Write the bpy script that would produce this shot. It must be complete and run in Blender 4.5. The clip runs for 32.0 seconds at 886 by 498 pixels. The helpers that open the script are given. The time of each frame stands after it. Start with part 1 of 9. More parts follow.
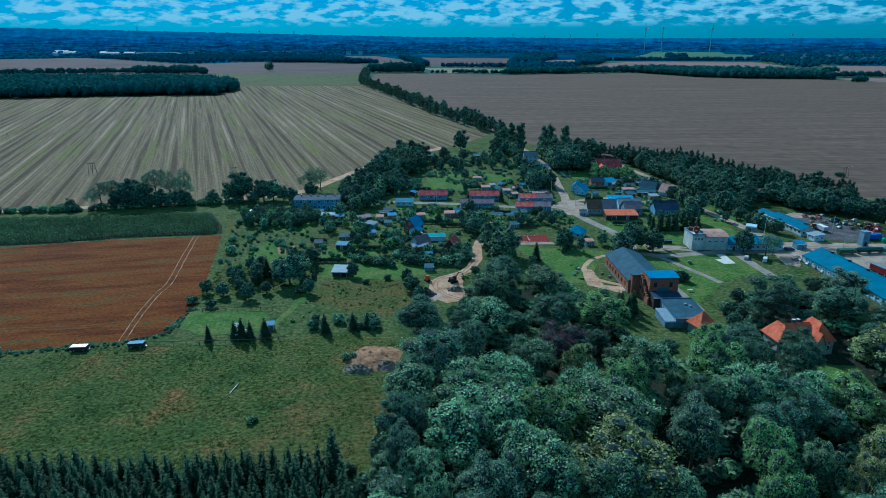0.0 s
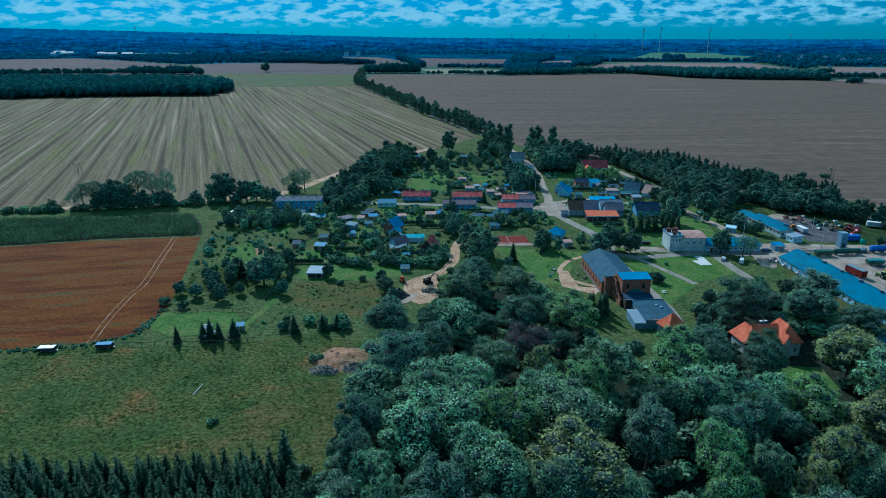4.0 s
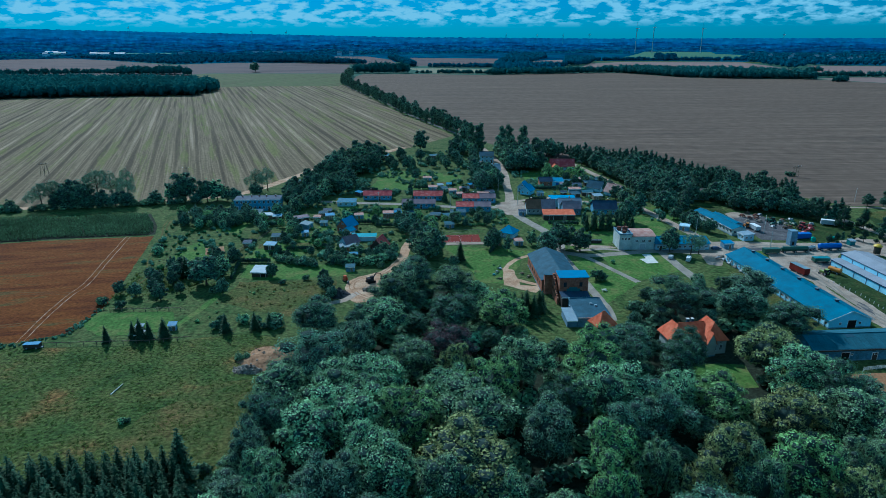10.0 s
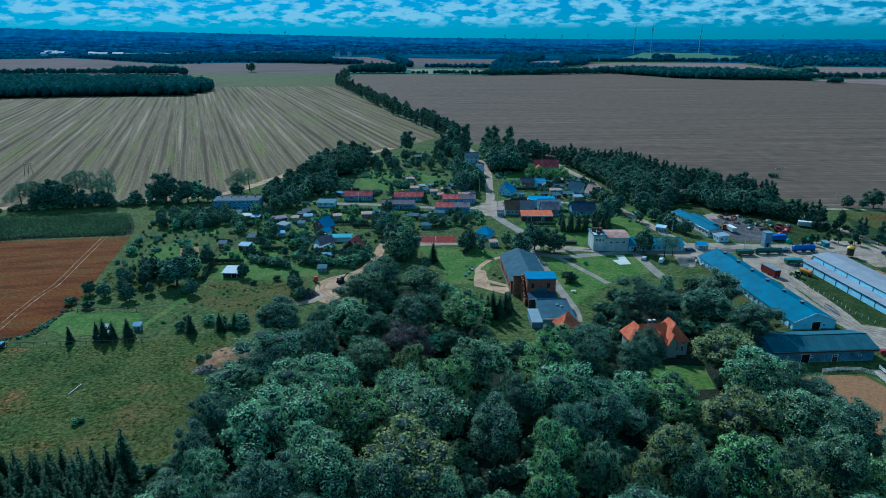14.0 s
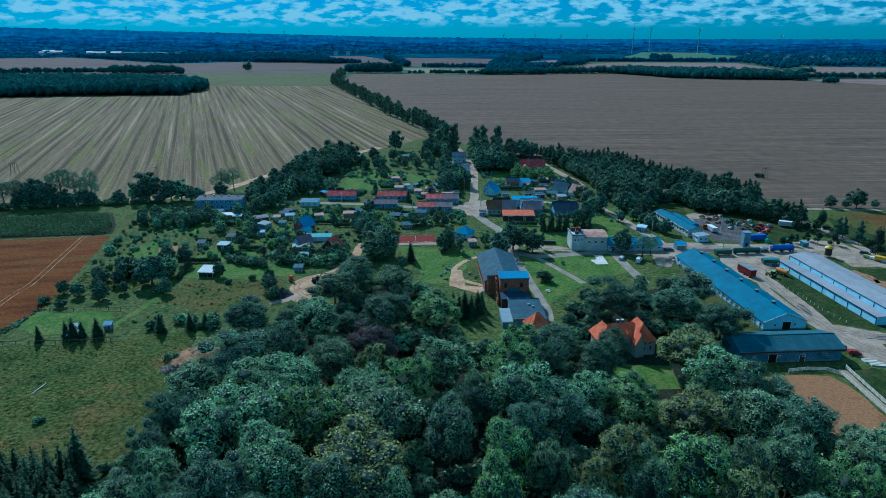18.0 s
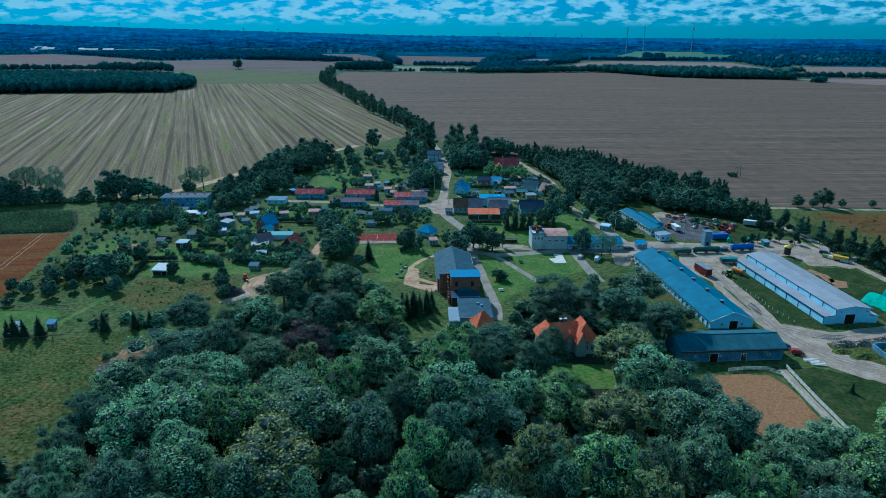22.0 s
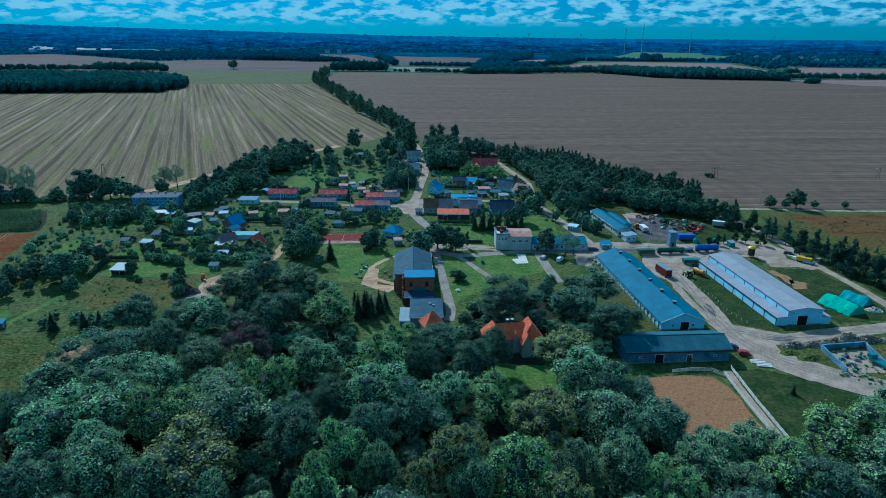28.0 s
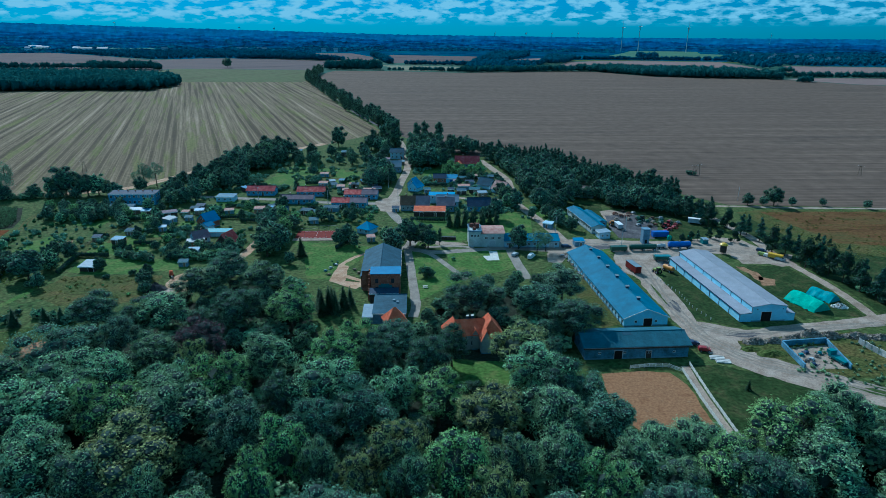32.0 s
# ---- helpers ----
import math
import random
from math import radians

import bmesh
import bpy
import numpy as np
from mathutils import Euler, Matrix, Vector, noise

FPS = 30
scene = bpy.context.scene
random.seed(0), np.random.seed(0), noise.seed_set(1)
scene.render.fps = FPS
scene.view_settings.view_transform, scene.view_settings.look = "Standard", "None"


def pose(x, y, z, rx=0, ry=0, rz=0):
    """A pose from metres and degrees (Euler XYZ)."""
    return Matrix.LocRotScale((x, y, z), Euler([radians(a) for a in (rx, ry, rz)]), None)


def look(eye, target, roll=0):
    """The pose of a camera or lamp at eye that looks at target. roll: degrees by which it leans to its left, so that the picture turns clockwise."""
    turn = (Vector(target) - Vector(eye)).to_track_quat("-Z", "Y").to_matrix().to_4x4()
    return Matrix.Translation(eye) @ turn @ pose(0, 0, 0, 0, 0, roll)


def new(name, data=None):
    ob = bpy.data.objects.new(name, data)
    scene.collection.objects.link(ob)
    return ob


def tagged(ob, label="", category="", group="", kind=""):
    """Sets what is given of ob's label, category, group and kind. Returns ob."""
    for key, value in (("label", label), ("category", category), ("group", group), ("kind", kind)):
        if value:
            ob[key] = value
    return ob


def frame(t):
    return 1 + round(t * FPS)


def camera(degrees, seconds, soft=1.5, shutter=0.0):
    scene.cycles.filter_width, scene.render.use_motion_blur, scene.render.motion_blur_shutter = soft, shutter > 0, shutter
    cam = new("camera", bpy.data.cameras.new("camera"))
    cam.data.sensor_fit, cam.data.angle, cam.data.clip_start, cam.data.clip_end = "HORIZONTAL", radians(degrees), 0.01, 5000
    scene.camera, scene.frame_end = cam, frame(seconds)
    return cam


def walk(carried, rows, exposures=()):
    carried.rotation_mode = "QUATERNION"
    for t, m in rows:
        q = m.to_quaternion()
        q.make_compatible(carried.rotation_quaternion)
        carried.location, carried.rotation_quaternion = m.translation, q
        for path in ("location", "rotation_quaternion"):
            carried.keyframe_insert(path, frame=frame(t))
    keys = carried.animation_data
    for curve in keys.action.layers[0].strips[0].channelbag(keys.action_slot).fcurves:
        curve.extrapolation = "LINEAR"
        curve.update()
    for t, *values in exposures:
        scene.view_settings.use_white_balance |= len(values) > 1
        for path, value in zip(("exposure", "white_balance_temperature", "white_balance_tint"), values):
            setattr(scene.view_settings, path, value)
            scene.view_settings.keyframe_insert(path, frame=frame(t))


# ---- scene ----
# Camera: a drone sliding sideways, 90 m above the ground, looking down over the village.
cam = camera(71.0, 32.0, soft=0.85)
PATH = [
    (0.0, -0.000, -0.239, 90.163, 71.084, 0.149, 0.029),
    (0.5, 1.503, -0.222, 90.184, 71.074, 0.155, 0.055),
    (1.0, 2.656, -0.181, 90.304, 71.086, 0.143, 0.065),
    (1.5, 3.700, -0.160, 90.325, 71.087, 0.129, 0.076),
    (2.0, 4.841, -0.157, 90.324, 71.096, 0.110, 0.075),
    (2.5, 6.006, -0.138, 90.333, 71.109, 0.099, 0.072),
    (4.5, 10.870, -0.166, 90.305, 71.149, 0.095, -0.028),
    (5.0, 12.192, -0.201, 90.300, 71.151, 0.092, -0.061),
    (5.5, 13.646, -0.268, 90.309, 71.157, 0.083, -0.104),
    (6.0, 15.182, -0.277, 90.295, 71.159, 0.077, -0.140),
    (6.5, 16.920, -0.270, 90.273, 71.159, 0.080, -0.162),
    (7.0, 18.707, -0.295, 90.245, 71.152, 0.090, -0.201),
    (7.5, 20.712, -0.294, 90.247, 71.143, 0.111, -0.214),
    (8.0, 22.518, -0.305, 90.251, 71.135, 0.136, -0.240),
    (8.5, 24.570, -0.333, 90.233, 71.129, 0.166, -0.257),
    (9.0, 26.698, -0.298, 90.174, 71.127, 0.186, -0.243),
    (9.5, 28.793, -0.269, 90.104, 71.123, 0.191, -0.234),
    (10.0, 30.905, -0.329, 90.012, 71.107, 0.193, -0.247),
    (10.5, 32.946, -0.298, 90.047, 71.118, 0.183, -0.240),
    (11.0, 34.703, -0.262, 90.107, 71.126, 0.178, -0.236),
    (11.5, 36.232, -0.301, 90.158, 71.132, 0.161, -0.231),
    (12.0, 37.618, -0.316, 90.182, 71.138, 0.141, -0.221),
    (12.5, 38.792, -0.373, 90.198, 71.147, 0.120, -0.218),
    (13.0, 40.013, -0.446, 90.204, 71.148, 0.103, -0.204),
    (13.5, 41.150, -0.510, 90.227, 71.147, 0.091, -0.213),
    (14.0, 42.327, -0.549, 90.241, 71.145, 0.076, -0.201),
    (14.5, 43.510, -0.540, 90.263, 71.143, 0.065, -0.190),
    (16.5, 47.903, -0.693, 90.215, 71.141, 0.035, -0.167),
    (17.0, 49.094, -0.691, 90.216, 71.139, 0.032, -0.170),
    (17.5, 50.368, -0.644, 90.202, 71.130, 0.032, -0.173),
    (18.0, 51.920, -0.521, 90.180, 71.109, 0.030, -0.183),
    (18.5, 53.682, -0.392, 90.197, 71.096, 0.024, -0.194),
    (19.0, 55.671, -0.261, 90.171, 71.070, 0.007, -0.224),
    (19.5, 57.695, -0.185, 90.155, 71.050, -0.024, -0.267),
    (20.0, 59.692, -0.057, 90.055, 71.028, -0.067, -0.310),
    (20.5, 61.788, 0.050, 90.020, 71.023, -0.100, -0.349),
    (21.0, 63.883, 0.161, 89.984, 71.001, -0.136, -0.387),
    (21.5, 65.947, 0.236, 89.947, 70.981, -0.167, -0.425),
    (22.0, 68.085, 0.287, 89.918, 70.963, -0.187, -0.449),
    (22.5, 70.229, 0.356, 89.907, 70.963, -0.206, -0.450),
    (23.0, 71.989, 0.343, 89.895, 70.966, -0.214, -0.441),
    (23.5, 73.727, 0.312, 89.878, 70.979, -0.223, -0.421),
    (24.0, 75.250, 0.352, 89.838, 70.986, -0.230, -0.401),
    (24.5, 76.624, 0.431, 89.800, 70.994, -0.243, -0.383),
    (25.0, 77.817, 0.494, 89.784, 71.000, -0.251, -0.362),
    (25.5, 78.975, 0.522, 89.771, 71.011, -0.257, -0.354),
    (27.5, 83.346, 0.694, 89.663, 71.012, -0.264, -0.336),
    (28.0, 84.435, 0.798, 89.617, 71.019, -0.266, -0.341),
    (28.5, 85.420, 0.800, 89.591, 71.023, -0.271, -0.336),
    (29.0, 86.201, 0.806, 89.567, 71.027, -0.272, -0.343),
    (29.5, 87.056, 0.827, 89.513, 71.033, -0.270, -0.346),
    (30.0, 88.354, 0.796, 89.359, 71.019, -0.260, -0.349),
    (30.5, 90.048, 0.793, 89.246, 71.012, -0.264, -0.361),
    (31.0, 91.946, 0.786, 89.072, 70.994, -0.275, -0.385),
    (31.5, 93.956, 0.792, 88.906, 70.964, -0.290, -0.419),
    (32.0, 96.071, 0.806, 88.702, 70.927, -0.287, -0.447),
]
walk(cam, [(t, pose(x, y, z, rx, ry, rz)) for t, x, y, z, rx, ry, rz in PATH], exposures=[(0.0, -0.18, 4740, 2)])

# ---- world, sun ----
from mathutils import geometry as geo_tools

SUN_FROM = Vector((-0.58, 1.2, 1.0)).normalized()
world = bpy.data.worlds.new("world")
scene.world = world
world.use_nodes = True
wn, wl = world.node_tree.nodes, world.node_tree.links
background = wn["Background"]
sky = wn.new("ShaderNodeTexSky")
sky.sky_type, sky.sun_disc = "NISHITA", False
sky.sun_elevation = math.asin(SUN_FROM.z)
sky.sun_rotation = math.atan2(SUN_FROM.x, SUN_FROM.y)
sky.air_density, sky.dust_density, sky.ozone_density = 1.0, 0.1, 4.0
wcoord = wn.new("ShaderNodeTexCoord")
wmap = wn.new("ShaderNodeMapping")
wmap.inputs["Scale"].default_value = (30.0, 30.0, 88.0)
clouds = wn.new("ShaderNodeTexNoise")
clouds.inputs["Scale"].default_value, clouds.inputs["Detail"].default_value = 1.35, 6.0
clouds.inputs["Roughness"].default_value, clouds.inputs["Distortion"].default_value = 0.56, 0.0
wramp = wn.new("ShaderNodeValToRGB")
wramp.color_ramp.elements[0].position, wramp.color_ramp.elements[1].position = 0.42, 0.575
wsep = wn.new("ShaderNodeSeparateXYZ")
wband = wn.new("ShaderNodeMapRange")
wband.inputs["From Min"].default_value, wband.inputs["From Max"].default_value = 0.011, 0.024
wmul = wn.new("ShaderNodeMath")
wmul.operation = "MULTIPLY"
wtint = wn.new("ShaderNodeMix")
wtint.data_type, wtint.blend_type = "RGBA", "MULTIPLY"
wtint.inputs["Factor"].default_value = 1.0
wtint.inputs["B"].default_value = (0.02, 0.205, 0.357, 1.0)
wmix = wn.new("ShaderNodeMix")
wmix.data_type = "RGBA"
wmix.inputs["B"].default_value = (1.65, 3.3, 3.75, 1.0)
wl.new(wcoord.outputs["Generated"], wmap.inputs["Vector"])
wl.new(wmap.outputs["Vector"], clouds.inputs["Vector"])
wl.new(clouds.outputs["Fac"], wramp.inputs["Fac"])
wl.new(wcoord.outputs["Generated"], wsep.inputs["Vector"])
wl.new(wsep.outputs["Z"], wband.inputs["Value"])
wthin = wn.new("ShaderNodeMapRange")  # unseen cloud cover thickened towards the zenith, added as fill light
wthin.inputs["From Min"].default_value, wthin.inputs["From Max"].default_value = 0.06, 0.4
wthin.inputs["To Min"].default_value, wthin.inputs["To Max"].default_value = 1.0, 1.1
wmul2 = wn.new("ShaderNodeMath")
wmul2.operation, wmul2.use_clamp = "MULTIPLY", True
wl.new(wsep.outputs["Z"], wthin.inputs["Value"])
wl.new(wramp.outputs["Color"], wmul.inputs[0])
wl.new(wband.outputs["Result"], wmul.inputs[1])
wl.new(sky.outputs["Color"], wtint.inputs["A"])
wl.new(wtint.outputs["Result"], wmix.inputs["A"])
wl.new(wmul.outputs["Value"], wmul2.inputs[0])
wl.new(wthin.outputs["Result"], wmul2.inputs[1])
wl.new(wmul2.outputs["Value"], wmix.inputs["Factor"])
wl.new(wmix.outputs["Result"], background.inputs["Color"])
background.inputs["Strength"].default_value = 0.175
sun = new("sun", bpy.data.lights.new("sun", "SUN"))
sun.data.energy, sun.data.angle, sun.data.color = 5.0, radians(0.5), (1.0, 0.96, 0.82)
sun.matrix_world = look(SUN_FROM * 100, (0, 0, 0))


# ---- materials ----
def mat(name, ramp, scale=0.3, detail=5.0, rough=0.85, bump=0.0, bump_scale=None, stretch=(1, 1, 1), turn=0.0, fine=0.25, fine_scale=6.0,
        metal=0.0, spec=0.06, rnd=0.0, island=0.0, glow=0.0, wave=None, through_light=0.0, streak=None):
    """Noise-driven colour ramp at one scale, fine grain at another, optional stripes, bump and chance per object or island."""
    m = bpy.data.materials.new(name)
    m.use_nodes = True
    n, l = m.node_tree.nodes, m.node_tree.links
    b = n["Principled BSDF"]
    co = n.new("ShaderNodeTexCoord")
    mp = n.new("ShaderNodeMapping")
    mp.vector_type = "TEXTURE"
    mp.inputs["Rotation"].default_value[2] = radians(turn)
    mp.inputs["Scale"].default_value = [1 / s for s in stretch]
    l.new(co.outputs["Object"], mp.inputs["Vector"])
    no = n.new("ShaderNodeTexNoise")
    no.inputs["Scale"].default_value, no.inputs["Detail"].default_value = scale, detail
    no.inputs["Roughness"].default_value = 0.62
    l.new(mp.outputs["Vector"], no.inputs["Vector"])
    fac = no.outputs["Fac"]
    if wave:
        w = n.new("ShaderNodeTexWave")
        w.bands_direction = "X"
        w.inputs["Scale"].default_value, w.inputs["Distortion"].default_value = wave[0], 1.5
        w.inputs["Detail"].default_value, w.inputs["Detail Scale"].default_value = 2.0, 0.5
        l.new(mp.outputs["Vector"], w.inputs["Vector"])
        mw = n.new("ShaderNodeMix")
        mw.inputs["Factor"].default_value = wave[1]
        l.new(fac, mw.inputs["A"])
        l.new(w.outputs["Fac"], mw.inputs["B"])
        fac = mw.outputs["Result"]
    cr = n.new("ShaderNodeValToRGB")
    els = cr.color_ramp.elements
    while len(els) < len(ramp):
        els.new(0.5)
    for e, (p, c) in zip(els, ramp):
        e.position, e.color = p, (*c, 1)
    l.new(fac, cr.inputs["Fac"])
    col = cr.outputs["Color"]
    if streak:
        tint, across, along, low, high, amount = streak
        sm, sn, sr, sx = n.new("ShaderNodeMapping"), n.new("ShaderNodeTexNoise"), n.new("ShaderNodeMapRange"), n.new("ShaderNodeMix")
        sm.vector_type = "TEXTURE"
        sm.inputs["Rotation"].default_value[2] = radians(turn)
        sm.inputs["Scale"].default_value = (1 / across, 1 / along, 1)
        sn.inputs["Scale"].default_value, sn.inputs["Detail"].default_value, sn.inputs["Roughness"].default_value = 1.0, 6.0, 0.7
        sr.inputs["From Min"].default_value, sr.inputs["From Max"].default_value, sr.inputs["To Max"].default_value = low, high, amount
        sx.data_type = "RGBA"
        sx.inputs["B"].default_value = (*tint, 1)
        l.new(co.outputs["Object"], sm.inputs["Vector"])
        l.new(sm.outputs["Vector"], sn.inputs["Vector"])
        l.new(sn.outputs["Fac"], sr.inputs["Value"])
        l.new(sr.outputs["Result"], sx.inputs["Factor"])
        l.new(col, sx.inputs["A"])
        col = sx.outputs["Result"]
    fn = n.new("ShaderNodeTexNoise")
    fn.inputs["Scale"].default_value, fn.inputs["Detail"].default_value = fine_scale, 3.0
    l.new(co.outputs["Object"], fn.inputs["Vector"])
    mr = n.new("ShaderNodeMapRange")
    mr.inputs["From Min"].default_value, mr.inputs["From Max"].default_value = 0.25, 0.75
    mr.inputs["To Min"].default_value, mr.inputs["To Max"].default_value = 1 - fine, 1 + fine
    l.new(fn.outputs["Fac"], mr.inputs["Value"])
    value = mr.outputs["Result"]
    for amount, node, socket in ((rnd, "ShaderNodeObjectInfo", "Random"), (island, "ShaderNodeNewGeometry", "Random Per Island")):
        if amount:
            o = n.new(node)
            r2 = n.new("ShaderNodeMapRange")
            r2.inputs["To Min"].default_value, r2.inputs["To Max"].default_value = 1 - amount, 1 + amount
            l.new(o.outputs[socket], r2.inputs["Value"])
            mu = n.new("ShaderNodeMath")
            mu.operation = "MULTIPLY"
            l.new(value, mu.inputs[0])
            l.new(r2.outputs["Result"], mu.inputs[1])
            value = mu.outputs["Value"]
    hs = n.new("ShaderNodeHueSaturation")
    l.new(col, hs.inputs["Color"])
    l.new(value, hs.inputs["Value"])
    if rnd:
        o = n.new("ShaderNodeObjectInfo")
        r3 = n.new("ShaderNodeMapRange")
        r3.inputs["To Min"].default_value, r3.inputs["To Max"].default_value = 0.5 - rnd * 0.07, 0.5 + rnd * 0.03
        l.new(o.outputs["Random"], r3.inputs["Value"])
        l.new(r3.outputs["Result"], hs.inputs["Hue"])
    l.new(hs.outputs["Color"], b.inputs["Base Color"])
    b.inputs["Roughness"].default_value, b.inputs["Metallic"].default_value = rough, metal
    b.inputs["Specular IOR Level"].default_value = spec
    if glow:
        l.new(hs.outputs["Color"], b.inputs["Emission Color"])
        b.inputs["Emission Strength"].default_value = glow
    if through_light:
        tr, mx = n.new("ShaderNodeBsdfTranslucent"), n.new("ShaderNodeMixShader")
        l.new(hs.outputs["Color"], tr.inputs["Color"])
        mx.inputs["Fac"].default_value = through_light
        l.new(b.outputs["BSDF"], mx.inputs[1])
        l.new(tr.outputs["BSDF"], mx.inputs[2])
        l.new(mx.outputs["Shader"], n["Material Output"].inputs["Surface"])
    if bump:
        bs = n.new("ShaderNodeTexNoise")
        bs.inputs["Scale"].default_value, bs.inputs["Detail"].default_value = bump_scale or fine_scale, 4.0
        l.new(mp.outputs["Vector"] if bump_scale is None else co.outputs["Object"], bs.inputs["Vector"])
        bu = n.new("ShaderNodeBump")
        bu.inputs["Strength"].default_value, bu.inputs["Distance"].default_value = 1.0, bump
        l.new(bs.outputs["Fac"], bu.inputs["Height"])
        l.new(bu.outputs["Normal"], b.inputs["Normal"])
    return m


def tones(c, low=0.7, high=1.3, a=0.3, z=0.7):
    return [(a, tuple(v * low for v in c)), (z, tuple(min(1, v * high) for v in c))]


M = {}
M["meadow"] = mat("meadow", [(0.32, (0.03046, 0.05375, 0.01445)), (0.44, (0.05236, 0.07803, 0.02023)), (0.56, (0.07426, 0.08497, 0.02456)), (0.70, (0.1428, 0.08237, 0.0289))], 0.06, 12, 0.95, 0.4, 1.1, fine=0.85, fine_scale=1.0)
M["grass"] = mat("grass", [(0.30, (0.02763, 0.05206, 0.01478)), (0.43, (0.04888, 0.07976, 0.02365)), (0.54, (0.07863, 0.09656, 0.03253)), (0.64, (0.05525, 0.08817, 0.02661)), (0.74, (0.1382, 0.09908, 0.05322))], 0.13, 11, 0.95, 0.25, 1.2, fine=0.7, fine_scale=0.7)
M["lawn"] = mat("lawn", [(0.30, (0.04381, 0.09277, 0.02048)), (0.5, (0.07058, 0.1325, 0.02926)), (0.70, (0.1399, 0.1414, 0.04974))], 0.14, 9, 0.95, 0.1, 1.5, fine=0.45, fine_scale=0.9)
M["ochre"] = mat("dry grass", [(0.3, (0.04104, 0.07, 0.01764)), (0.5, (0.07524, 0.0805, 0.0245)), (0.74, (0.13, 0.0875, 0.0343))], 0.1, 10, 0.95, 0.3, 1.2, fine=0.7, fine_scale=1.0)
M["stubble"] = mat("stubble", [(0.36, (0.0672, 0.04935, 0.02971)), (0.44, (0.1096, 0.08052, 0.0486)), (0.50, (0.1826, 0.1351, 0.08371)), (0.54, (0.114, 0.08571, 0.0513)), (0.60, (0.168, 0.1247, 0.07561)), (0.68, (0.2629, 0.1948, 0.1324))], 1.0, 4, 0.95, 0.1, 2.0, (0.11, 0.0022, 1), 21.0, 0.3, 0.4, wave=(0.36, 0.16),
                   streak=((0.1244, 0.1324, 0.03), 0.10, 0.006, 0.52, 0.62, 0.6))
M["stubble_far"] = mat("pale stubble", [(0.30, (0.07741, 0.05508, 0.04195)), (0.46, (0.1089, 0.07711, 0.05873)), (0.58, (0.1307, 0.09143, 0.06922)), (0.72, (0.1814, 0.13, 0.09439))], 1.0, 6, 0.95, 0.1, 2.0, (0.16, 0.003, 1), 92.0, 0.22, 0.1, wave=(0.30, 0.12),
                       streak=((0.05184, 0.0432, 0.03876), 0.02, 0.005, 0.56, 0.74, 0.6))
M["brown"] = mat("ripe field", [(0.30, (0.05859, 0.01673, 0.00567)), (0.44, (0.09927, 0.02854, 0.006615)), (0.56, (0.137, 0.04527, 0.00945)), (0.63, (0.08467, 0.05625, 0.0168)), (0.72, (0.05292, 0.06026, 0.021))], 1.0, 7, 0.95, 0.12, 1.5, (0.03, 0.16, 1), 11.0, 0.45, 0.9)
M["rust"] = mat("dry field", [(0.35, (0.0748, 0.03791, 0.01404)), (0.5, (0.1169, 0.06185, 0.0234)), (0.66, (0.07948, 0.06983, 0.0234))], 1.0, 6, 0.95, 0.1, 1.5, (0.03, 0.12, 1), 0.0, 0.35, 0.6)
M["asphalt"] = mat("worn asphalt", tones((0.25, 0.215, 0.185)), 0.25, 6, 0.9, 0.01, 12, fine=0.25, fine_scale=3.0)
M["gravel"] = mat("trodden gravel", [(0.30, (0.1853, 0.1334, 0.1016)), (0.46, (0.2877, 0.219, 0.1722)), (0.58, (0.3462, 0.2714, 0.2191)), (0.74, (0.4193, 0.3404, 0.2782))], 0.2, 11, 0.95, 0.06, 4, fine=0.3, fine_scale=2.2)
M["dirt"] = mat("sandy dirt", [(0.3, (0.24, 0.13, 0.075)), (0.5, (0.40, 0.25, 0.16)), (0.7, (0.50, 0.37, 0.26))], 0.2, 8, 0.95, 0.08, 3, fine=0.35, fine_scale=1.8)
M["riding"] = mat("paddock sand", [(0.3, (0.186, 0.08835, 0.04275)), (0.48, (0.2604, 0.1348, 0.0684)), (0.62, (0.2325, 0.1209, 0.06175)), (0.74, (0.3441, 0.2139, 0.1283))], 0.3, 8, 0.95, 0.06, 3, fine=0.3, fine_scale=1.5)
M["concrete"] = mat("pale concrete", tones((0.55, 0.53, 0.50), 0.8, 1.15), 0.5, 6, 0.85, 0.01, 8, fine=0.12, fine_scale=4)
M["court"] = mat("red sports court", tones((0.162, 0.02704, 0.02104), 0.8, 1.2), 0.4, 6, 0.85, fine=0.2, fine_scale=3)
M["rubble"] = mat("rubble", tones((0.21, 0.175, 0.145), 0.5, 1.5), 1.0, 5, 0.95, 0.1, 3, fine=0.4, fine_scale=4, island=0.4)
M["track_sand"] = mat("pressed sandy soil", [(0.35, (0.13, 0.07, 0.035)), (0.5, (0.25, 0.155, 0.10)), (0.65, (0.36, 0.25, 0.18))], 0.5, 8, 0.95, 0.03, 3, fine=0.35, fine_scale=1.5)
M["rut"] = mat("packed gravel", tones((0.235, 0.195, 0.16), 0.8, 1.2), 0.4, 6, 0.95, 0.03, 3, fine=0.25, fine_scale=1.5)
M["coal"] = mat("dark spoil", tones((0.045, 0.045, 0.05), 0.6, 1.5), 0.6, 6, 0.95, 0.15, 2, fine=0.4, fine_scale=3)
M["soil"] = mat("heaped soil", [(0.3, (0.13, 0.07, 0.04)), (0.5, (0.27, 0.15, 0.085)), (0.7, (0.34, 0.21, 0.125))], 0.35, 7, 0.95, 0.2, 1.5, fine=0.4, fine_scale=2)

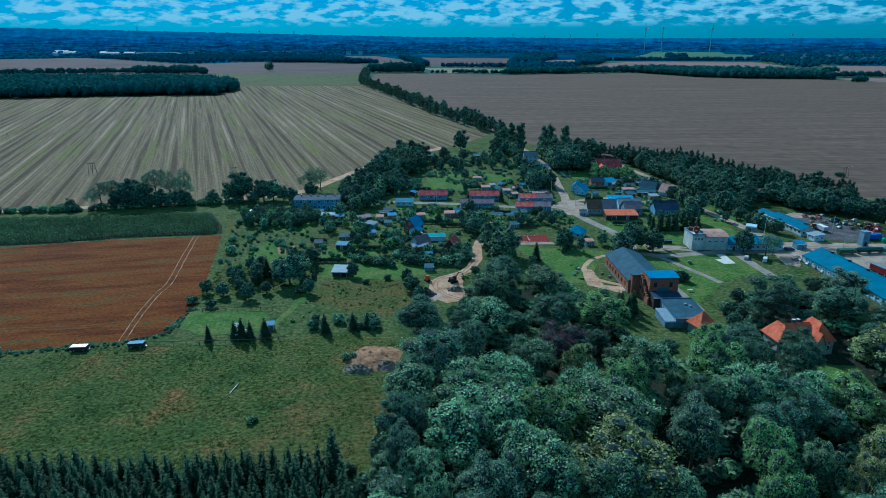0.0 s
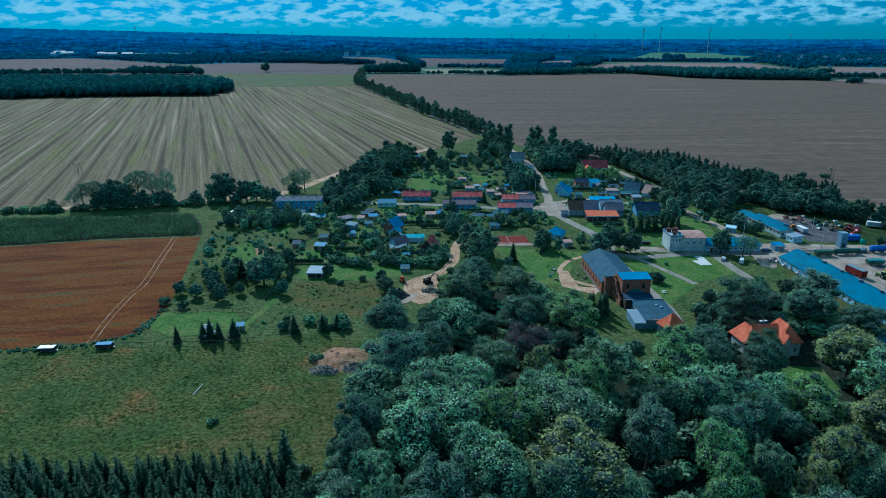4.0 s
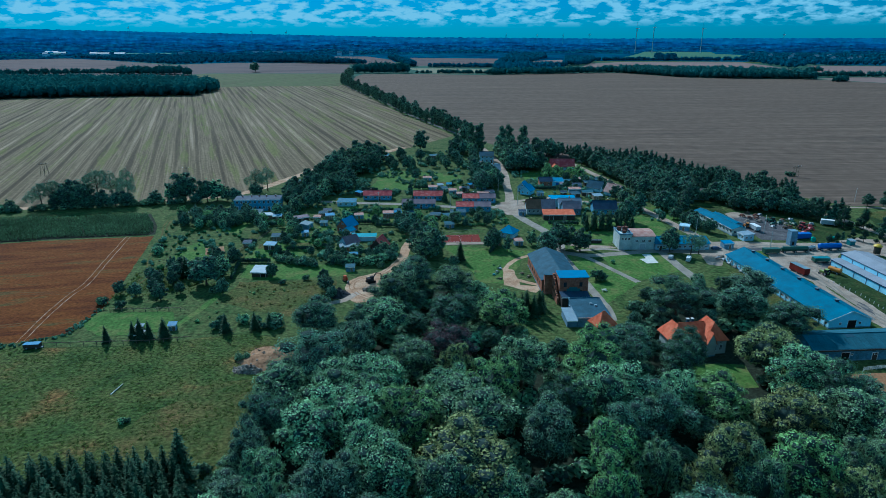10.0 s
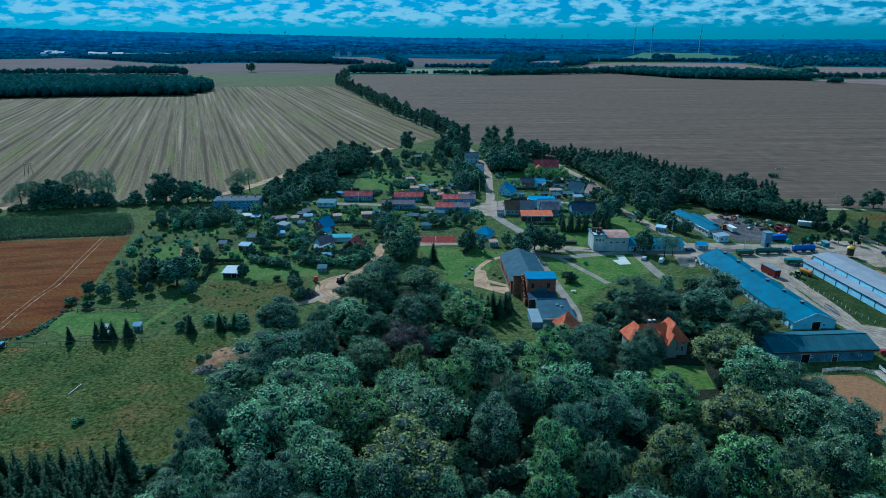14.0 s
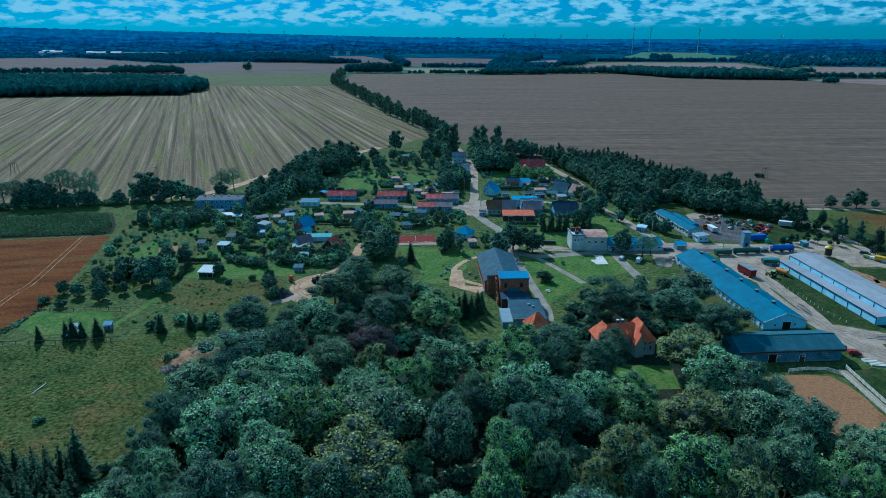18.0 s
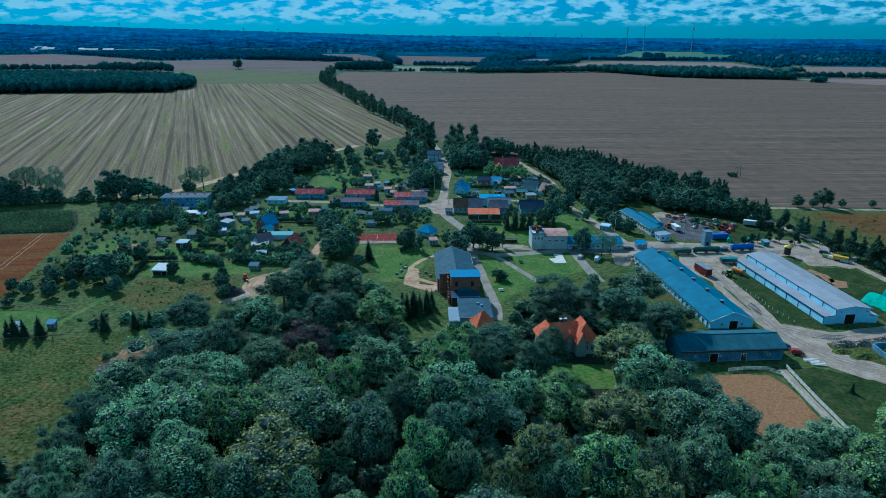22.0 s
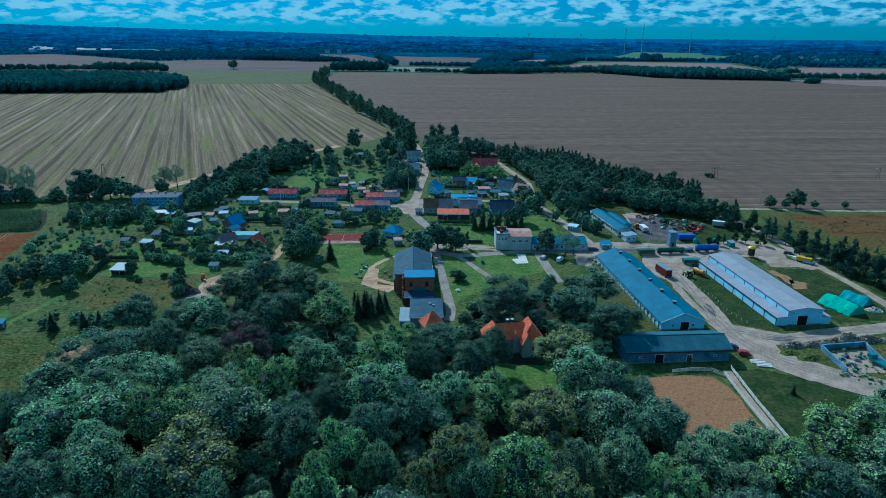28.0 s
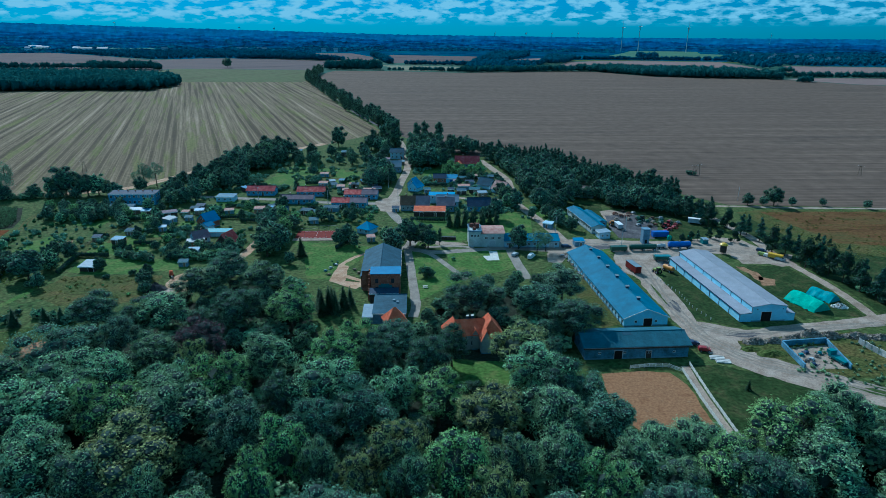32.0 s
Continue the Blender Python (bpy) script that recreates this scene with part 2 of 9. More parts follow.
# White, grey and pale cladding walls: blue of shade mixed into the base colour.
M["white_wall"] = mat("white render", tones((0.42, 0.58, 0.68), 0.75, 1.15), 0.35, 7, 0.85, 0.01, 6, fine=0.1, fine_scale=2)
M["cream_wall"] = mat("cream render", tones((0.36, 0.38, 0.36), 0.78, 1.15), 0.35, 7, 0.88, 0.01, 6, fine=0.12, fine_scale=2)
M["grey_wall"] = mat("grey render", tones((0.16, 0.25, 0.33), 0.7, 1.25), 0.35, 7, 0.9, 0.01, 6, fine=0.15, fine_scale=2)
# cyan skylight on shaded white walls is put into this colour
M["blue_wall"] = mat("pale cladding tinted with skylight", tones((0.34, 0.64, 0.80), 0.85, 1.1), 0.3, 6, 0.6, fine=0.06, fine_scale=2)
# Stains on limewash, plus the azure of a shaded front in the colour.
M["dirty_wall"] = mat("stained limewash with blue shade tint", [(0.3, (0.05, 0.09, 0.10)), (0.5, (0.1, 0.21, 0.3)), (0.7, (0.17, 0.32, 0.44))], 0.4, 8, 0.9, 0.02, 4, fine=0.25, fine_scale=2.5)
M["brick"] = mat("old brick", [(0.3, (0.17, 0.07, 0.045)), (0.5, (0.29, 0.12, 0.075)), (0.7, (0.36, 0.19, 0.13))], 0.7, 8, 0.92, 0.03, 5, fine=0.35, fine_scale=6)
M["dark_wall"] = mat("dark stained boards", tones((0.07, 0.055, 0.045)), 0.8, 6, 0.9, fine=0.3, fine_scale=5)
M["blue_roof"] = mat("blue sheet roof", tones((0.016, 0.125, 0.21), 0.75, 1.2), 0.25, 7, 0.6, fine=0.12, fine_scale=2.5, spec=0.06)
M["bright_roof"] = mat("bright blue sheet", tones((0.03, 0.17, 0.32), 0.85, 1.15), 0.3, 6, 0.5, fine=0.1, fine_scale=2.5, rnd=0.15, spec=0.06)
M["teal_roof"] = mat("weathered teal roof", tones((0.036, 0.105, 0.14), 0.72, 1.3), 0.3, 8, 0.7, 0.01, 4, fine=0.15, fine_scale=2.5, spec=0.06)
M["slate_roof"] = mat("grey-blue roofing felt", tones((0.04, 0.085, 0.12), 0.72, 1.3), 0.3, 8, 0.75, 0.01, 4, fine=0.15, fine_scale=2.5, spec=0.06)
M["grey_roof"] = mat("grey sheet roof", tones((0.264, 0.2772, 0.3168), 0.85, 1.15), 0.2, 7, 0.6, fine=0.1, fine_scale=2.5, spec=0.06)
M["red_roof"] = mat("red tile roof", [(0.3, (0.27, 0.05, 0.045)), (0.5, (0.42, 0.085, 0.075)), (0.7, (0.52, 0.21, 0.18))], 0.5, 8, 0.85, 0.02, 4, fine=0.2, fine_scale=5, rnd=0.2)
M["orange_roof"] = mat("orange clay tiles", [(0.3, (0.40, 0.085, 0.04)), (0.5, (0.55, 0.135, 0.068)), (0.7, (0.62, 0.2, 0.11))], 0.5, 8, 0.85, 0.02, 5, fine=0.18, fine_scale=6)
M["rusty_roof"] = mat("faded red sheet", [(0.3, (0.27, 0.11, 0.085)), (0.5, (0.42, 0.24, 0.2)), (0.7, (0.46, 0.34, 0.30))], 0.4, 8, 0.8, fine=0.2, fine_scale=3, spec=0.06)
M["purple_roof"] = mat("weathered mauve roof", tones((0.20, 0.15, 0.17), 0.75, 1.3), 0.4, 8, 0.85, 0.02, 4, fine=0.2, fine_scale=4, rnd=0.2, spec=0.06)
M["brown_roof"] = mat("brown tile roof", tones((0.15, 0.085, 0.055), 0.7, 1.3), 0.4, 8, 0.85, 0.02, 4, fine=0.2, fine_scale=4)
M["pale_roof"] = mat("pale sheet roof", tones((0.2016, 0.2592, 0.3096), 0.85, 1.15), 0.4, 6, 0.5, fine=0.1, fine_scale=3, rnd=0.2, spec=0.06)
M["dark_roof"] = mat("dark blue roof", tones((0.03, 0.05, 0.085), 0.8, 1.3), 0.4, 6, 0.7, fine=0.15, fine_scale=3, spec=0.06)
M["trim"] = mat("white trim", tones((0.7, 0.7, 0.7), 0.9, 1.1), 1.0, 4, 0.6)
# Near-black; door panels in it stand in for the unlit inside.
M["dark"] = mat("dark opening", tones((0.02, 0.018, 0.016)), 1.0, 4, 0.9)
M["steel"] = mat("dull steel", tones((0.25, 0.26, 0.27)), 1.0, 5, 0.5, metal=0.6)
M["rubber"] = mat("tyre rubber", tones((0.02, 0.02, 0.02)), 3.0, 4, 0.9)
M["wood"] = mat("grey timber", tones((0.22, 0.17, 0.12), 0.7, 1.3), 2.0, 6, 0.9, fine=0.3, fine_scale=8, rnd=0.2)
M["fence"] = mat("whitewashed timber", tones((0.55, 0.54, 0.5), 0.8, 1.15), 1.0, 6, 0.85, fine=0.15, fine_scale=6)
M["bark"] = mat("bark", tones((0.095, 0.075, 0.055), 0.6, 1.4), 1.5, 6, 0.95, 0.04, 6, fine=0.3, fine_scale=8)
M["tarp"] = mat("green tarpaulin", tones((0.03, 0.36, 0.26), 0.8, 1.2), 0.6, 6, 0.55, 0.05, 1.5, fine=0.12, fine_scale=3)
M["tarp_blue"] = mat("teal tarpaulin", tones((0.03, 0.27, 0.30), 0.8, 1.2), 0.6, 6, 0.55, 0.05, 1.5, fine=0.12, fine_scale=3)
for key, c in (("red", (0.26, 0.02, 0.022)), ("blue", (0.015, 0.10, 0.42)), ("yellow", (0.6, 0.36, 0.02)), ("orange", (0.55, 0.2, 0.02)), ("white", (0.72, 0.72, 0.72)),
               ("green", (0.015, 0.07, 0.045)), ("darkblue", (0.02, 0.04, 0.09)), ("silver", (0.4, 0.42, 0.44)), ("teal", (0.02, 0.16, 0.18)), ("lime", (0.3, 0.36, 0.08))):
    M["paint_" + key] = mat(key + " paint", tones(c, 0.85, 1.15), 1.5, 5, 0.4, fine=0.1, fine_scale=4, spec=0.5)
glass = mat("window glass", tones((0.02, 0.03, 0.04)), 1.0, 2, 0.08, spec=0.6)
M["glass"] = glass
LEAF = dict(through_light=0.13, detail=3, rough=0.7, spec=0.03, fine=0.25, fine_scale=0.7)
M["leaf"] = mat("broad leaves", tones((0.23, 0.365, 0.195), 0.55, 1.5), 0.12, rnd=0.34, island=0.45, **LEAF)
M["leaf_dark"] = mat("dark leaves", tones((0.125, 0.215, 0.135), 0.65, 1.4), 0.12, rnd=0.3, island=0.45, **LEAF)
M["leaf_light"] = mat("light green leaves", tones((0.25, 0.41, 0.155), 0.7, 1.35), 0.12, rnd=0.15, island=0.4, **LEAF)
M["leaf_olive"] = mat("olive leaves", tones((0.27, 0.31, 0.125), 0.7, 1.35), 0.12, rnd=0.15, island=0.4, **LEAF)
M["leaf_purple"] = mat("copper leaves", tones((0.097, 0.064, 0.070), 0.7, 1.35), 0.12, rnd=0.1, island=0.4, **LEAF)
M["leaf_grey"] = mat("silvery leaves", tones((0.21, 0.315, 0.2), 0.7, 1.3), 0.12, rnd=0.15, island=0.45, **LEAF)
M["needle"] = mat("spruce needles", tones((0.034, 0.074, 0.040), 0.65, 1.4), 0.2, rnd=0.25, island=0.4, detail=3, rough=0.8, spec=0.12, fine=0.25, fine_scale=0.7, through_light=0.15)
# Dark colour of the crown cores: shade between leaf clumps, painted in.
M["crown_shade"] = mat("crown core darkened as shade", tones((0.04, 0.06, 0.052), 0.6, 1.4), 0.5, 5, 0.95, fine=0.4, fine_scale=1.5, spec=0.1)
# Ground litter made darker than its own tone to hold the shade under plants.
M["shaded_floor"] = mat("leaf litter darkened as shade", tones((0.022, 0.028, 0.018), 0.6, 1.4), 0.3, 6, 0.95, 0.1, 1.5, fine=0.5, fine_scale=1.2)
M["hedge"] = mat("hedge leaves", tones((0.054, 0.126, 0.046), 0.65, 1.4), 0.3, rnd=0.2, island=0.4, **LEAF)
M["corn"] = mat("maize leaves", tones((0.125, 0.20, 0.095), 0.65, 1.4), 0.1, rnd=0.1, island=0.5, **LEAF)
# Both far foliage colours hold distance haze, the second one more.
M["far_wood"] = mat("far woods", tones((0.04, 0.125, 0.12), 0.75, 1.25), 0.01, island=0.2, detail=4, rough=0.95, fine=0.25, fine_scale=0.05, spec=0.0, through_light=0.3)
M["far_wood_haze"] = mat("far woods tinted as haze", tones((0.024, 0.12, 0.175), 0.75, 1.25), 0.01, island=0.18, detail=4, rough=0.95, fine=0.25, fine_scale=0.05, spec=0.0, through_light=0.3)
M["pine"] = mat("pine needles", tones((0.0528, 0.1229, 0.0787), 0.65, 1.4), 0.2, rnd=0.25, island=0.5, detail=3, rough=0.75, spec=0.15, fine=0.25, fine_scale=0.7, through_light=0.2)
M["rust_metal"] = mat("rusty iron", tones((0.13, 0.06, 0.045), 0.6, 1.4), 0.8, 8, 0.85, fine=0.3, fine_scale=4)
# House-front colour with the blue of the shaded side painted in.
M["azure_shade_wall"] = mat("render tinted as blue shade", tones((0.13, 0.30, 0.46), 0.75, 1.2), 0.35, 8, 0.88, 0.01, 6, fine=0.15, fine_scale=2)
M["teal_bright"] = mat("turquoise sheet", tones((0.02, 0.26, 0.32), 0.85, 1.15), 0.3, 6, 0.55, fine=0.1, fine_scale=2.5, spec=0.06)
M["azure_roof"] = mat("azure sheet roof", tones((0.03, 0.25, 0.46), 0.85, 1.15), 0.3, 6, 0.6, fine=0.1, fine_scale=2.5, spec=0.06)
M["pale_wall"] = mat("pale render", tones((0.48, 0.52, 0.50), 0.7, 1.15), 0.35, 8, 0.88, 0.01, 6, fine=0.15, fine_scale=2)
M["turf"] = mat("rough dark turf", [(0.30, (0.01615, 0.0311, 0.009405)), (0.48, (0.02603, 0.047, 0.01411)), (0.60, (0.04488, 0.05805, 0.01998)), (0.72, (0.08978, 0.06221, 0.03526))], 0.16, 10, 0.95, 0.15, 1.3, fine=0.55, fine_scale=0.9)
M["oily"] = mat("oil-stained yard", [(0.3, (0.0558, 0.0512, 0.0544)), (0.55, (0.0992, 0.0928, 0.0986)), (0.72, (0.1736, 0.16, 0.1564))], 0.18, 9, 0.9, 0.04, 3, fine=0.4, fine_scale=1.2)
# Aerial haze painted as blue colour plus glow, bluer with distance.
M["haze_1"] = mat("distant woods in painted haze", [(0.38, (0.001, 0.02884, 0.0725)), (0.46, (0.003, 0.04944, 0.115)), (0.52, (0.004, 0.06386, 0.1438)), (0.60, (0.014, 0.103, 0.1688)), (0.68, (0.003, 0.0515, 0.125))], 1.0, 9, 1.0, stretch=(0.012, 0.01236, 0.1125), fine=0.5, fine_scale=0.04, glow=0.75, spec=0.0)
M["haze_near"] = mat("far woods in painted haze", [(0.36, (0.001, 0.02266, 0.0483)), (0.47, (0.003, 0.03914, 0.0759)), (0.55, (0.006, 0.05974, 0.1012)), (0.62, (0.02, 0.103, 0.1207)), (0.70, (0.004, 0.04326, 0.0805))], 1.0, 9, 1.0, stretch=(0.04, 0.0412, 0.1495), fine=0.5, fine_scale=0.08, glow=0.7, spec=0.0)
M["haze_2"] = mat("distant ridge in painted haze", [(0.38, (0.001, 0.04326, 0.1098)), (0.47, (0.004, 0.06592, 0.1586)), (0.54, (0.006, 0.0824, 0.1891)), (0.62, (0.016, 0.1185, 0.2135)), (0.7, (0.004, 0.06798, 0.1708))], 1.0, 9, 1.0, stretch=(0.008, 0.00824, 0.0732), fine=0.4, fine_scale=0.03, glow=0.85, spec=0.0)
M["haze_far"] = mat("horizon ridge in painted haze", [(0.38, (0.003, 0.08034, 0.1705)), (0.52, (0.005, 0.1009, 0.2035)), (0.66, (0.012, 0.1288, 0.2255))], 1.0, 8, 1.0, stretch=(0.008, 0.00824, 0.055), fine=0.25, fine_scale=0.03, glow=0.9, spec=0.0)


RP = random.Random(11)
ROADS, BUILT = [], []


def free(x, y, margin):
    """Whether a spot lies clear of roads and buildings."""
    for bx, by, r in BUILT:
        if (x - bx) ** 2 + (y - by) ** 2 < (r + margin) ** 2:
            return False
    for pts, w in ROADS:
        for (x0, y0), (x1, y1) in zip(pts, pts[1:]):
            dx, dy = x1 - x0, y1 - y0
            t = max(0, min(1, ((x - x0) * dx + (y - y0) * dy) / (dx * dx + dy * dy)))
            if (x - x0 - t * dx) ** 2 + (y - y0 - t * dy) ** 2 < (w / 2 + margin) ** 2:
                return False
    return True


# ---- mesh helpers ----
class Geo:
    """Vertices and faces gathered for one mesh."""

    def __init__(self):
        self.v, self.f = [], []

    def add(self, verts, faces):
        k = len(self.v)
        self.v += [tuple(p) for p in verts]
        self.f += [tuple(i + k for i in f) for f in faces]
        return self

    def box(self, x0, y0, z0, x1, y1, z1, m=None):
        p = [(x0, y0, z0), (x1, y0, z0), (x1, y1, z0), (x0, y1, z0), (x0, y0, z1), (x1, y0, z1), (x1, y1, z1), (x0, y1, z1)]
        if m is not None:
            p = [m @ Vector(q) for q in p]
        return self.add(p, [(0, 3, 2, 1), (4, 5, 6, 7), (0, 1, 5, 4), (1, 2, 6, 5), (2, 3, 7, 6), (3, 0, 4, 7)])

    def slab(self, corners, t):
        """A plate with the given upper corners (counter-clockwise from above), t thick."""
        n = len(corners)
        lower = [(x, y, z - t) for x, y, z in corners]
        sides = [(i, (i + 1) % n, n + (i + 1) % n, n + i)[::-1] for i in range(n)]
        return self.add(list(corners) + lower, [tuple(range(n)), tuple(range(2 * n - 1, n - 1, -1))] + sides)

    def tube(self, pts, radii, sides=6):
        rings = []
        for i, p in enumerate(pts):
            d = (Vector(pts[min(i + 1, len(pts) - 1)]) - Vector(pts[max(i - 1, 0)])).normalized()
            a = d.orthogonal().normalized()
            b = d.cross(a)
            rings.append([Vector(p) + radii[i] * (math.cos(k * math.tau / sides) * a + math.sin(k * math.tau / sides) * b) for k in range(sides)])
        faces = [(r * sides + k, r * sides + (k + 1) % sides, (r + 1) * sides + (k + 1) % sides, (r + 1) * sides + k) for r in range(len(pts) - 1) for k in range(sides)]
        top = (len(pts) - 1) * sides
        return self.add([q for r in rings for q in r], faces + [tuple(range(sides))[::-1], tuple(top + k for k in range(sides))])

    def cyl(self, x, y, z0, z1, r, sides=12, r1=None):
        return self.tube([(x, y, z0), (x, y, z1)], [r, r if r1 is None else r1], sides)

    def mesh(self, name):
        me = bpy.data.meshes.new(name)
        me.from_pydata(self.v, [], self.f)
        me.update()
        return me


def part(name, g, material, parent, label="", at=None):
    """One mesh object under a thing or a part; g is a Geo or a shared mesh."""
    me = g.mesh(name) if isinstance(g, Geo) else g
    if material is not None and not me.materials:
        me.materials.append(material)
    ob = new(name, me)
    ob.parent = parent
    if at is not None:
        ob.matrix_basis = at
    if label:
        ob["label"] = label
    return ob


def thing(name, x, y, rz=0.0, label="", category="", group="", kind="", z=0.0):
    ob = new(name)
    ob.empty_display_size = 0.5
    ob.matrix_basis = pose(x, y, z, 0, 0, rz)
    return tagged(ob, label, category, group, kind)


def solo(name, g, material, label="", category="", group="", kind="", at=None):
    """A thing that is one mesh."""
    ob = part(name, g, material, None, "", at)
    return tagged(ob, label, category, group, kind)


def outline(pts, step=2.5, wobble=0.35, seed=0):
    out = []
    n = len(pts)
    for i in range(n):
        a, b = Vector((*pts[i], 0)), Vector((*pts[(i + 1) % n], 0))
        k = max(1, int((b - a).length / step))
        for j in range(k):
            p = a.lerp(b, j / k)
            o = noise.noise_vector(Vector((p.x * 0.23 + seed, p.y * 0.23, seed * 1.7)))
            out.append((p.x + o.x * wobble, p.y + o.y * wobble))
    return out


def patch(name, pts, material, z, label, wobble=0.35, step=2.5, category="ground"):
    """A flat piece of ground with an uneven outline."""
    ring = outline(pts, step, wobble, len(name) * 0.37 + z * 11)
    tri = geo_tools.tessellate_polygon([[Vector((x, y, 0)) for x, y in ring]])
    g = Geo()
    faces = []
    for t in tri:
        a, b, c = (ring[i] for i in t)
        up = (b[0] - a[0]) * (c[1] - a[1]) - (b[1] - a[1]) * (c[0] - a[0]) > 0
        faces.append(tuple(t) if up else tuple(t)[::-1])
    g.add([(x, y, z) for x, y in ring], faces)
    return solo(name, g, material, label, category, kind="structure")


def strip(name, pts, width, material, z, label, wobble=0.3, step=3.0, category="road"):
    """A road or track along a line of points."""
    if category != "track":
        ROADS.append((pts, width))
    fine = []
    for i in range(len(pts) - 1):
        p0, p1, p2, p3 = (Vector((*pts[max(0, min(len(pts) - 1, i + k))], 0)) for k in (-1, 0, 1, 2))
        n = max(2, int((p2 - p1).length / step))
        for j in range(n + (i == len(pts) - 2)):
            t = j / n
            fine.append(0.5 * (2 * p1 + (p2 - p0) * t + (2 * p0 - 5 * p1 + 4 * p2 - p3) * t * t + (3 * p1 - p0 - 3 * p2 + p3) * t ** 3))
    g, v, f = Geo(), [], []
    for i, p in enumerate(fine):
        d = (fine[min(i + 1, len(fine) - 1)] - fine[max(i - 1, 0)]).normalized()
        s = Vector((-d.y, d.x, 0))
        w = [width / 2 + wobble * noise.noise(Vector((p.x * 0.3, p.y * 0.3, k * 7.3 + z * 50))) for k in (0, 1)]
        v += [(p + s * w[0])[:2] + (z,), (p - s * w[1])[:2] + (z,)]
        if i:
            f.append((2 * i - 2, 2 * i - 1, 2 * i + 1, 2 * i))
    g.add(v, f)
    return solo(name, g, material, label, category, kind="structure")

# ---- ground, fields, roads ----
g = Geo()
RINGS = [0, 60, 120, 200, 300, 450, 700, 1100, 1700, 2600, 3700, 4930]
verts, faces = [(48, 0, 0)], []
for r in RINGS[1:]:
    verts += [(48 + r * math.sin(k * math.tau / 96), r * math.cos(k * math.tau / 96), 0) for k in range(96)]
for i in range(len(RINGS) - 1):
    for k in range(96):
        a, b = 1 + (i - 1) * 96 + k, 1 + (i - 1) * 96 + (k + 1) % 96
        c, d = a + 96, b + 96
        faces.append((0, d, c) if i == 0 else (a, b, d, c))
g.add(verts, faces)
solo("ground", g, M["grass"], "green grassland reaching to the horizon", "ground", kind="structure")

patch("stubble_field", [(-900, 330), (-500, 318), (-243, 328), (-213, 331), (-157, 345), (-133, 351), (-92, 366), (-71, 403), (-46, 460), (5, 530), (44, 600), (-10, 756), (-60, 928), (-162, 1267), (-370, 1290), (-1100, 1280), (-1300, 800)],
      M["stubble"], 0.02, "harvested stubble field with pale driven stripes", 1.5, 14, "field")
patch("harvested_field", [(58, 585), (92, 512), (120, 478), (137, 475), (174, 459), (205, 393), (240, 358), (258, 334), (340, 328), (900, 326), (1900, 700), (1500, 960), (1150, 1110), (905, 1245), (842, 1375), (691, 1418), (582, 1462), (490, 1650), (427, 1660), (355, 1637), (163, 1572), (-19, 1630), (-165, 1636), (-172, 1545), (-148, 1267), (-46, 928), (4, 756), (60, 602)],
      M["stubble_far"], 0.02, "wide harvested field of grey-brown stubble", 1.5, 16, "field")
M["green_strip"] = mat("greening stubble", [(0.38, (0.066, 0.06728, 0.0308)), (0.46, (0.0792, 0.09744, 0.0374)), (0.54, (0.099, 0.0986, 0.0484)), (0.62, (0.0704, 0.0928, 0.033))], 1.0, 5, 0.95, stretch=(0.06, 0.004, 1), turn=-19, fine=0.2, fine_scale=0.1, wave=(0.3, 0.15))
M["mauve_field"] = mat("mauve bare field", [(0.36, (0.0624, 0.046, 0.048)), (0.47, (0.0936, 0.0713, 0.072)), (0.55, (0.12, 0.0828, 0.0792)), (0.64, (0.0816, 0.0667, 0.0696))], 1.0, 6, 0.95, stretch=(0.004, 0.03, 1), fine=0.12, fine_scale=0.05)
M["tan_field"] = mat("ripe tan field", tones((0.1916, 0.1324, 0.1189), 0.8, 1.2), 1.0, 5, 0.95, stretch=(0.004, 0.03, 1), fine=0.12, fine_scale=0.05)
M["pale_field"] = mat("pale stubble strip", tones((0.17, 0.17, 0.1105), 0.85, 1.2), 1.0, 5, 0.95, stretch=(0.004, 0.03, 1), fine=0.12, fine_scale=0.05)
# woodland floor colour is mostly painted blue haze
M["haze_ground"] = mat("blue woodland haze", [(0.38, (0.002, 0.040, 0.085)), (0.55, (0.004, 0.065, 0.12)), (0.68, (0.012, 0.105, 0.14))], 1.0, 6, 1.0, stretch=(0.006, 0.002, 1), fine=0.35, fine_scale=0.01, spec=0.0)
M["green_field"] = mat("far green field", tones((0.0612, 0.1368, 0.0864), 0.8, 1.2), 1.0, 5, 0.95, stretch=(0.004, 0.03, 1), fine=0.15, fine_scale=0.05)
patch("greening_field", [(-640, 1246), (-403, 1234), (-167, 1243), (-182, 1480), (-204, 1660), (-585, 1686)], M["green_strip"], 0.04, "strip of greening stubble beyond a wood", 2, 30, "field")
# grass colour shifted to teal for painted distance haze
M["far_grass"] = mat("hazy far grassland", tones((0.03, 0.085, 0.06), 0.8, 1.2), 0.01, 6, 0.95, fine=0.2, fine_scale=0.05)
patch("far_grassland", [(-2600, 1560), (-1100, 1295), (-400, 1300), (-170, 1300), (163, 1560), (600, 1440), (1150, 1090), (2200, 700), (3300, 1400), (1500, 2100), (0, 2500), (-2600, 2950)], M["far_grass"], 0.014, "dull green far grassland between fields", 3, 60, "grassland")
patch("far_woodland", [(-4200, 2300), (-2600, 2900), (-1980, 3060), (-1400, 2760), (-905, 2300), (-760, 2410), (-300, 2420), (300, 2460), (820, 2420), (1150, 2330), (1300, 2020), (1700, 1980), (3400, 1500), (3400, 4300), (0, 4900), (-4200, 4300)], M["haze_ground"], 0.02, "distant woodland floor with painted blue haze", 4, 120, "woodland")
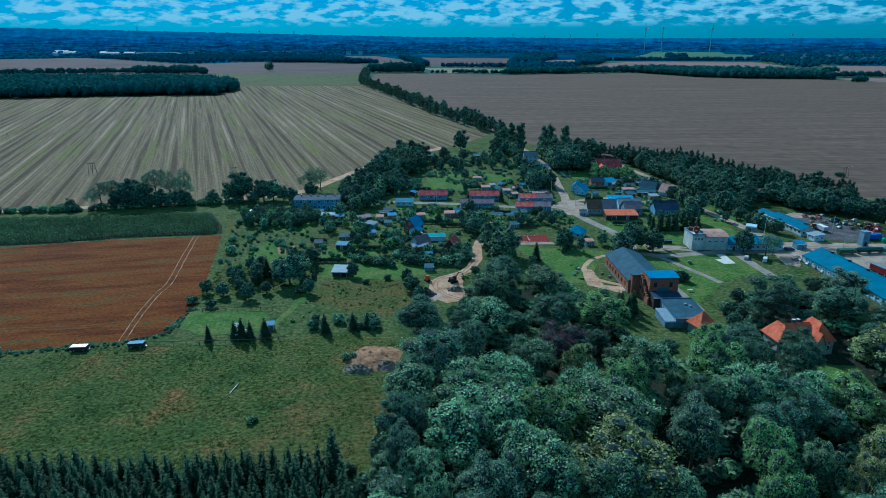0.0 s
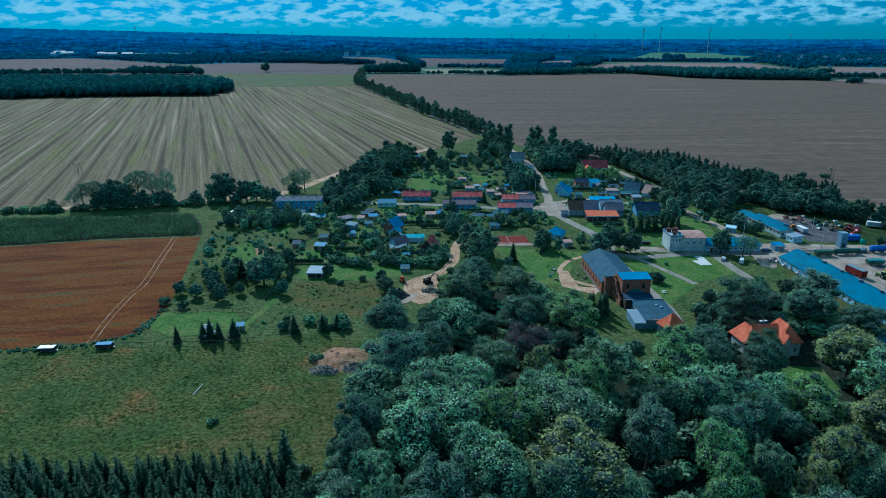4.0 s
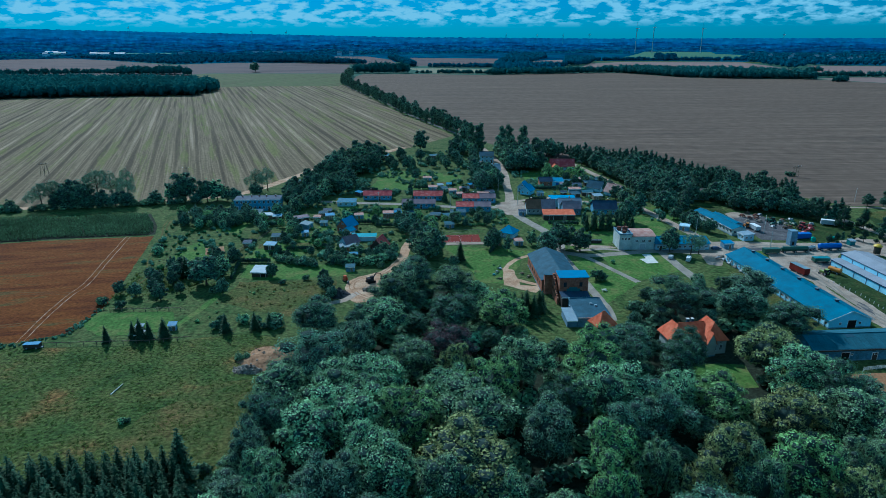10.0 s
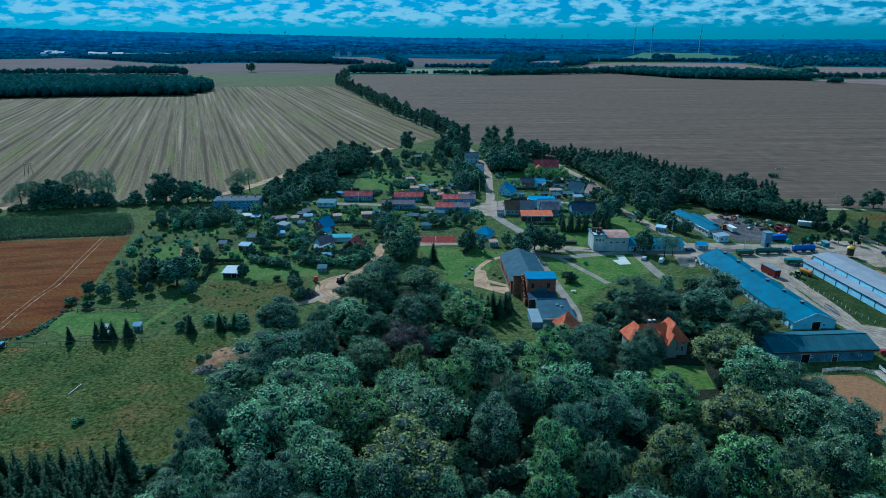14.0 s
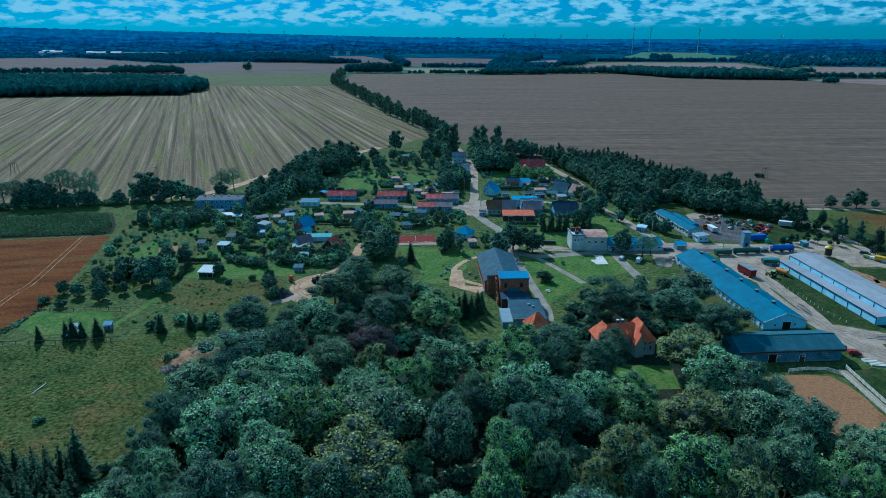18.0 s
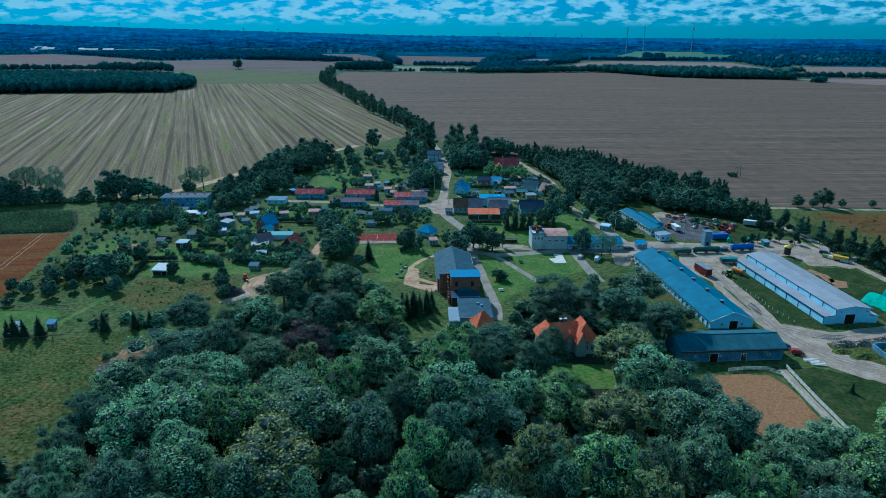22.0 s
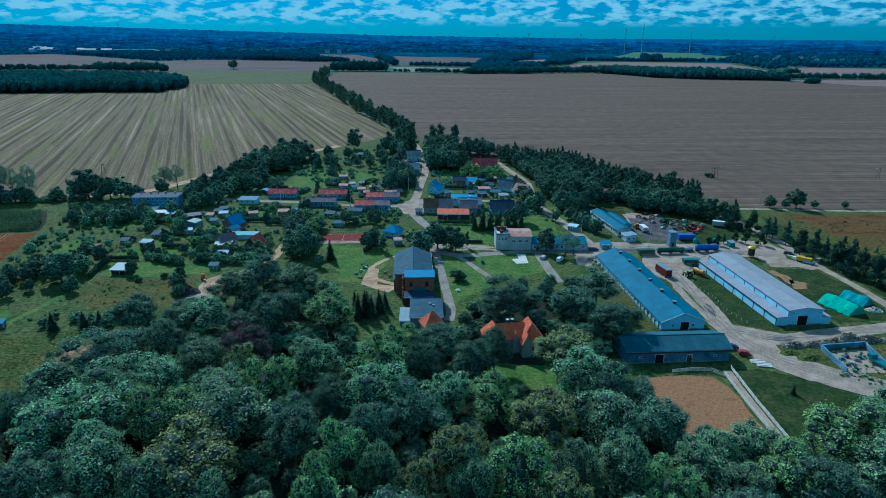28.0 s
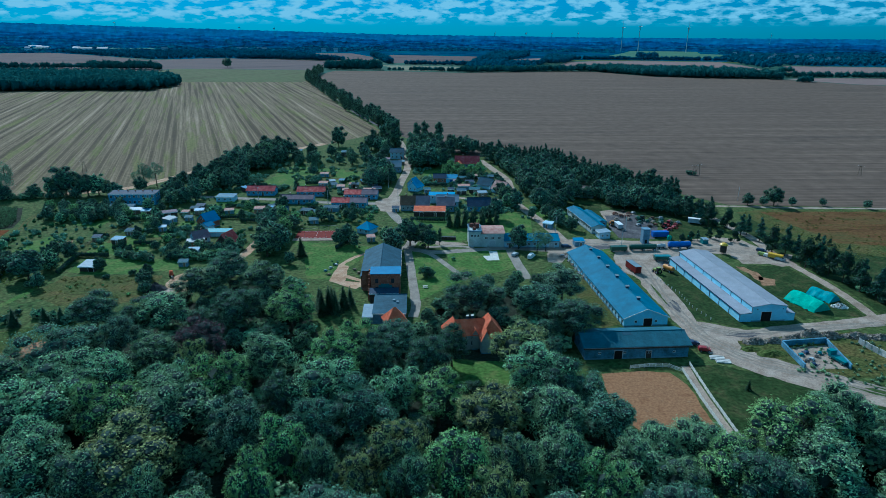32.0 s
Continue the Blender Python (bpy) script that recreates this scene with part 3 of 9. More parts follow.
strip("field_edge", [(-640, 1244), (-520, 1238), (-403, 1232), (-280, 1238), (-167, 1241)], 4.5, M["turf"], 0.06, "dark grassy edge between two fields", 1.2, 8, "field edge")
patch("bare_field", [(-2400, 3090), (-2057, 3096), (-1672, 2984), (-1310, 2674), (-891, 2220), (-757, 2404), (-502, 2386), (-282, 2226), (-206, 1672), (-420, 1684), (-586, 1700), (-609, 1640), (-800, 1649), (-1048, 1589), (-1700, 1560)], M["mauve_field"], 0.03, "bare mauve-brown field far off", 2, 40, "field")
patch("bare_field", [(-1700, 1540), (-1048, 1570), (-800, 1630), (-601, 1630), (-480, 1300), (-653, 1320), (-886, 1330), (-1100, 1290)], M["mauve_field"], 0.035, "bare mauve-brown field behind a wood", 2, 40, "field")
patch("bare_field", [(-640, 3180), (-314, 3118), (-170, 2652), (-116, 2215), (-272, 2225), (-426, 2809)], M["mauve_field"], 0.04, "bare mauve field among tree lines", 2, 40, "field")
patch("bare_field", [(-135, 2936), (38, 2844), (278, 2753), (228, 2287), (77, 2203), (-44, 2083), (-97, 2584)], M["mauve_field"], 0.04, "bare mauve field among tree lines", 2, 40, "field")
patch("pale_field", [(-72, 1934), (38, 1928), (184, 1853), (190, 1732), (111, 1655), (9, 1660), (-33, 1802)], M["pale_field"], 0.04, "pale stubble field behind a hedge", 2, 30, "field")
patch("tan_field", [(306, 2188), (396, 2488), (514, 2600), (510, 2480), (421, 2054), (317, 2061)], M["tan_field"], 0.04, "small ripe tan field behind trees", 2, 40, "field")
patch("tan_field", [(473, 2012), (542, 2219), (697, 2356), (837, 2347), (1093, 2278), (1064, 2055), (989, 1719), (918, 1641), (887, 1640), (853, 1690), (710, 1740), (577, 1780), (472, 1860)], M["tan_field"], 0.04, "wide ripe tan field behind a tree line", 2, 40, "field")
patch("tan_field", [(1173, 2009), (1390, 1958), (1900, 1900), (1700, 1450), (1150, 1560), (1042, 1560), (988, 1638)], M["tan_field"], 0.04, "ripe tan field behind a tree line", 2, 40, "field")
patch("tan_field", [(852, 1400), (948, 1435), (1300, 1420), (1150, 1130), (912, 1250), (873, 1340)], M["tan_field"], 0.045, "ripe tan field beside the harvested one", 2, 40, "field")
patch("green_field", [(802, 2782), (1101, 3490), (1290, 4000), (1715, 4107), (1450, 3344), (1513, 3136), (1252, 2675), (1002, 2695), (909, 2774)], M["green_field"], 0.04, "pale green field under wind turbines", 2, 60, "field")
patch("green_field", [(880, 1640), (1002, 1664), (980, 1560), (870, 1560)], M["lawn"], 0.05, "strip of bright green crop", 2, 20, "field")
patch("brown_field", [(-106.5, 283.5), (-97, 243), (-88, 203), (-88.5, 181), (-101, 174), (-135, 168), (-190, 164), (-260, 180), (-260, 262), (-200, 266), (-155, 277)], M["brown"], 0.02, "reddish-brown ripe field with tyre tracks", 0.5, 4, "field")
patch("maize_ground", [(-300, 308), (-233, 313), (-160, 316), (-125, 323), (-112, 300), (-107, 286), (-155, 279), (-200, 268), (-300, 262)], M["shaded_floor"], 0.03, "soil between maize rows, shade painted dark", 0.5, 4, "field")
patch("meadow", [(-190, 162), (-135, 166), (-101, 171), (-72, 171), (-30, 180), (-8, 172), (-2, 186), (16, 200), (30, 120), (-10, 70), (-200, 70), (-260, 150)], M["meadow"], 0.015, "rough green meadow with dry ochre tufts", 0.8, 4)
patch("dry_grass", [(-47, 224), (-10, 226), (-6, 205), (-20, 192), (-32, 196), (-49, 205)], M["ochre"], 0.025, "rough patch of dry ochre grass", 1.5, 2.5)
patch("dry_grass", [(-35, 148), (-22, 152), (-8, 148), (-10, 128), (-20, 112), (-40, 110), (-48, 126)], M["ochre"], 0.022, "rough patch of dry ochre grass", 2.5, 2.5)
patch("dry_grass", [(255, 318), (266, 322), (340, 322), (420, 300), (300, 240), (262, 262)], M["ochre"], 0.022, "dry grass beside a field", 1.5, 3)
patch("dry_field", [(268, 319), (500, 320), (480, 255), (297, 263), (278, 266)], M["rust"], 0.03, "dry reddish-brown field behind the pines", 0.6, 4, "field")
LAWNS = [[(-40, 226), (-26, 227), (-4, 232), (-5, 243), (-40, 244), (-50, 244), (-49, 229)], [(-88, 196), (-62, 197), (-56, 182), (-78, 178), (-88, 186)], [(-60, 262), (-48, 262), (-45, 247), (-56, 247)], [(-84, 262), (-72, 268), (-64, 250), (-78, 240)], [(30, 268), (86, 256), (66, 249), (56, 221), (46, 222), (40, 248)], [(84, 258), (94, 250), (108, 222), (88, 200), (86, 220)], [(101, 253), (126, 256), (129, 234), (108, 224), (100, 238)], [(84, 262), (107, 262), (107, 300), (84, 306), (78, 290)]]
LAWNS += [[(106, 300), (112, 272), (140, 274), (144, 306), (136, 318)], [(-14, 322), (6, 326), (6, 306), (-16, 308)], [(98, 144), (117, 146), (118, 158), (100, 160)], [(-5, 440), (10, 430), (32, 425), (36, 385), (14, 375), (-14, 380)], [(140, 330), (146, 312), (156, 296), (165, 300), (160, 340)], [(156, 247), (160, 268), (174, 262), (173, 252)]]
for pts in LAWNS:
    patch("lawn", pts, M["lawn"], 0.03, "mown green grass", 0.8, 2.5)
LAWNS_A = [[(-86, 249), (-85, 266), (-80, 278), (-74, 272), (-75, 260), (-76, 244)], [(-53, 265.5), (-46, 282), (-38, 280), (-37, 268), (-29, 262), (-29, 249), (-52, 247)], [(-37, 277), (-20.5, 275), (-19.6, 270), (-35.4, 271)], [(-14, 426), (6, 430), (8.6, 388), (-6.6, 379)], [(30, 418), (45, 418), (43.6, 387), (28.4, 387.5)], [(-31, 298.6), (-21.6, 295.6), (-20.7, 287), (-29.7, 287)], [(-8, 311), (5, 340), (11.6, 326), (0, 304)], [(-27, 337), (-15, 339), (-13, 319), (-22, 321)], [(98.4, 274), (114, 297), (120, 279), (101, 264)]]
LAWNS_A += [[(87, 430), (108, 438), (100, 388), (86, 392)], [(-90, 322), (-67, 306), (-66.5, 287), (-82, 292)]]
for pts in LAWNS_A:
    patch("lawn", pts, M["lawn"], 0.031 + 0.0007 * abs(pts[0][0]) % 0.009, "bright green garden grass", 0.5, 2.5)
patch("dry_grass", [(-59, 247), (-60.5, 289), (-56, 289), (-53.7, 245.5)], M["ochre"], 0.046, "narrow dry strip between gardens", 0.5, 2.5)
patch("dry_grass", [(14, 418), (29, 418), (27, 386), (14, 386)], M["ochre"], 0.04, "dry plot in a garden", 0.6, 2.5)
patch("dry_grass", [(147, 236), (152, 236), (156, 183), (149, 180), (146, 206)], M["ochre"], 0.026, "dry grass beside the long barn", 0.8, 2.5)

strip("tyre_track", [(-119.4, 283), (-113.6, 253), (-107.6, 224), (-107.2, 211), (-105.2, 193), (-101.9, 174)], 0.34, M["track_sand"], 0.03, "pale tyre track through the field", 0.22, 0.9, "track")
strip("tyre_track", [(-117.4, 283), (-111.4, 253), (-105.4, 224), (-105.2, 211), (-103.2, 193), (-99.9, 174)], 0.34, M["track_sand"], 0.03, "pale tyre track through the field", 0.22, 0.9, "track")
strip("tyre_track", [(-106, 211), (-111, 212.5), (-118, 214), (-128, 214.5)], 0.3, M["rust"], 0.035, "faint tyre track turning off", 0.15, 2, "track")
for off in (0, 2.0):
    strip("tyre_track", [(-104, 190 - off), (-118, 186 - off), (-140, 184 - off), (-180, 182 - off)], 0.5, M["rust"], 0.03, "dark tyre track along the field edge", 0.3, 1.5, "track")
    strip("tyre_track", [(-106, 212 + off), (-116, 213 + off), (-140, 211 + off), (-190, 205 + off)], 0.4, M["rust"], 0.031, "faint dark tyre track across the field", 0.35, 1.5, "track")
strip("farm_track", [(-112, 318), (-109, 300), (-103, 284), (-96, 255), (-88, 232), (-88, 215)], 0.8, M["ochre"], 0.034, "grassy farm track beside the field", 0.3, 3, "track")
strip("farm_track", [(-110, 318), (-107, 300), (-101, 284), (-94, 255), (-86, 232), (-86, 215)], 0.8, M["ochre"], 0.034, "grassy farm track beside the field", 0.3, 3, "track")
strip("field_path", [(-360, 322), (-243, 329), (-157, 346), (-133, 352), (-92, 367), (-74, 402), (-48, 460), (0, 532)], 7, M["dirt"], 0.03, "sandy track along the field edge", 0.8, 6, "track")
strip("grass_path", [(-57, 184), (-53, 200), (-51, 214)], 2.6, M["lawn"], 0.035, "mown path through the gardens", 0.3, 3, "path")
R = M["asphalt"]
strip("road", [(-95, 362), (-60, 352), (-20, 345), (12, 341), (38, 335), (56, 334), (69, 334)], 4.6, R, 0.05, "pale worn village road", 0.25)
strip("road", [(68, 337), (71, 320), (75, 306), (81, 290), (85, 272), (83, 258)], 5.0, R, 0.055, "pale worn village road", 0.25)
patch("road_junction", [(61, 338), (66, 345), (74, 350), (80, 342), (78, 326), (74, 316), (66, 318), (63, 328)], M["gravel"], 0.06, "worn gravel junction of village roads", 0.8, 2.0, "road")
strip("road", [(69, 342), (71.5, 356), (73, 390), (75, 426), (73, 470), (64, 540), (50, 602)], 5.0, M["gravel"], 0.052, "pale road leading out along the avenue", 0.25, 8)
strip("road", [(50, 602), (-3, 756), (-53, 928), (-155, 1267), (-180, 1544)], 3.6, M["oily"], 0.052, "dark road between avenue trees", 0.25, 8)
strip("road", [(74, 346), (84, 352), (95, 354), (111, 346), (128, 343), (139, 345)], 3.6, M["gravel"], 0.05, "narrow gravel lane between houses", 0.3)
strip("road", [(154, 266), (150, 290), (145, 313), (139, 345), (141, 392), (134, 430), (128, 460)], 5.0, M["gravel"], 0.05, "pale lane leading past the wood", 0.4)
strip("driveway", [(83, 258), (93, 250.5), (100, 237), (107, 222)], 2.6, M["asphalt"], 0.05, "narrow path across the lawn", 0.15)
strip("driveway", [(80, 259), (95, 253), (107, 255), (127, 258.5), (149, 256), (158, 262)], 4.5, M["asphalt"], 0.052, "worn driveway in front of the workshop", 0.25)
strip("driveway", [(91, 259.5), (104, 261.5), (112, 259)], 2.4, M["asphalt"], 0.05, "narrow path across the lawn", 0.15)
strip("driveway", [(127.5, 259), (129.5, 233), (131, 222)], 4.0, M["asphalt"], 0.049, "worn driveway beside the lawn", 0.25)
strip("driveway", [(83, 258), (85, 237), (86.8, 219), (88.6, 198), (88, 188)], 3.4, M["asphalt"], 0.05, "worn driveway beside the brick ruin", 0.25)
strip("driveway", [(82, 258), (67, 252), (58, 240), (58, 228), (69, 219)], 2.2, M["dirt"], 0.045, "sandy loop of driveway by the ruin", 0.4)
patch("bare_ground", [(56, 238), (60, 236), (61, 220), (70, 218), (66, 212), (55, 220)], M["dirt"], 0.04, "bare sandy ground by the ruin", 0.8, 2)
patch("helipad", [(115.3, 248.2), (116.9, 242.6), (121.9, 243.2), (121.9, 254.5), (118.2, 254.4), (118.5, 248.8)], M["concrete"], 0.09, "pale concrete slab on the lawn", 0.05, 3, "slab")
patch("yard", [(150, 270), (156, 250), (160, 256), (172, 258), (176, 231), (182, 236), (187, 243), (194, 262), (225, 260), (236, 238), (243, 238), (236, 270), (226, 276), (205, 268), (180, 270), (165, 272)], M["gravel"], 0.05, "wide pale gravel farmyard", 0.8, 2.5, "yard")
patch("yard", [(222, 261), (236, 268), (243, 250), (244, 239), (236, 236), (226, 246)], M["gravel"], 0.046, "wide pale gravel farmyard", 0.8, 2.5, "yard")
patch("yard", [(181, 300), (190, 298), (200, 315), (188, 322), (182, 318)], M["gravel"], 0.05, "gravel yard behind the office", 0.8, 2.5, "yard")
patch("oily_yard", [(180, 274), (196, 272), (204, 291), (200, 313), (183, 311), (180, 291)], M["oily"], 0.055, "dark stained yard with machines", 0.8, 2.5, "yard")
strip("road", [(178, 245), (179.5, 219), (179.5, 196), (178, 180), (181, 168), (190, 152), (201, 144), (214, 136), (235, 122)], 5.5, M["gravel"], 0.055, "rutted gravel farm road", 0.5)
strip("road", [(178, 181), (189, 174.5), (205, 178), (219, 181), (234, 184), (250, 188), (300, 196)], 6.5, M["gravel"], 0.058, "rutted gravel farm road", 0.6)
strip("road", [(233, 272), (241, 240), (243.5, 211), (242, 186)], 3.6, M["gravel"], 0.053, "pale gravel road beside pines", 0.3)
strip("road", [(240, 250), (242, 272), (240.4, 286), (238.6, 300), (235.2, 313), (229, 328)], 4.6, M["gravel"], 0.051, "pale road behind the conifers", 0.3, 4)
strip("road", [(240, 331), (262, 330), (340, 326), (700, 322)], 3.0, M["gravel"], 0.05, "pale field road", 0.3, 5)
for pts in ([(217, 236.5), (220, 236), (223, 230), (221.5, 222), (219, 221), (218.5, 229)], [(221, 225.5), (226, 222), (224, 216), (218, 216), (219.5, 221)]):
    patch("rutted_ground", pts, M["soil"], 0.045, "bare rutted ground in the grass", 1.2, 1.2)
patch("yard", [(172, 252), (196, 263), (220, 262), (249, 250), (240, 240), (222, 239.5), (221, 251), (205, 254), (193, 241), (182, 227), (176, 216), (176, 198), (180, 185.5), (194, 179), (225, 185), (240, 186), (240, 182), (221, 178), (208, 176), (189, 174.5), (188, 165.5), (196, 158.5), (206, 153), (214, 144), (204, 146), (187, 150), (179, 158.5), (174.5, 168), (174, 182), (173.5, 206), (173.5, 226), (169.6, 229), (169.9, 244)], M["gravel"], 0.048, "wide pale gravel farmyard and road", 1.1, 1.6, "yard")
for pts in ([(182, 222), (193, 238), (196, 230), (197, 184), (193, 180.5), (181, 187), (178, 199), (178, 214)], [(222, 238), (238, 236), (241, 214), (240, 189), (217, 187), (214, 215)]):
    patch("lawn", pts, M["turf"], 0.03, "rough dark green grass beside the hall", 0.9, 2.0)
patch("lawn", [(168, 154), (170, 128), (182, 140), (190, 148), (176, 157)], M["turf"], 0.03, "rough dark green grass by the lane", 0.8, 2.5)
patch("rough_grass", [(202, 264), (222, 277), (238, 290), (248, 328), (186, 330), (202, 318), (207, 292)], M["turf"], 0.028, "rough dark grass behind the yard", 1.0, 3)
patch("rough_grass", [(246, 186), (248, 240), (240, 272), (256, 318), (262, 262), (300, 240), (330, 200)], M["turf"], 0.021, "rough dark grass under conifers", 1.0, 3)
patch("bare_ground", [(148.5, 274), (156.4, 270.5), (156, 255), (146.4, 239.5), (142, 241), (144, 258)], M["gravel"], 0.057, "bare gravel corner by the workshop", 0.9, 1.6)
patch("rough_grass", [(158, 342), (186, 331), (183, 312), (177, 292), (166, 316)], M["turf"], 0.027, "rough dark grass behind the office", 1.0, 3)
RUTS = [[(176, 244), (176, 226), (175.5, 206), (176, 186), (178, 172), (186, 158), (200, 149), (215, 138)], [(178.5, 240), (178, 222), (177, 204), (178, 186), (180, 172), (188, 161), (202, 152), (218, 141)], [(180, 182), (190, 177), (206, 179), (224, 182), (240, 184)], [(179, 180), (190, 175.2), (206, 177), (224, 180), (240, 182)],
        [(160, 262), (180, 262), (205, 258), (228, 252), (243, 246)], [(160, 264.5), (180, 265), (205, 261), (228, 255), (244, 249)], [(182, 232), (190, 244), (204, 256), (222, 258)]]
for k, pts in enumerate(RUTS):
    for off in (0, 1.7):
        strip("wheel_rut", [(x + off, y + off * 0.4) for x, y in pts], 0.75, M["rut"], 0.0605 + 0.0012 * k + off * 0.0003, "faint dark wheel rut in the gravel", 0.55, 1.5, "track")
for pts in ([(186, 238), (190, 243), (195, 240), (190, 235)], [(207, 257), (216, 259), (218, 255), (210, 253)], [(176, 198), (179, 203), (180, 195), (178, 191)], [(186, 176), (196, 178), (199, 175.5), (190, 173.5)], [(165, 262), (172, 265), (175, 260), (168, 257)]):
    patch("damp_gravel", pts, M["oily"], 0.0595, "darker damp patch of gravel", 1.3, 1.2)
patch("lush_grass", [(168, 157), (177, 156), (190, 149.5), (205, 141), (232, 126), (200, 100), (167, 108)], M["turf"], 0.02, "lush green grass below the farm road", 0.6, 3)
patch("paddock", [(141.5, 151.5), (152, 153.2), (161, 152.6), (163.4, 146), (163, 128), (158, 122), (147, 122), (140, 132)], M["riding"], 0.05, "sandy riding paddock", 0.5, 2.5, "paddock")
strip("lane", [(166.4, 156), (165.4, 140), (165.2, 118)], 2.4, M["gravel"], 0.052, "sandy lane between white fences", 0.2)
strip("dirt_road", [(24, 305), (22, 290), (17.5, 277), (15.2, 264), (13.7, 248), (7.8, 233.5), (-0.2, 227.7), (-3.3, 221.8), (-2.2, 215.6), (1.4, 210.2), (6.2, 206.6)], 4.2, M["dirt"], 0.05, "sandy dirt road curving to a building site", 0.6, 2.0)
for off in (-0.8, 0.8):
    strip("wheel_rut", [(13.7 + off, 248), (7.8 + off * 0.7, 233.5 - off * 0.7), (-0.2 + off * 0.5, 227.7 - off * 0.9), (-3.3 + off, 221.8), (-2.2 + off, 215.6 + off * 0.3), (1.4 + off * 0.6, 210.2 + off * 0.7), (6.2, 206.6 + off)], 0.45, M["soil"], 0.058, "dark wheel rut in the dirt road", 0.25, 1.2, "track")
patch("building_site", [(-6, 222), (-1, 229), (6, 232), (7, 226), (8, 216), (8, 206), (1, 203), (-3, 208), (-5, 215)], M["dirt"], 0.044, "churned sandy building site", 0.9, 1.6)
strip("gravel_spur", [(0, 213), (-1.3, 211), (-4.3, 206), (-9.5, 203.4)], 2.8, M["gravel"], 0.053, "grey gravel spur beside the spoil heap", 0.4, 1.5)
patch("scrap_ground", [(188, 172), (230, 178), (240, 168), (222, 150), (204, 150), (192, 158)], M["ochre"], 0.04, "rough ground around the rubble", 1.0, 2.5)
patch("bare_ground", [(84, 270), (107, 266), (110, 263), (97, 262)], M["gravel"], 0.04, "bare ground by a low wall", 0.6, 2)
patch("pit_floor", [(201, 167), (214, 168.5), (212, 154.5), (200.5, 154.5)], M["gravel"], 0.06, "gravel floor of a walled pit", 0.2, 2)


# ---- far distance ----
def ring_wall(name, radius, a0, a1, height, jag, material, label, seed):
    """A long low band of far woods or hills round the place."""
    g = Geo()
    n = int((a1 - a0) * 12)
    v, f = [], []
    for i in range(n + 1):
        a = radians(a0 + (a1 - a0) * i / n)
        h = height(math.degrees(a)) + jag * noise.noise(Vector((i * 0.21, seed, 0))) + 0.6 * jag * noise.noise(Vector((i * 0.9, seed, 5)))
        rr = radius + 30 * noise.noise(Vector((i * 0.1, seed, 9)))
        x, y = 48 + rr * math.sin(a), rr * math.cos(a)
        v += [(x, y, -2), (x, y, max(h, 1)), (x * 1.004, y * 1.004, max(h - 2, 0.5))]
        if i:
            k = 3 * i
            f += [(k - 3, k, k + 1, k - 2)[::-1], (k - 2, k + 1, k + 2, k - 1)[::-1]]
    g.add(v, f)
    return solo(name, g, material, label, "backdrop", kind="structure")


def ridge(a):
    return 84 + 62 * max(0.0, min(1.0, (-a - 2) / 32)) ** 1.0 - 12 * max(0.0, min(1.0, a / 14))


# bands step from dark to bluer painted haze with distance
ring_wall("backdrop_hills", 4820, -180, 180, ridge, 5, M["haze_far"], "distant wooded hills on the horizon in painted blue haze", 1)
ring_wall("backdrop_woods", 4640, -180, 180, lambda a: 50 + 0.75 * (ridge(a) - 80) + 7 * math.sin(a * 0.45), 9, M["haze_2"], "distant woods in painted haze below the horizon", 2)
ring_wall("backdrop_woods", 4380, -180, 180, lambda a: 30 + 0.5 * (ridge(a) - 80) + 6 * math.sin(a * 0.8 + 2), 10, M["haze_1"], "distant woods in painted haze below the horizon", 12)
ring_wall("backdrop_woods", 4100, -60, 60, lambda a: 22 + 6 * math.sin(a * 0.9), 10, M["haze_1"], "distant woods in painted haze below the horizon", 3)
ring_wall("backdrop_woods", 3850, -60, -4, lambda a: 16 + 7 * math.sin(a * 1.1), 9, M["haze_near"], "distant dark woods in painted blue haze", 4)
ring_wall("backdrop_woods", 3450, -50, -6, lambda a: 12 + 6 * math.sin(a * 0.7), 8, M["haze_near"], "distant dark woods in painted blue haze", 5)
ring_wall("backdrop_woods", 3300, 30, 60, lambda a: 15 + 4 * math.sin(a), 8, M["haze_near"], "distant dark woods in painted blue haze", 6)
ring_wall("backdrop_woods", 3650, -12, 16, lambda a: 13 + 6 * math.sin(a * 0.6), 8, M["haze_near"], "distant dark woods in painted blue haze", 10)
ring_wall("backdrop_woods", 3720, 24, 40, lambda a: 13 + 6 * math.sin(a * 0.6), 8, M["haze_near"], "distant dark woods in painted blue haze", 11)



def line_spots(pts, gap, r, h, spread=3.0):
    out = []
    for (x0, y0), (x1, y1) in zip(pts, pts[1:]):
        n = max(1, int(math.hypot(x1 - x0, y1 - y0) / gap))
        for i in range(n):
            t = (i + random.random()) / n
            out.append((x0 + (x1 - x0) * t + random.uniform(-spread, spread), y0 + (y1 - y0) * t + random.uniform(-spread, spread) * 2, r * random.uniform(0.7, 1.3), h * random.uniform(0.7, 1.2)))
    return out


def inside(x, y, poly):
    c = False
    for (x0, y0), (x1, y1) in zip(poly, poly[1:] + poly[:1]):
        if (y0 > y) != (y1 > y) and x < (x1 - x0) * (y - y0) / (y1 - y0) + x0:
            c = not c
    return c


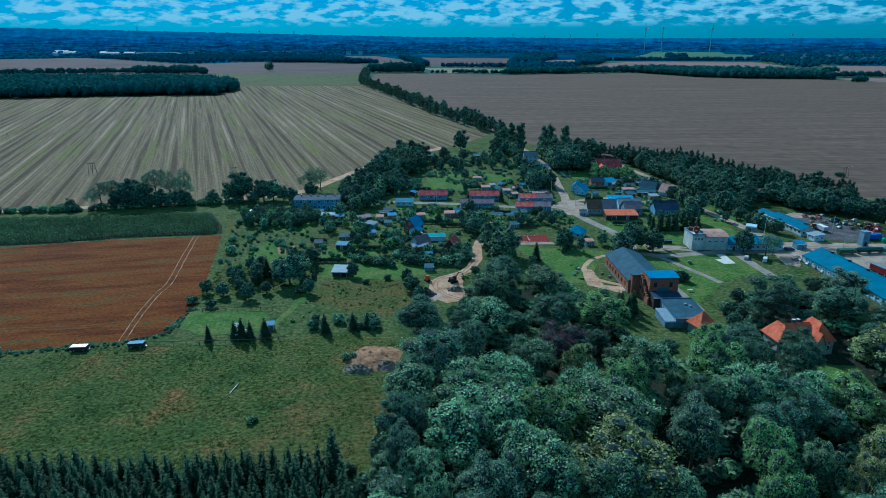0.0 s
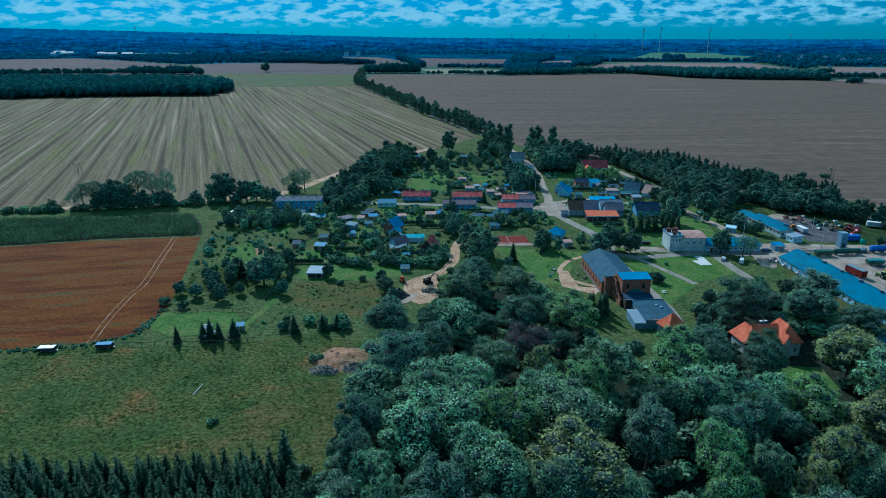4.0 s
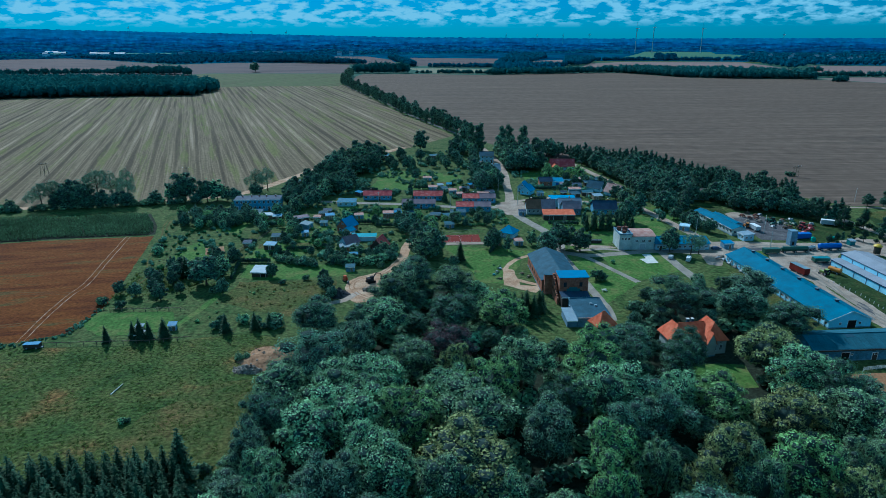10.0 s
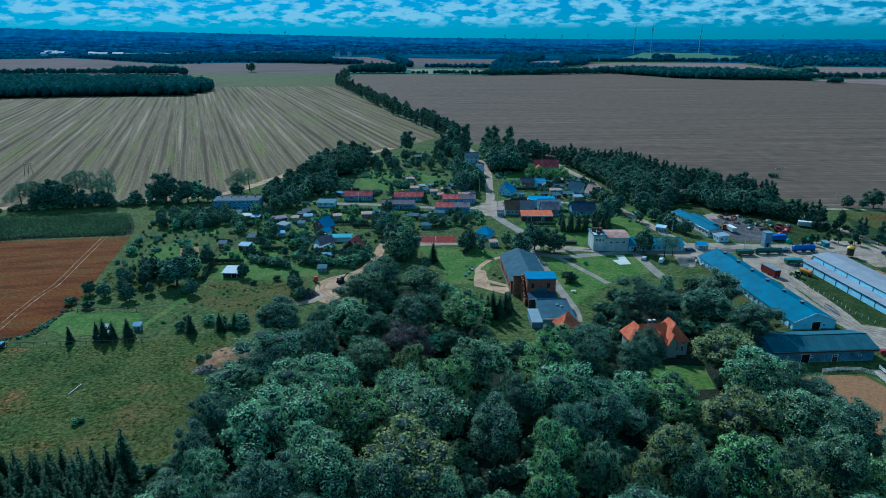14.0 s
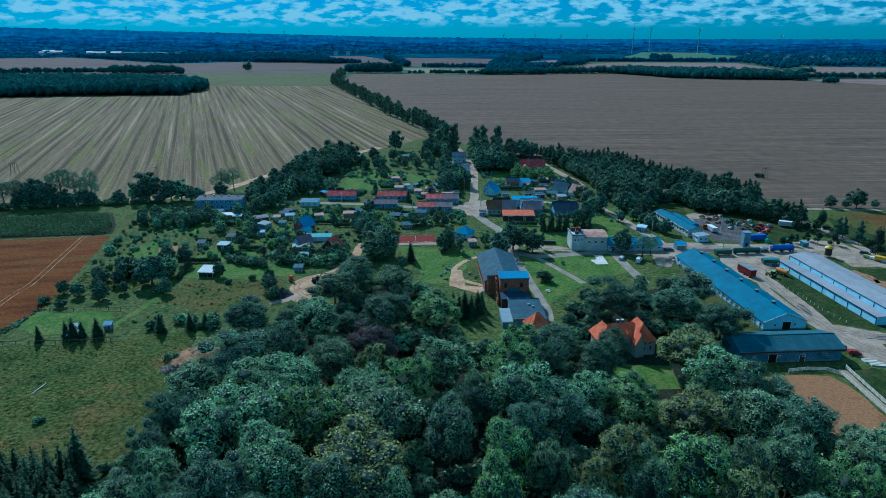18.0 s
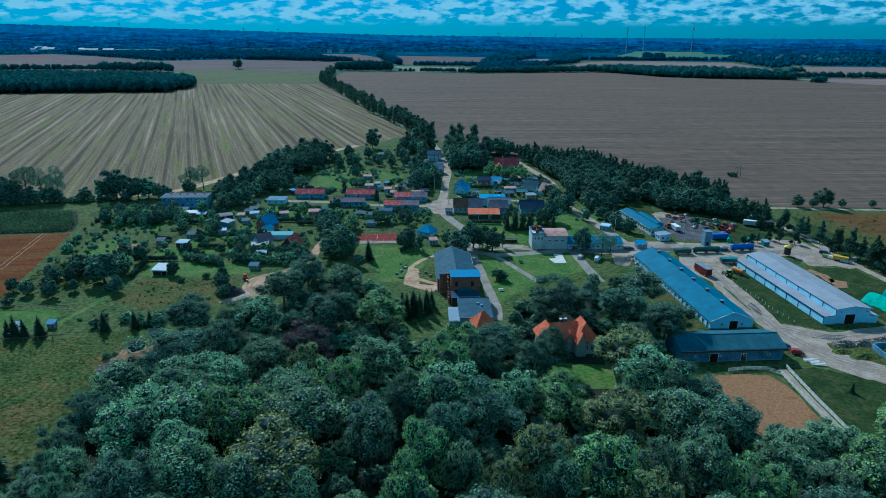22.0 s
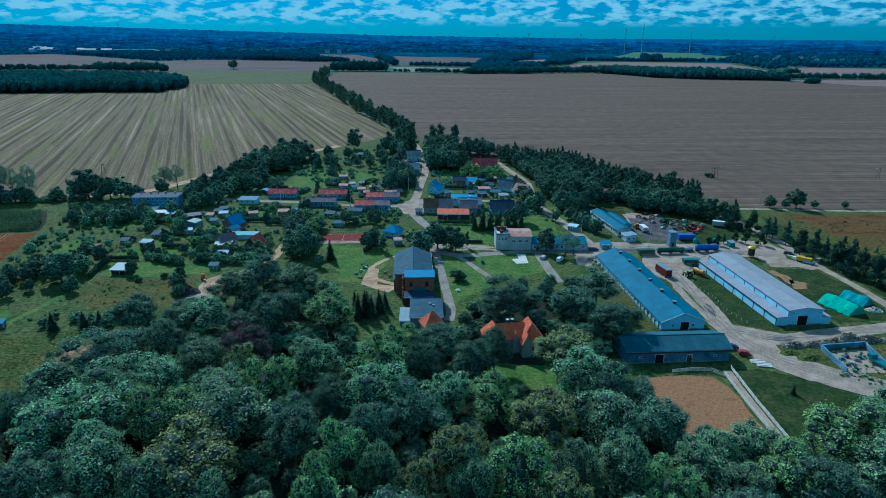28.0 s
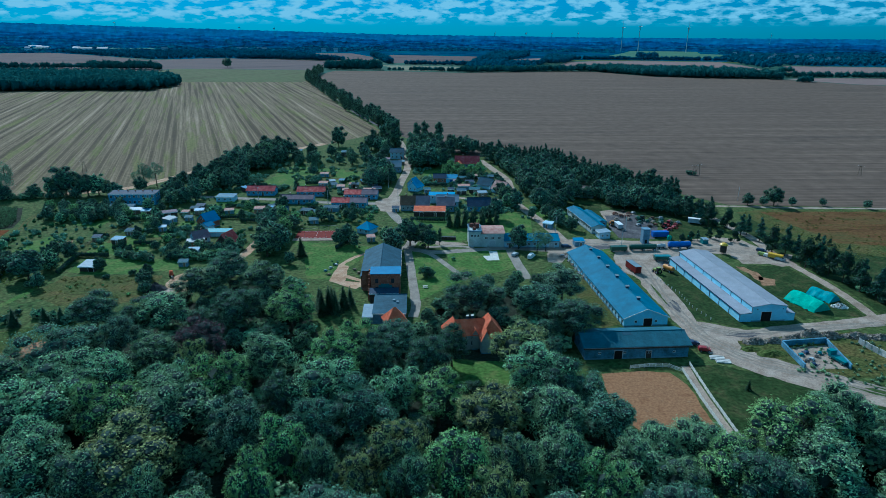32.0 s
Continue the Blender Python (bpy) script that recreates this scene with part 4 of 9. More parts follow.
def scatter(poly, gap, tries=6000, holes=(), seed=3, taken=(), clear=None):
    """Random spots in a polygon, at least gap apart."""
    rg = random.Random(seed)
    xs, ys = [p[0] for p in poly], [p[1] for p in poly]
    out, grid = list(taken), {}
    for p in out:
        grid.setdefault((int(p[0] // gap), int(p[1] // gap)), []).append(p)
    for _ in range(tries):
        x, y = rg.uniform(min(xs), max(xs)), rg.uniform(min(ys), max(ys))
        if not inside(x, y, poly) or any(inside(x, y, h) for h in holes):
            continue
        if clear is not None and not free(x, y, clear):
            continue
        i, j = int(x // gap), int(y // gap)
        if any(math.hypot(x - p[0], y - p[1]) < gap for a in (-1, 0, 1) for b in (-1, 0, 1) for p in grid.get((i + a, j + b), ())):
            continue
        grid.setdefault((i, j), []).append((x, y))
        out.append((x, y))
    return out[len(taken):]




def turbine(x, y, h, size=1.0, group="far wind turbines"):
    t = thing("wind_turbine", x, y, 0, "slender pale wind turbine standing on a far field", "wind turbine", group)
    part("tower", Geo().cyl(0, 0, 0, h, 2.6 * size, 12, 1.5 * size), M["paint_silver"], t)
    part("nacelle", Geo().box(-6, -2, h - 1.8, 4, 2, h + 2.2), M["paint_silver"], t)
    hub = part("hub", Geo().tube([(4, 0, h), (7, 0, h)], [1.8, 0.8], 8), M["paint_silver"], t)
    for k in range(3):
        a = radians(120 * k + 30)
        d = Vector((0, math.sin(a), math.cos(a)))
        part("blade", Geo().tube([Vector((5.5, 0, h)) + d * s for s in (1, 9 * size, 40 * size)], [0.9, 1.3, 0.25], 5), M["paint_silver"], hub)


for x, y, h in ((1120, 3640, 128), (1215, 3640, 134), (1470, 3600, 128)):
    turbine(x, y, h)
for a, h in ((-25.5, 150), (-16.2, 126), (-13.4, 121), (5.5, 98), (8.2, 97), (10.4, 96), (12.6, 98), (27.5, 94)):
    turbine(48 + 4790 * math.sin(radians(a)), 4790 * math.cos(radians(a)), h, 0.5, "wind turbines on the horizon")
# field green with distance haze mixed into the colour
M["hazy_field"] = mat("hazy far field", tones((0.035, 0.135, 0.125), 0.7, 1.3), 1.0, 5, 0.95, stretch=(0.01, 0.02, 1), fine=0.2, fine_scale=0.05)
for x, y, w, z in ((-1520, 3385, 330, 8), (-1980, 3370, 80, 9), (-2350, 3290, 140, 8)):
    g = Geo().slab([(x - w / 2, y, z), (x + w / 2, y, z), (x + w * 0.36, y + 45, z + 5.5), (x - w * 0.28, y + 45, z + 5)], 1.0)
    solo("hill_field", g, M["hazy_field"], "sliver of green field on a far wooded slope", "field", kind="structure")
for x, y, w, d in ((-2790, 3680, 150, 40), (-2650, 3560, 110, 36), (-2300, 3716, 40, 60), (-2120, 3620, 70, 40), (-1942, 3262, 24, 24), (-1960, 3420, 60, 30), (-1890, 3720, 60, 30), (-1743, 3339, 30, 30), (-1640, 3230, 64, 26), (-1560, 3240, 50, 26), (-1278, 3297, 30, 14), (-910, 3362, 60, 12), (-805, 3352, 50, 12), (-480, 3300, 24, 14), (-420, 3300, 20, 12)):
    b = thing("far_hall", x, y, 8, "white industrial hall far across the fields", "hall", "far white halls")
    part("wall", Geo().box(-w / 2, -d / 2, 0, w / 2, d / 2, 13), M["white_wall"], b)
    part("roof", Geo().slab([(-w / 2 - 1, -d / 2 - 1, 14), (w / 2 + 1, -d / 2 - 1, 14), (w / 2 + 1, 0, 21), (-w / 2 - 1, 0, 21)], 1).slab([(-w / 2 - 1, 0, 21), (w / 2 + 1, 0, 21), (w / 2 + 1, d / 2 + 1, 14), (-w / 2 - 1, d / 2 + 1, 14)], 1), M["pale_roof"], b)

# ---- buildings ----
WIN = {}


def window(parent, m, w, h, frame_material="trim"):
    """A framed window: pose m puts its sill's middle on the wall, looking along local -y."""
    if (w, h, frame_material) not in WIN:
        f = 0.09
        g = Geo().box(-w / 2, -0.06, 0, w / 2, 0.02, f).box(-w / 2, -0.06, h - f, w / 2, 0.02, h).box(-w / 2, -0.06, f, -w / 2 + f, 0.02, h - f).box(w / 2 - f, -0.06, f, w / 2, 0.02, h - f).box(-f / 3, -0.045, f, f / 3, 0.01, h - f)
        fm = g.mesh("window")
        fm.materials.append(M[frame_material])
        pm = Geo().box(-w / 2 + f, -0.03, f, w / 2 - f, 0.005, h - f).mesh("pane")
        pm.materials.append(M["glass"])
        WIN[(w, h, frame_material)] = fm, pm
    fm, pm = WIN[(w, h, frame_material)]
    part("pane", pm, None, part("window", fm, None, parent, at=m))


def door(parent, m, w, h, material="dark", label=""):
    d = part("door", Geo().box(-w / 2, -0.05, 0, w / 2, 0.02, h), M[material], parent, label, m)
    part("door_frame", Geo().box(-w / 2 - 0.1, -0.09, 0, -w / 2, 0.02, h + 0.1).box(w / 2, -0.09, 0, w / 2 + 0.1, 0.02, h + 0.1).box(-w / 2, -0.09, h, w / 2, 0.02, h + 0.1), M["trim"], d)


def on_side(side, u, z, L, W):
    """Pose on a wall: u runs along it from its middle."""
    return {"s": pose(u, -W / 2, z), "n": pose(u, W / 2, z, 0, 0, 180), "e": pose(L / 2, u, z, 0, 0, 90), "w": pose(-L / 2, u, z, 0, 0, -90)}[side]


def chimney(parent, x, y, z0, z1, s=0.5, material="brick"):
    c = part("chimney", Geo().box(x - s / 2, y - s / 2, z0, x + s / 2, y + s / 2, z1), M[material], parent)
    part("chimney_cap", Geo().box(x - s / 2 - 0.08, y - s / 2 - 0.08, z1, x + s / 2 + 0.08, y + s / 2 + 0.08, z1 + 0.12), M["concrete"], c)


def gable_roof(parent, L, W, H, rise, over, material, x=0, y=0, halves=None):
    k = rise / (W / 2)
    t = 0.16
    a, b, e = L / 2 + over, W / 2 + over, H - over * k + t
    top = H + rise + t
    part("roof_slope", Geo().slab([(x - a, y - b, e), (x + a, y - b, e), (x + a, y, top), (x - a, y, top)], t), M[material], parent)
    part("roof_slope", Geo().slab([(x - a, y, top), (x + a, y, top), (x + a, y + b, e), (x - a, y + b, e)], t), M[halves or material], parent)
    part("ridge_cap", Geo().tube([(x - a, y, top + 0.02), (x + a, y, top + 0.02)], [0.13, 0.13], 6), M[material], parent)
    part("gutter", Geo().tube([(x - a, y - b - 0.06, e - 0.16), (x + a, y - b - 0.06, e - 0.16)], [0.08, 0.08], 6), M["steel"], parent)


def gable_walls(parent, L, W, H, rise, material, x=0, y=0, z=0):
    g = Geo()
    p = []
    for s in (-L / 2, L / 2):
        p += [(x + s, y - W / 2, z), (x + s, y + W / 2, z), (x + s, y + W / 2, H), (x + s, y, H + rise), (x + s, y - W / 2, H)]
    g.add(p, [(0, 4, 3, 2, 1), (5, 6, 7, 8, 9), (0, 5, 9, 4), (1, 2, 7, 6), (4, 9, 8, 3), (3, 8, 7, 2), (0, 1, 6, 5)])
    part("wall", g, M[material], parent)
    part("plinth", Geo().box(x - L / 2 - 0.04, y - W / 2 - 0.04, z, x + L / 2 + 0.04, y + W / 2 + 0.04, z + 0.4), M["grey_wall"], parent)


def hip_roof(parent, L, W, H, rise, over, material, x=0, y=0, hip=None):
    t = 0.16
    a, b, k = L / 2 + over, W / 2 + over, rise / (W / 2)
    hip = W / 2 if hip is None else hip
    e, top, r = H - over * k + t, H + rise + t, max(0.05, L / 2 - hip)
    part("roof_slope", Geo().slab([(x - a, y - b, e), (x + a, y - b, e), (x + r, y, top), (x - r, y, top)], t), M[material], parent)
    part("roof_slope", Geo().slab([(x + a, y + b, e), (x - a, y + b, e), (x - r, y, top), (x + r, y, top)], t), M[material], parent)
    part("roof_slope", Geo().slab([(x - a, y + b, e), (x - a, y - b, e), (x - r, y, top)], t), M[material], parent)
    part("roof_slope", Geo().slab([(x + a, y - b, e), (x + a, y + b, e), (x + r, y, top)], t), M[material], parent)
    part("ridge_cap", Geo().tube([(x - r, y, top), (x + r, y, top)], [0.14, 0.14], 6), M[material], parent)


def building(name, x, y, rz, L, W, H, rise, wall, roof, label, category="house", over=0.4, form="gable", wins=(), doors=(), chimneys=(), group="", halves=None):
    b = thing(name, x, y, rz, label, category, group)
    a, k = radians(rz), max(1, round(L / W))
    BUILT.extend((x + math.cos(a) * L * ((i + 0.5) / k - 0.5), y + math.sin(a) * L * ((i + 0.5) / k - 0.5), W * 0.62) for i in range(k))
    if form == "gable":
        gable_walls(b, L, W, H, rise, wall)
        gable_roof(b, L, W, H, rise, over, roof, halves=halves)
    elif form == "hip":
        part("wall", Geo().box(-L / 2, -W / 2, 0, L / 2, W / 2, H), M[wall], b)
        part("plinth", Geo().box(-L / 2 - 0.04, -W / 2 - 0.04, 0, L / 2 + 0.04, W / 2 + 0.04, 0.4), M["grey_wall"], b)
        hip_roof(b, L, W, H, rise, over, roof)
    else:  # one slope, higher at the back by rise
        part("wall", Geo().add([(-L / 2, -W / 2, 0), (L / 2, -W / 2, 0), (L / 2, W / 2, 0), (-L / 2, W / 2, 0), (-L / 2, -W / 2, H), (L / 2, -W / 2, H), (L / 2, W / 2, H + rise), (-L / 2, W / 2, H + rise)],
                               [(0, 3, 2, 1), (4, 5, 6, 7), (0, 1, 5, 4), (1, 2, 6, 5), (2, 3, 7, 6), (3, 0, 4, 7)]), M[wall], b)
        k = rise / W
        part("roof", Geo().slab([(-L / 2 - over, -W / 2 - over, H + 0.14 - over * k), (L / 2 + over, -W / 2 - over, H + 0.14 - over * k), (L / 2 + over, W / 2 + over, H + rise + 0.14 + over * k), (-L / 2 - over, W / 2 + over, H + rise + 0.14 + over * k)], 0.14), M[roof], b)
        part("fascia", Geo().box(-L / 2 - over, -W / 2 - over - 0.04, H - 0.25 - over * k, L / 2 + over, -W / 2 - over - 0.003, H + 0.13 - over * k), M["trim"], b)
    for side, n, z, w, h in wins:
        run = L if side in "sn" else W
        for i in range(n):
            window(b, on_side(side, (i - (n - 1) / 2) * run / (n + 0.15), z, L, W), w, h)
    for side, u, w, h, material in doors:
        door(b, on_side(side, u, 0, L, W), w, h, material)
    for cx, cy in chimneys:
        chimney(b, cx, cy, H, H + rise + 0.9)
    return b


# long barn with the blue roof
barn = building("long_barn", 160.6, 213.6, 94.8, 64, 14.5, 3.0, 3.0, "blue_wall", "blue_roof", "long low barn with blue sheet roof, walls tinted as blue shade", "barn", 0.5,
                wins=[("n", 22, 1.0, 1.5, 0.9), ("s", 18, 1.2, 1.5, 0.8), ("w", 2, 1.2, 0.9, 0.9)], doors=[("w", -0.6, 2.8, 2.7, "dark")])
for i in range(6):
    v = part("roof_vent", Geo().box(-24.5 + i * 10 - 0.45, -0.45, 5.95, -24.5 + i * 10 + 0.45, 0.45, 6.75), M["dark_roof"], barn)
    part("vent_cap", Geo().box(-24.5 + i * 10 - 0.65, -0.65, 6.75, -24.5 + i * 10 + 0.65, 0.65, 6.87), M["steel"], v)
part("verge_board", Geo().add([(-32.53, -7.7, 2.75), (-32.53, 0, 5.95), (-32.53, 7.7, 2.75), (-32.53, 7.7, 3.05), (-32.53, 0, 6.2), (-32.53, -7.7, 3.05), (-32.45, -7.7, 2.75), (-32.45, 0, 5.95), (-32.45, 7.7, 2.75), (-32.45, 7.7, 3.05), (-32.45, 0, 6.2), (-32.45, -7.7, 3.05)],
                              [(0, 1, 4, 5), (1, 2, 3, 4), (0, 6, 7, 1), (1, 7, 8, 2), (5, 4, 10, 11), (4, 3, 9, 10), (6, 11, 10, 7), (7, 10, 9, 8)]), M["paint_white"], barn)
for i in range(21):
    part("buttress", Geo().box(-30 + i * 3 - 0.15, 7.25, 0, -30 + i * 3 + 0.15, 7.5, 2.7), M["white_wall"], barn)

# pale hall with raised nave
hall = thing("livestock_hall", 202.8, 212.6, 94.2, "pale blue-white hall with raised nave and grey roof", "hall")
HL = 54.5
gable_walls(hall, HL, 11.6, 5.3, 0.9, "blue_wall", 0, 0)
gable_roof(hall, HL, 11.6, 5.3, 0.9, 0.3, "grey_roof", 0, 0)
for s, w, h in ((1, 3.9, 2.8), (-1, 3.2, 2.6)):
    y0, y1 = (5.8, 5.8 + w) if s > 0 else (-5.8 - w, -5.8)
    part("aisle_wall", Geo().box(-HL / 2, y0, 0, HL / 2, y1, h), M["blue_wall"], hall)
    zi, zo = h + 0.55, h + 0.12
    part("aisle_roof", Geo().slab([(-HL / 2 - 0.2, y0, zi if s > 0 else zo), (HL / 2 + 0.2, y0, zi if s > 0 else zo), (HL / 2 + 0.2, y1 + (0.25 if s > 0 else 0), zo if s > 0 else zi), (-HL / 2 - 0.2, y1 + (0.25 if s > 0 else 0), zo if s > 0 else zi)], 0.12), M["grey_roof"], hall)
    part("eave_trim", Geo().box(-HL / 2 - 0.2, (y1 + 0.255) if s > 0 else (y0 - 0.1), h - 0.2, HL / 2 + 0.2, (y1 + 0.32) if s > 0 else y0 - 0.003, h + 0.13), M["paint_darkblue"], hall)
for i in range(9):
    u = -HL / 2 + 0.2 + i * (HL - 0.4) / 8
    part("pilaster", Geo().box(u - 0.14, 5.8, 3.4, u + 0.14, 5.9, 5.25), M["paint_darkblue"], hall)
    part("pilaster", Geo().box(u - 0.14, 9.7, 0, u + 0.14, 9.8, 2.65), M["paint_darkblue"], hall)
part("band", Geo().box(-HL / 2, 5.8, 5.0, HL / 2, 5.92, 5.2), M["paint_darkblue"], hall)
door(hall, on_side("w", 0.9, 0, HL, 11.6), 3.4, 3.4, "dark")
for u in (-4.6, 4.2):
    part("gable_lamp", Geo().box(-HL / 2 - 0.12, u - 0.15, 4.2, -HL / 2 - 0.003, u + 0.15, 4.5), M["dark"], hall)

# dark barn by the paddock
dark = building("stable", 153.6, 166.0, 3.4, 30.6, 11.0, 4.2, 1.7, "dirty_wall", "teal_roof", "low stained stable with a weathered teal roof", "stable", 0.7, wins=[("s", 4, 1.6, 0.9, 0.7)],
                doors=[("s", -5.5, 2.4, 2.7, "dark"), ("s", 3.5, 1.6, 2.4, "dark_wall")])
part("fascia", Geo().box(-16.0, -6.27, 3.5, 16.0, -6.22, 4.08), M["dark_wall"], dark)
part("roof_patch", Geo().slab([(-3.2, -1.6, 5.62), (-0.6, -1.6, 5.62), (-0.6, -0.4, 5.99), (-3.2, -0.4, 5.99)], 0.1), M["slate_roof"], dark)
for k in range(15):
    part("roof_seam", Geo().slab([(-14.6 + k * 2.1, -6.15, 4.20), (-14.52 + k * 2.1, -6.15, 4.20), (-14.52 + k * 2.1, -0.1, 6.07), (-14.6 + k * 2.1, -0.1, 6.07)], 0.06), M["teal_roof"], dark)

BUILT.extend([(202.6, 186 + 5.5 * i, 9.5) for i in range(11)] + [(75, y, 8) for y in (206, 214, 222, 230, 238)] + [(102, 167, 6), (112, 167, 7), (113, 265, 6), (121, 266, 7)])

# brick ruin: hall, tower, annex
ruin = thing("brick_granary", 75.6, 212, 2.5, "ruined red-brick granary with blue-grey metal roofs", "granary")
g = Geo()
gable_walls(ruin, 29, 14.2, 4.8, 2.9, "brick", 0, 0)
for o in list(ruin.children):
    o.matrix_basis = pose(-0.4, 15.4, 0, 0, 0, 90)
before = set(ruin.children)
gable_roof(ruin, 29, 14.2, 4.8, 2.9, 0.35, "slate_roof")
for o in set(ruin.children) - before:
    o.matrix_basis = pose(-0.4, 15.4, 0, 0, 0, 90)
for i in range(7):
    window(ruin, pose(-7.5, 4.5 + i * 3.7, 1.6, 0, 0, -90), 1.3, 1.6, "dark_wall")
# tower: south front in two leaves, ragged west wall
part("tower_wall", Geo().box(-3.2, -8.6, 0, 7.0, -8.0, 9.2).box(6.4, -8.0, 0, 7.0, -1.2, 9.2).box(-3.2, -1.8, 0, 6.4, -1.2, 9.2).box(-3.2, -8.0, 0, -2.6, -1.8, 9.0), M["brick"], ruin)
part("tower_roof", Geo().slab([(-3.5, -8.9, 9.5), (7.3, -8.9, 9.5), (7.3, -2.6, 9.9), (-3.5, -2.6, 9.9)], 0.2), M["bright_roof"], ruin, "blue sheet roof on the brick tower")
part("link_wall", Geo().box(-6.9, -1.2, 0, 5.5, 1.2, 7.6), M["brick"], ruin)
part("link_roof", Geo().slab([(-7.2, -1.9, 8.0), (5.8, -1.9, 8.0), (5.8, 1.3, 7.7), (-7.2, 1.3, 7.7)], 0.16), M["slate_roof"], ruin)
for k in range(9):
    h = 8.6 - 0.75 * k + RP.uniform(-0.5, 0.5)
    part("broken_wall", Geo().box(-4.3, -1.6 - k * 1.0 - 1.0, 0, -3.62, -1.6 - k * 1.0, max(2.0, h)), M["brick"], ruin, "ragged broken brick wall")
for k, (u, z) in enumerate(((-1.2, 5.9), (4.4, 5.9), (-1.2, 2.8), (4.4, 2.8))):
    window(ruin, pose(u, -8.6, z), 1.1, 1.7, "dark_wall")
part("sign_panel", Geo().box(-0.6, -8.68, 3.9, 4.2, -8.603, 5.2).box(0.3, -8.68, 5.2, 3.2, -8.603, 5.7), M["paint_teal"], ruin, "faded pale blue panel on the tower wall")
for z in (3.2, 6.2):
    for k in range(3):
        window(ruin, pose(-3.62 - 0.7, -3.4 - 2.2 * k, z - 0.9 * k if z > 4 else z - 0.5 * k, 0, 0, -90), 0.9, 1.3, "dark_wall")
annex = building("annex", 80.4, 190.4, 1.5, 10.5, 14.4, 3.6, 0.5, "grey_wall", "slate_roof", "low annex with grey felt roof beside the granary", "annex", 0.3, "mono", wins=[("w", 4, 1.2, 1.2, 1.2), ("e", 3, 1.2, 1.2, 1.2)])
for u, v in ((1.2, 2.0), (2.4, 0.6)):
    part("roof_vent", Geo().box(u - 0.4, v - 0.4, 3.7, u + 0.4, v + 0.4, 4.5), M["pale_roof"], annex)
building("lean_to", 73.4, 187.6, 1.5, 3.2, 9, 2.3, 0.5, "grey_wall", "pale_roof", "pale lean-to shed against the annex", "shed", 0.2, "mono")
building("dark_link", 77.6, 200.0, 2.5, 9.5, 3.6, 4.2, 0.4, "dark_wall", "dark_roof", "dark flat-roofed link between tower and annex", "annex", 0.3, "mono")
building("gatehouse", 82.6, 180.0, 20, 6.4, 5.4, 3.6, 3.4, "cream_wall", "orange_roof", "small house with a hipped orange tile roof", "house", 0.5, "hip", wins=[("s", 2, 1.0, 1.0, 1.3)])

# villa in the wood
villa = thing("villa", 106.5, 169.0, 8, "old villa with steep orange-tiled hipped roofs", "villa")
part("wall", Geo().box(-10, -3.8, 0, 4, 4.2, 5.2), M["cream_wall"], villa)
part("wing_wall", Geo().box(2.2, -6.2, 0, 10.4, 4.6, 5.2), M["cream_wall"], villa)
gable_roof(villa, 11, 8, 5.2, 3.3, 0.5, "orange_roof", -1.4, 0.2)
for L, W, rise, hip, m in ((9.6, 6.4, 3.6, 2.4, pose(-6.9, 0.2, 0.02, 0, 0, 90)), (10.8, 8.2, 4.4, 2.6, pose(6.3, -0.8, 0.02, 0, 0, 90))):
    before = set(villa.children)
    hip_roof(villa, L, W, 5.2, rise, 0.6, "orange_roof", 0, 0, hip)
    for o in set(villa.children) - before:
        o.matrix_basis = m
for W, H, rise, m in ((3.4, 4.6, 3.0, pose(3.8, -6.4, 0.01, 0, 0, 90)), (1.8, 5.6, 1.2, pose(0.4, -2.9, 0.01, 0, 0, 90))):
    before = set(villa.children)
    gable_walls(villa, 2.6, W, H, rise, "cream_wall")
    gable_roof(villa, 2.6, W, H, rise, 0.35, "orange_roof")
    for o in set(villa.children) - before:
        o.matrix_basis = m
for cx, cy in ((-1.6, 0.9), (0.2, 0.9)):
    chimney(villa, cx, cy, 6.6, 9.6, 0.9, "slate_roof")
for u in (-8.6, -3.0, -0.5):
    window(villa, pose(u, -3.8, 1.4), 1.1, 1.8)
    window(villa, pose(u, -3.8, 3.6), 1.0, 1.2)
for u in (4.2, 6.3, 8.4):
    window(villa, pose(u, -6.2, 1.3), 1.1, 1.8)
    window(villa, pose(u, -6.2, 3.6), 1.0, 1.2)
for v in (-4, -1, 2):
    window(villa, pose(10.4, v, 1.5, 0, 0, 90), 1.1, 1.8)
villa.scale = (0.82, 0.82, 0.97)

# workshop: tower, vaulted hall, low wing
shop = thing("workshop", 117, 266, 0.5, "grey workshop with concrete tower and faded red vaulted roof", "workshop")
part("tower", Geo().box(-7.2, -5.3, 0, -1.7, 4.5, 6.9), M["pale_wall"], shop)
part("parapet", Geo().box(-7.4, -5.5, 6.9, -1.5, -5.1, 7.5).box(-7.4, 4.3, 6.9, -1.5, 4.7, 7.5).box(-7.4, -5.1, 6.9, -7.0, 4.3, 7.5).box(-1.9, -5.1, 6.9, -1.5, 4.3, 7.5), M["grey_wall"], shop)
part("hall_wall", Geo().box(-1.7, -5.5, 0, 8.4, 6.0, 6.2), M["pale_wall"], shop)
n = 10
arc = [(-5.9 + 12.3 * i / n, 6.25 + 1.7 * math.sin(math.pi * (0.12 + 0.76 * i / n)) - 0.6) for i in range(n + 1)]
g = Geo()
for (y0, z0), (y1, z1) in zip(arc, arc[1:]):
    g.slab([(-1.9, y0, z0), (8.7, y0, z0), (8.7, y1, z1), (-1.9, y1, z1)], 0.15)
part("vaulted_roof", g, M["rusty_roof"], shop, "faded red sheet vault")
part("gable_fill", Geo().add([(8.35, y, z - 0.1) for y, z in arc] + [(8.35, 6.0, 6.0), (8.35, -5.5, 6.0)], [tuple(range(n + 3))]), M["dirty_wall"], shop)
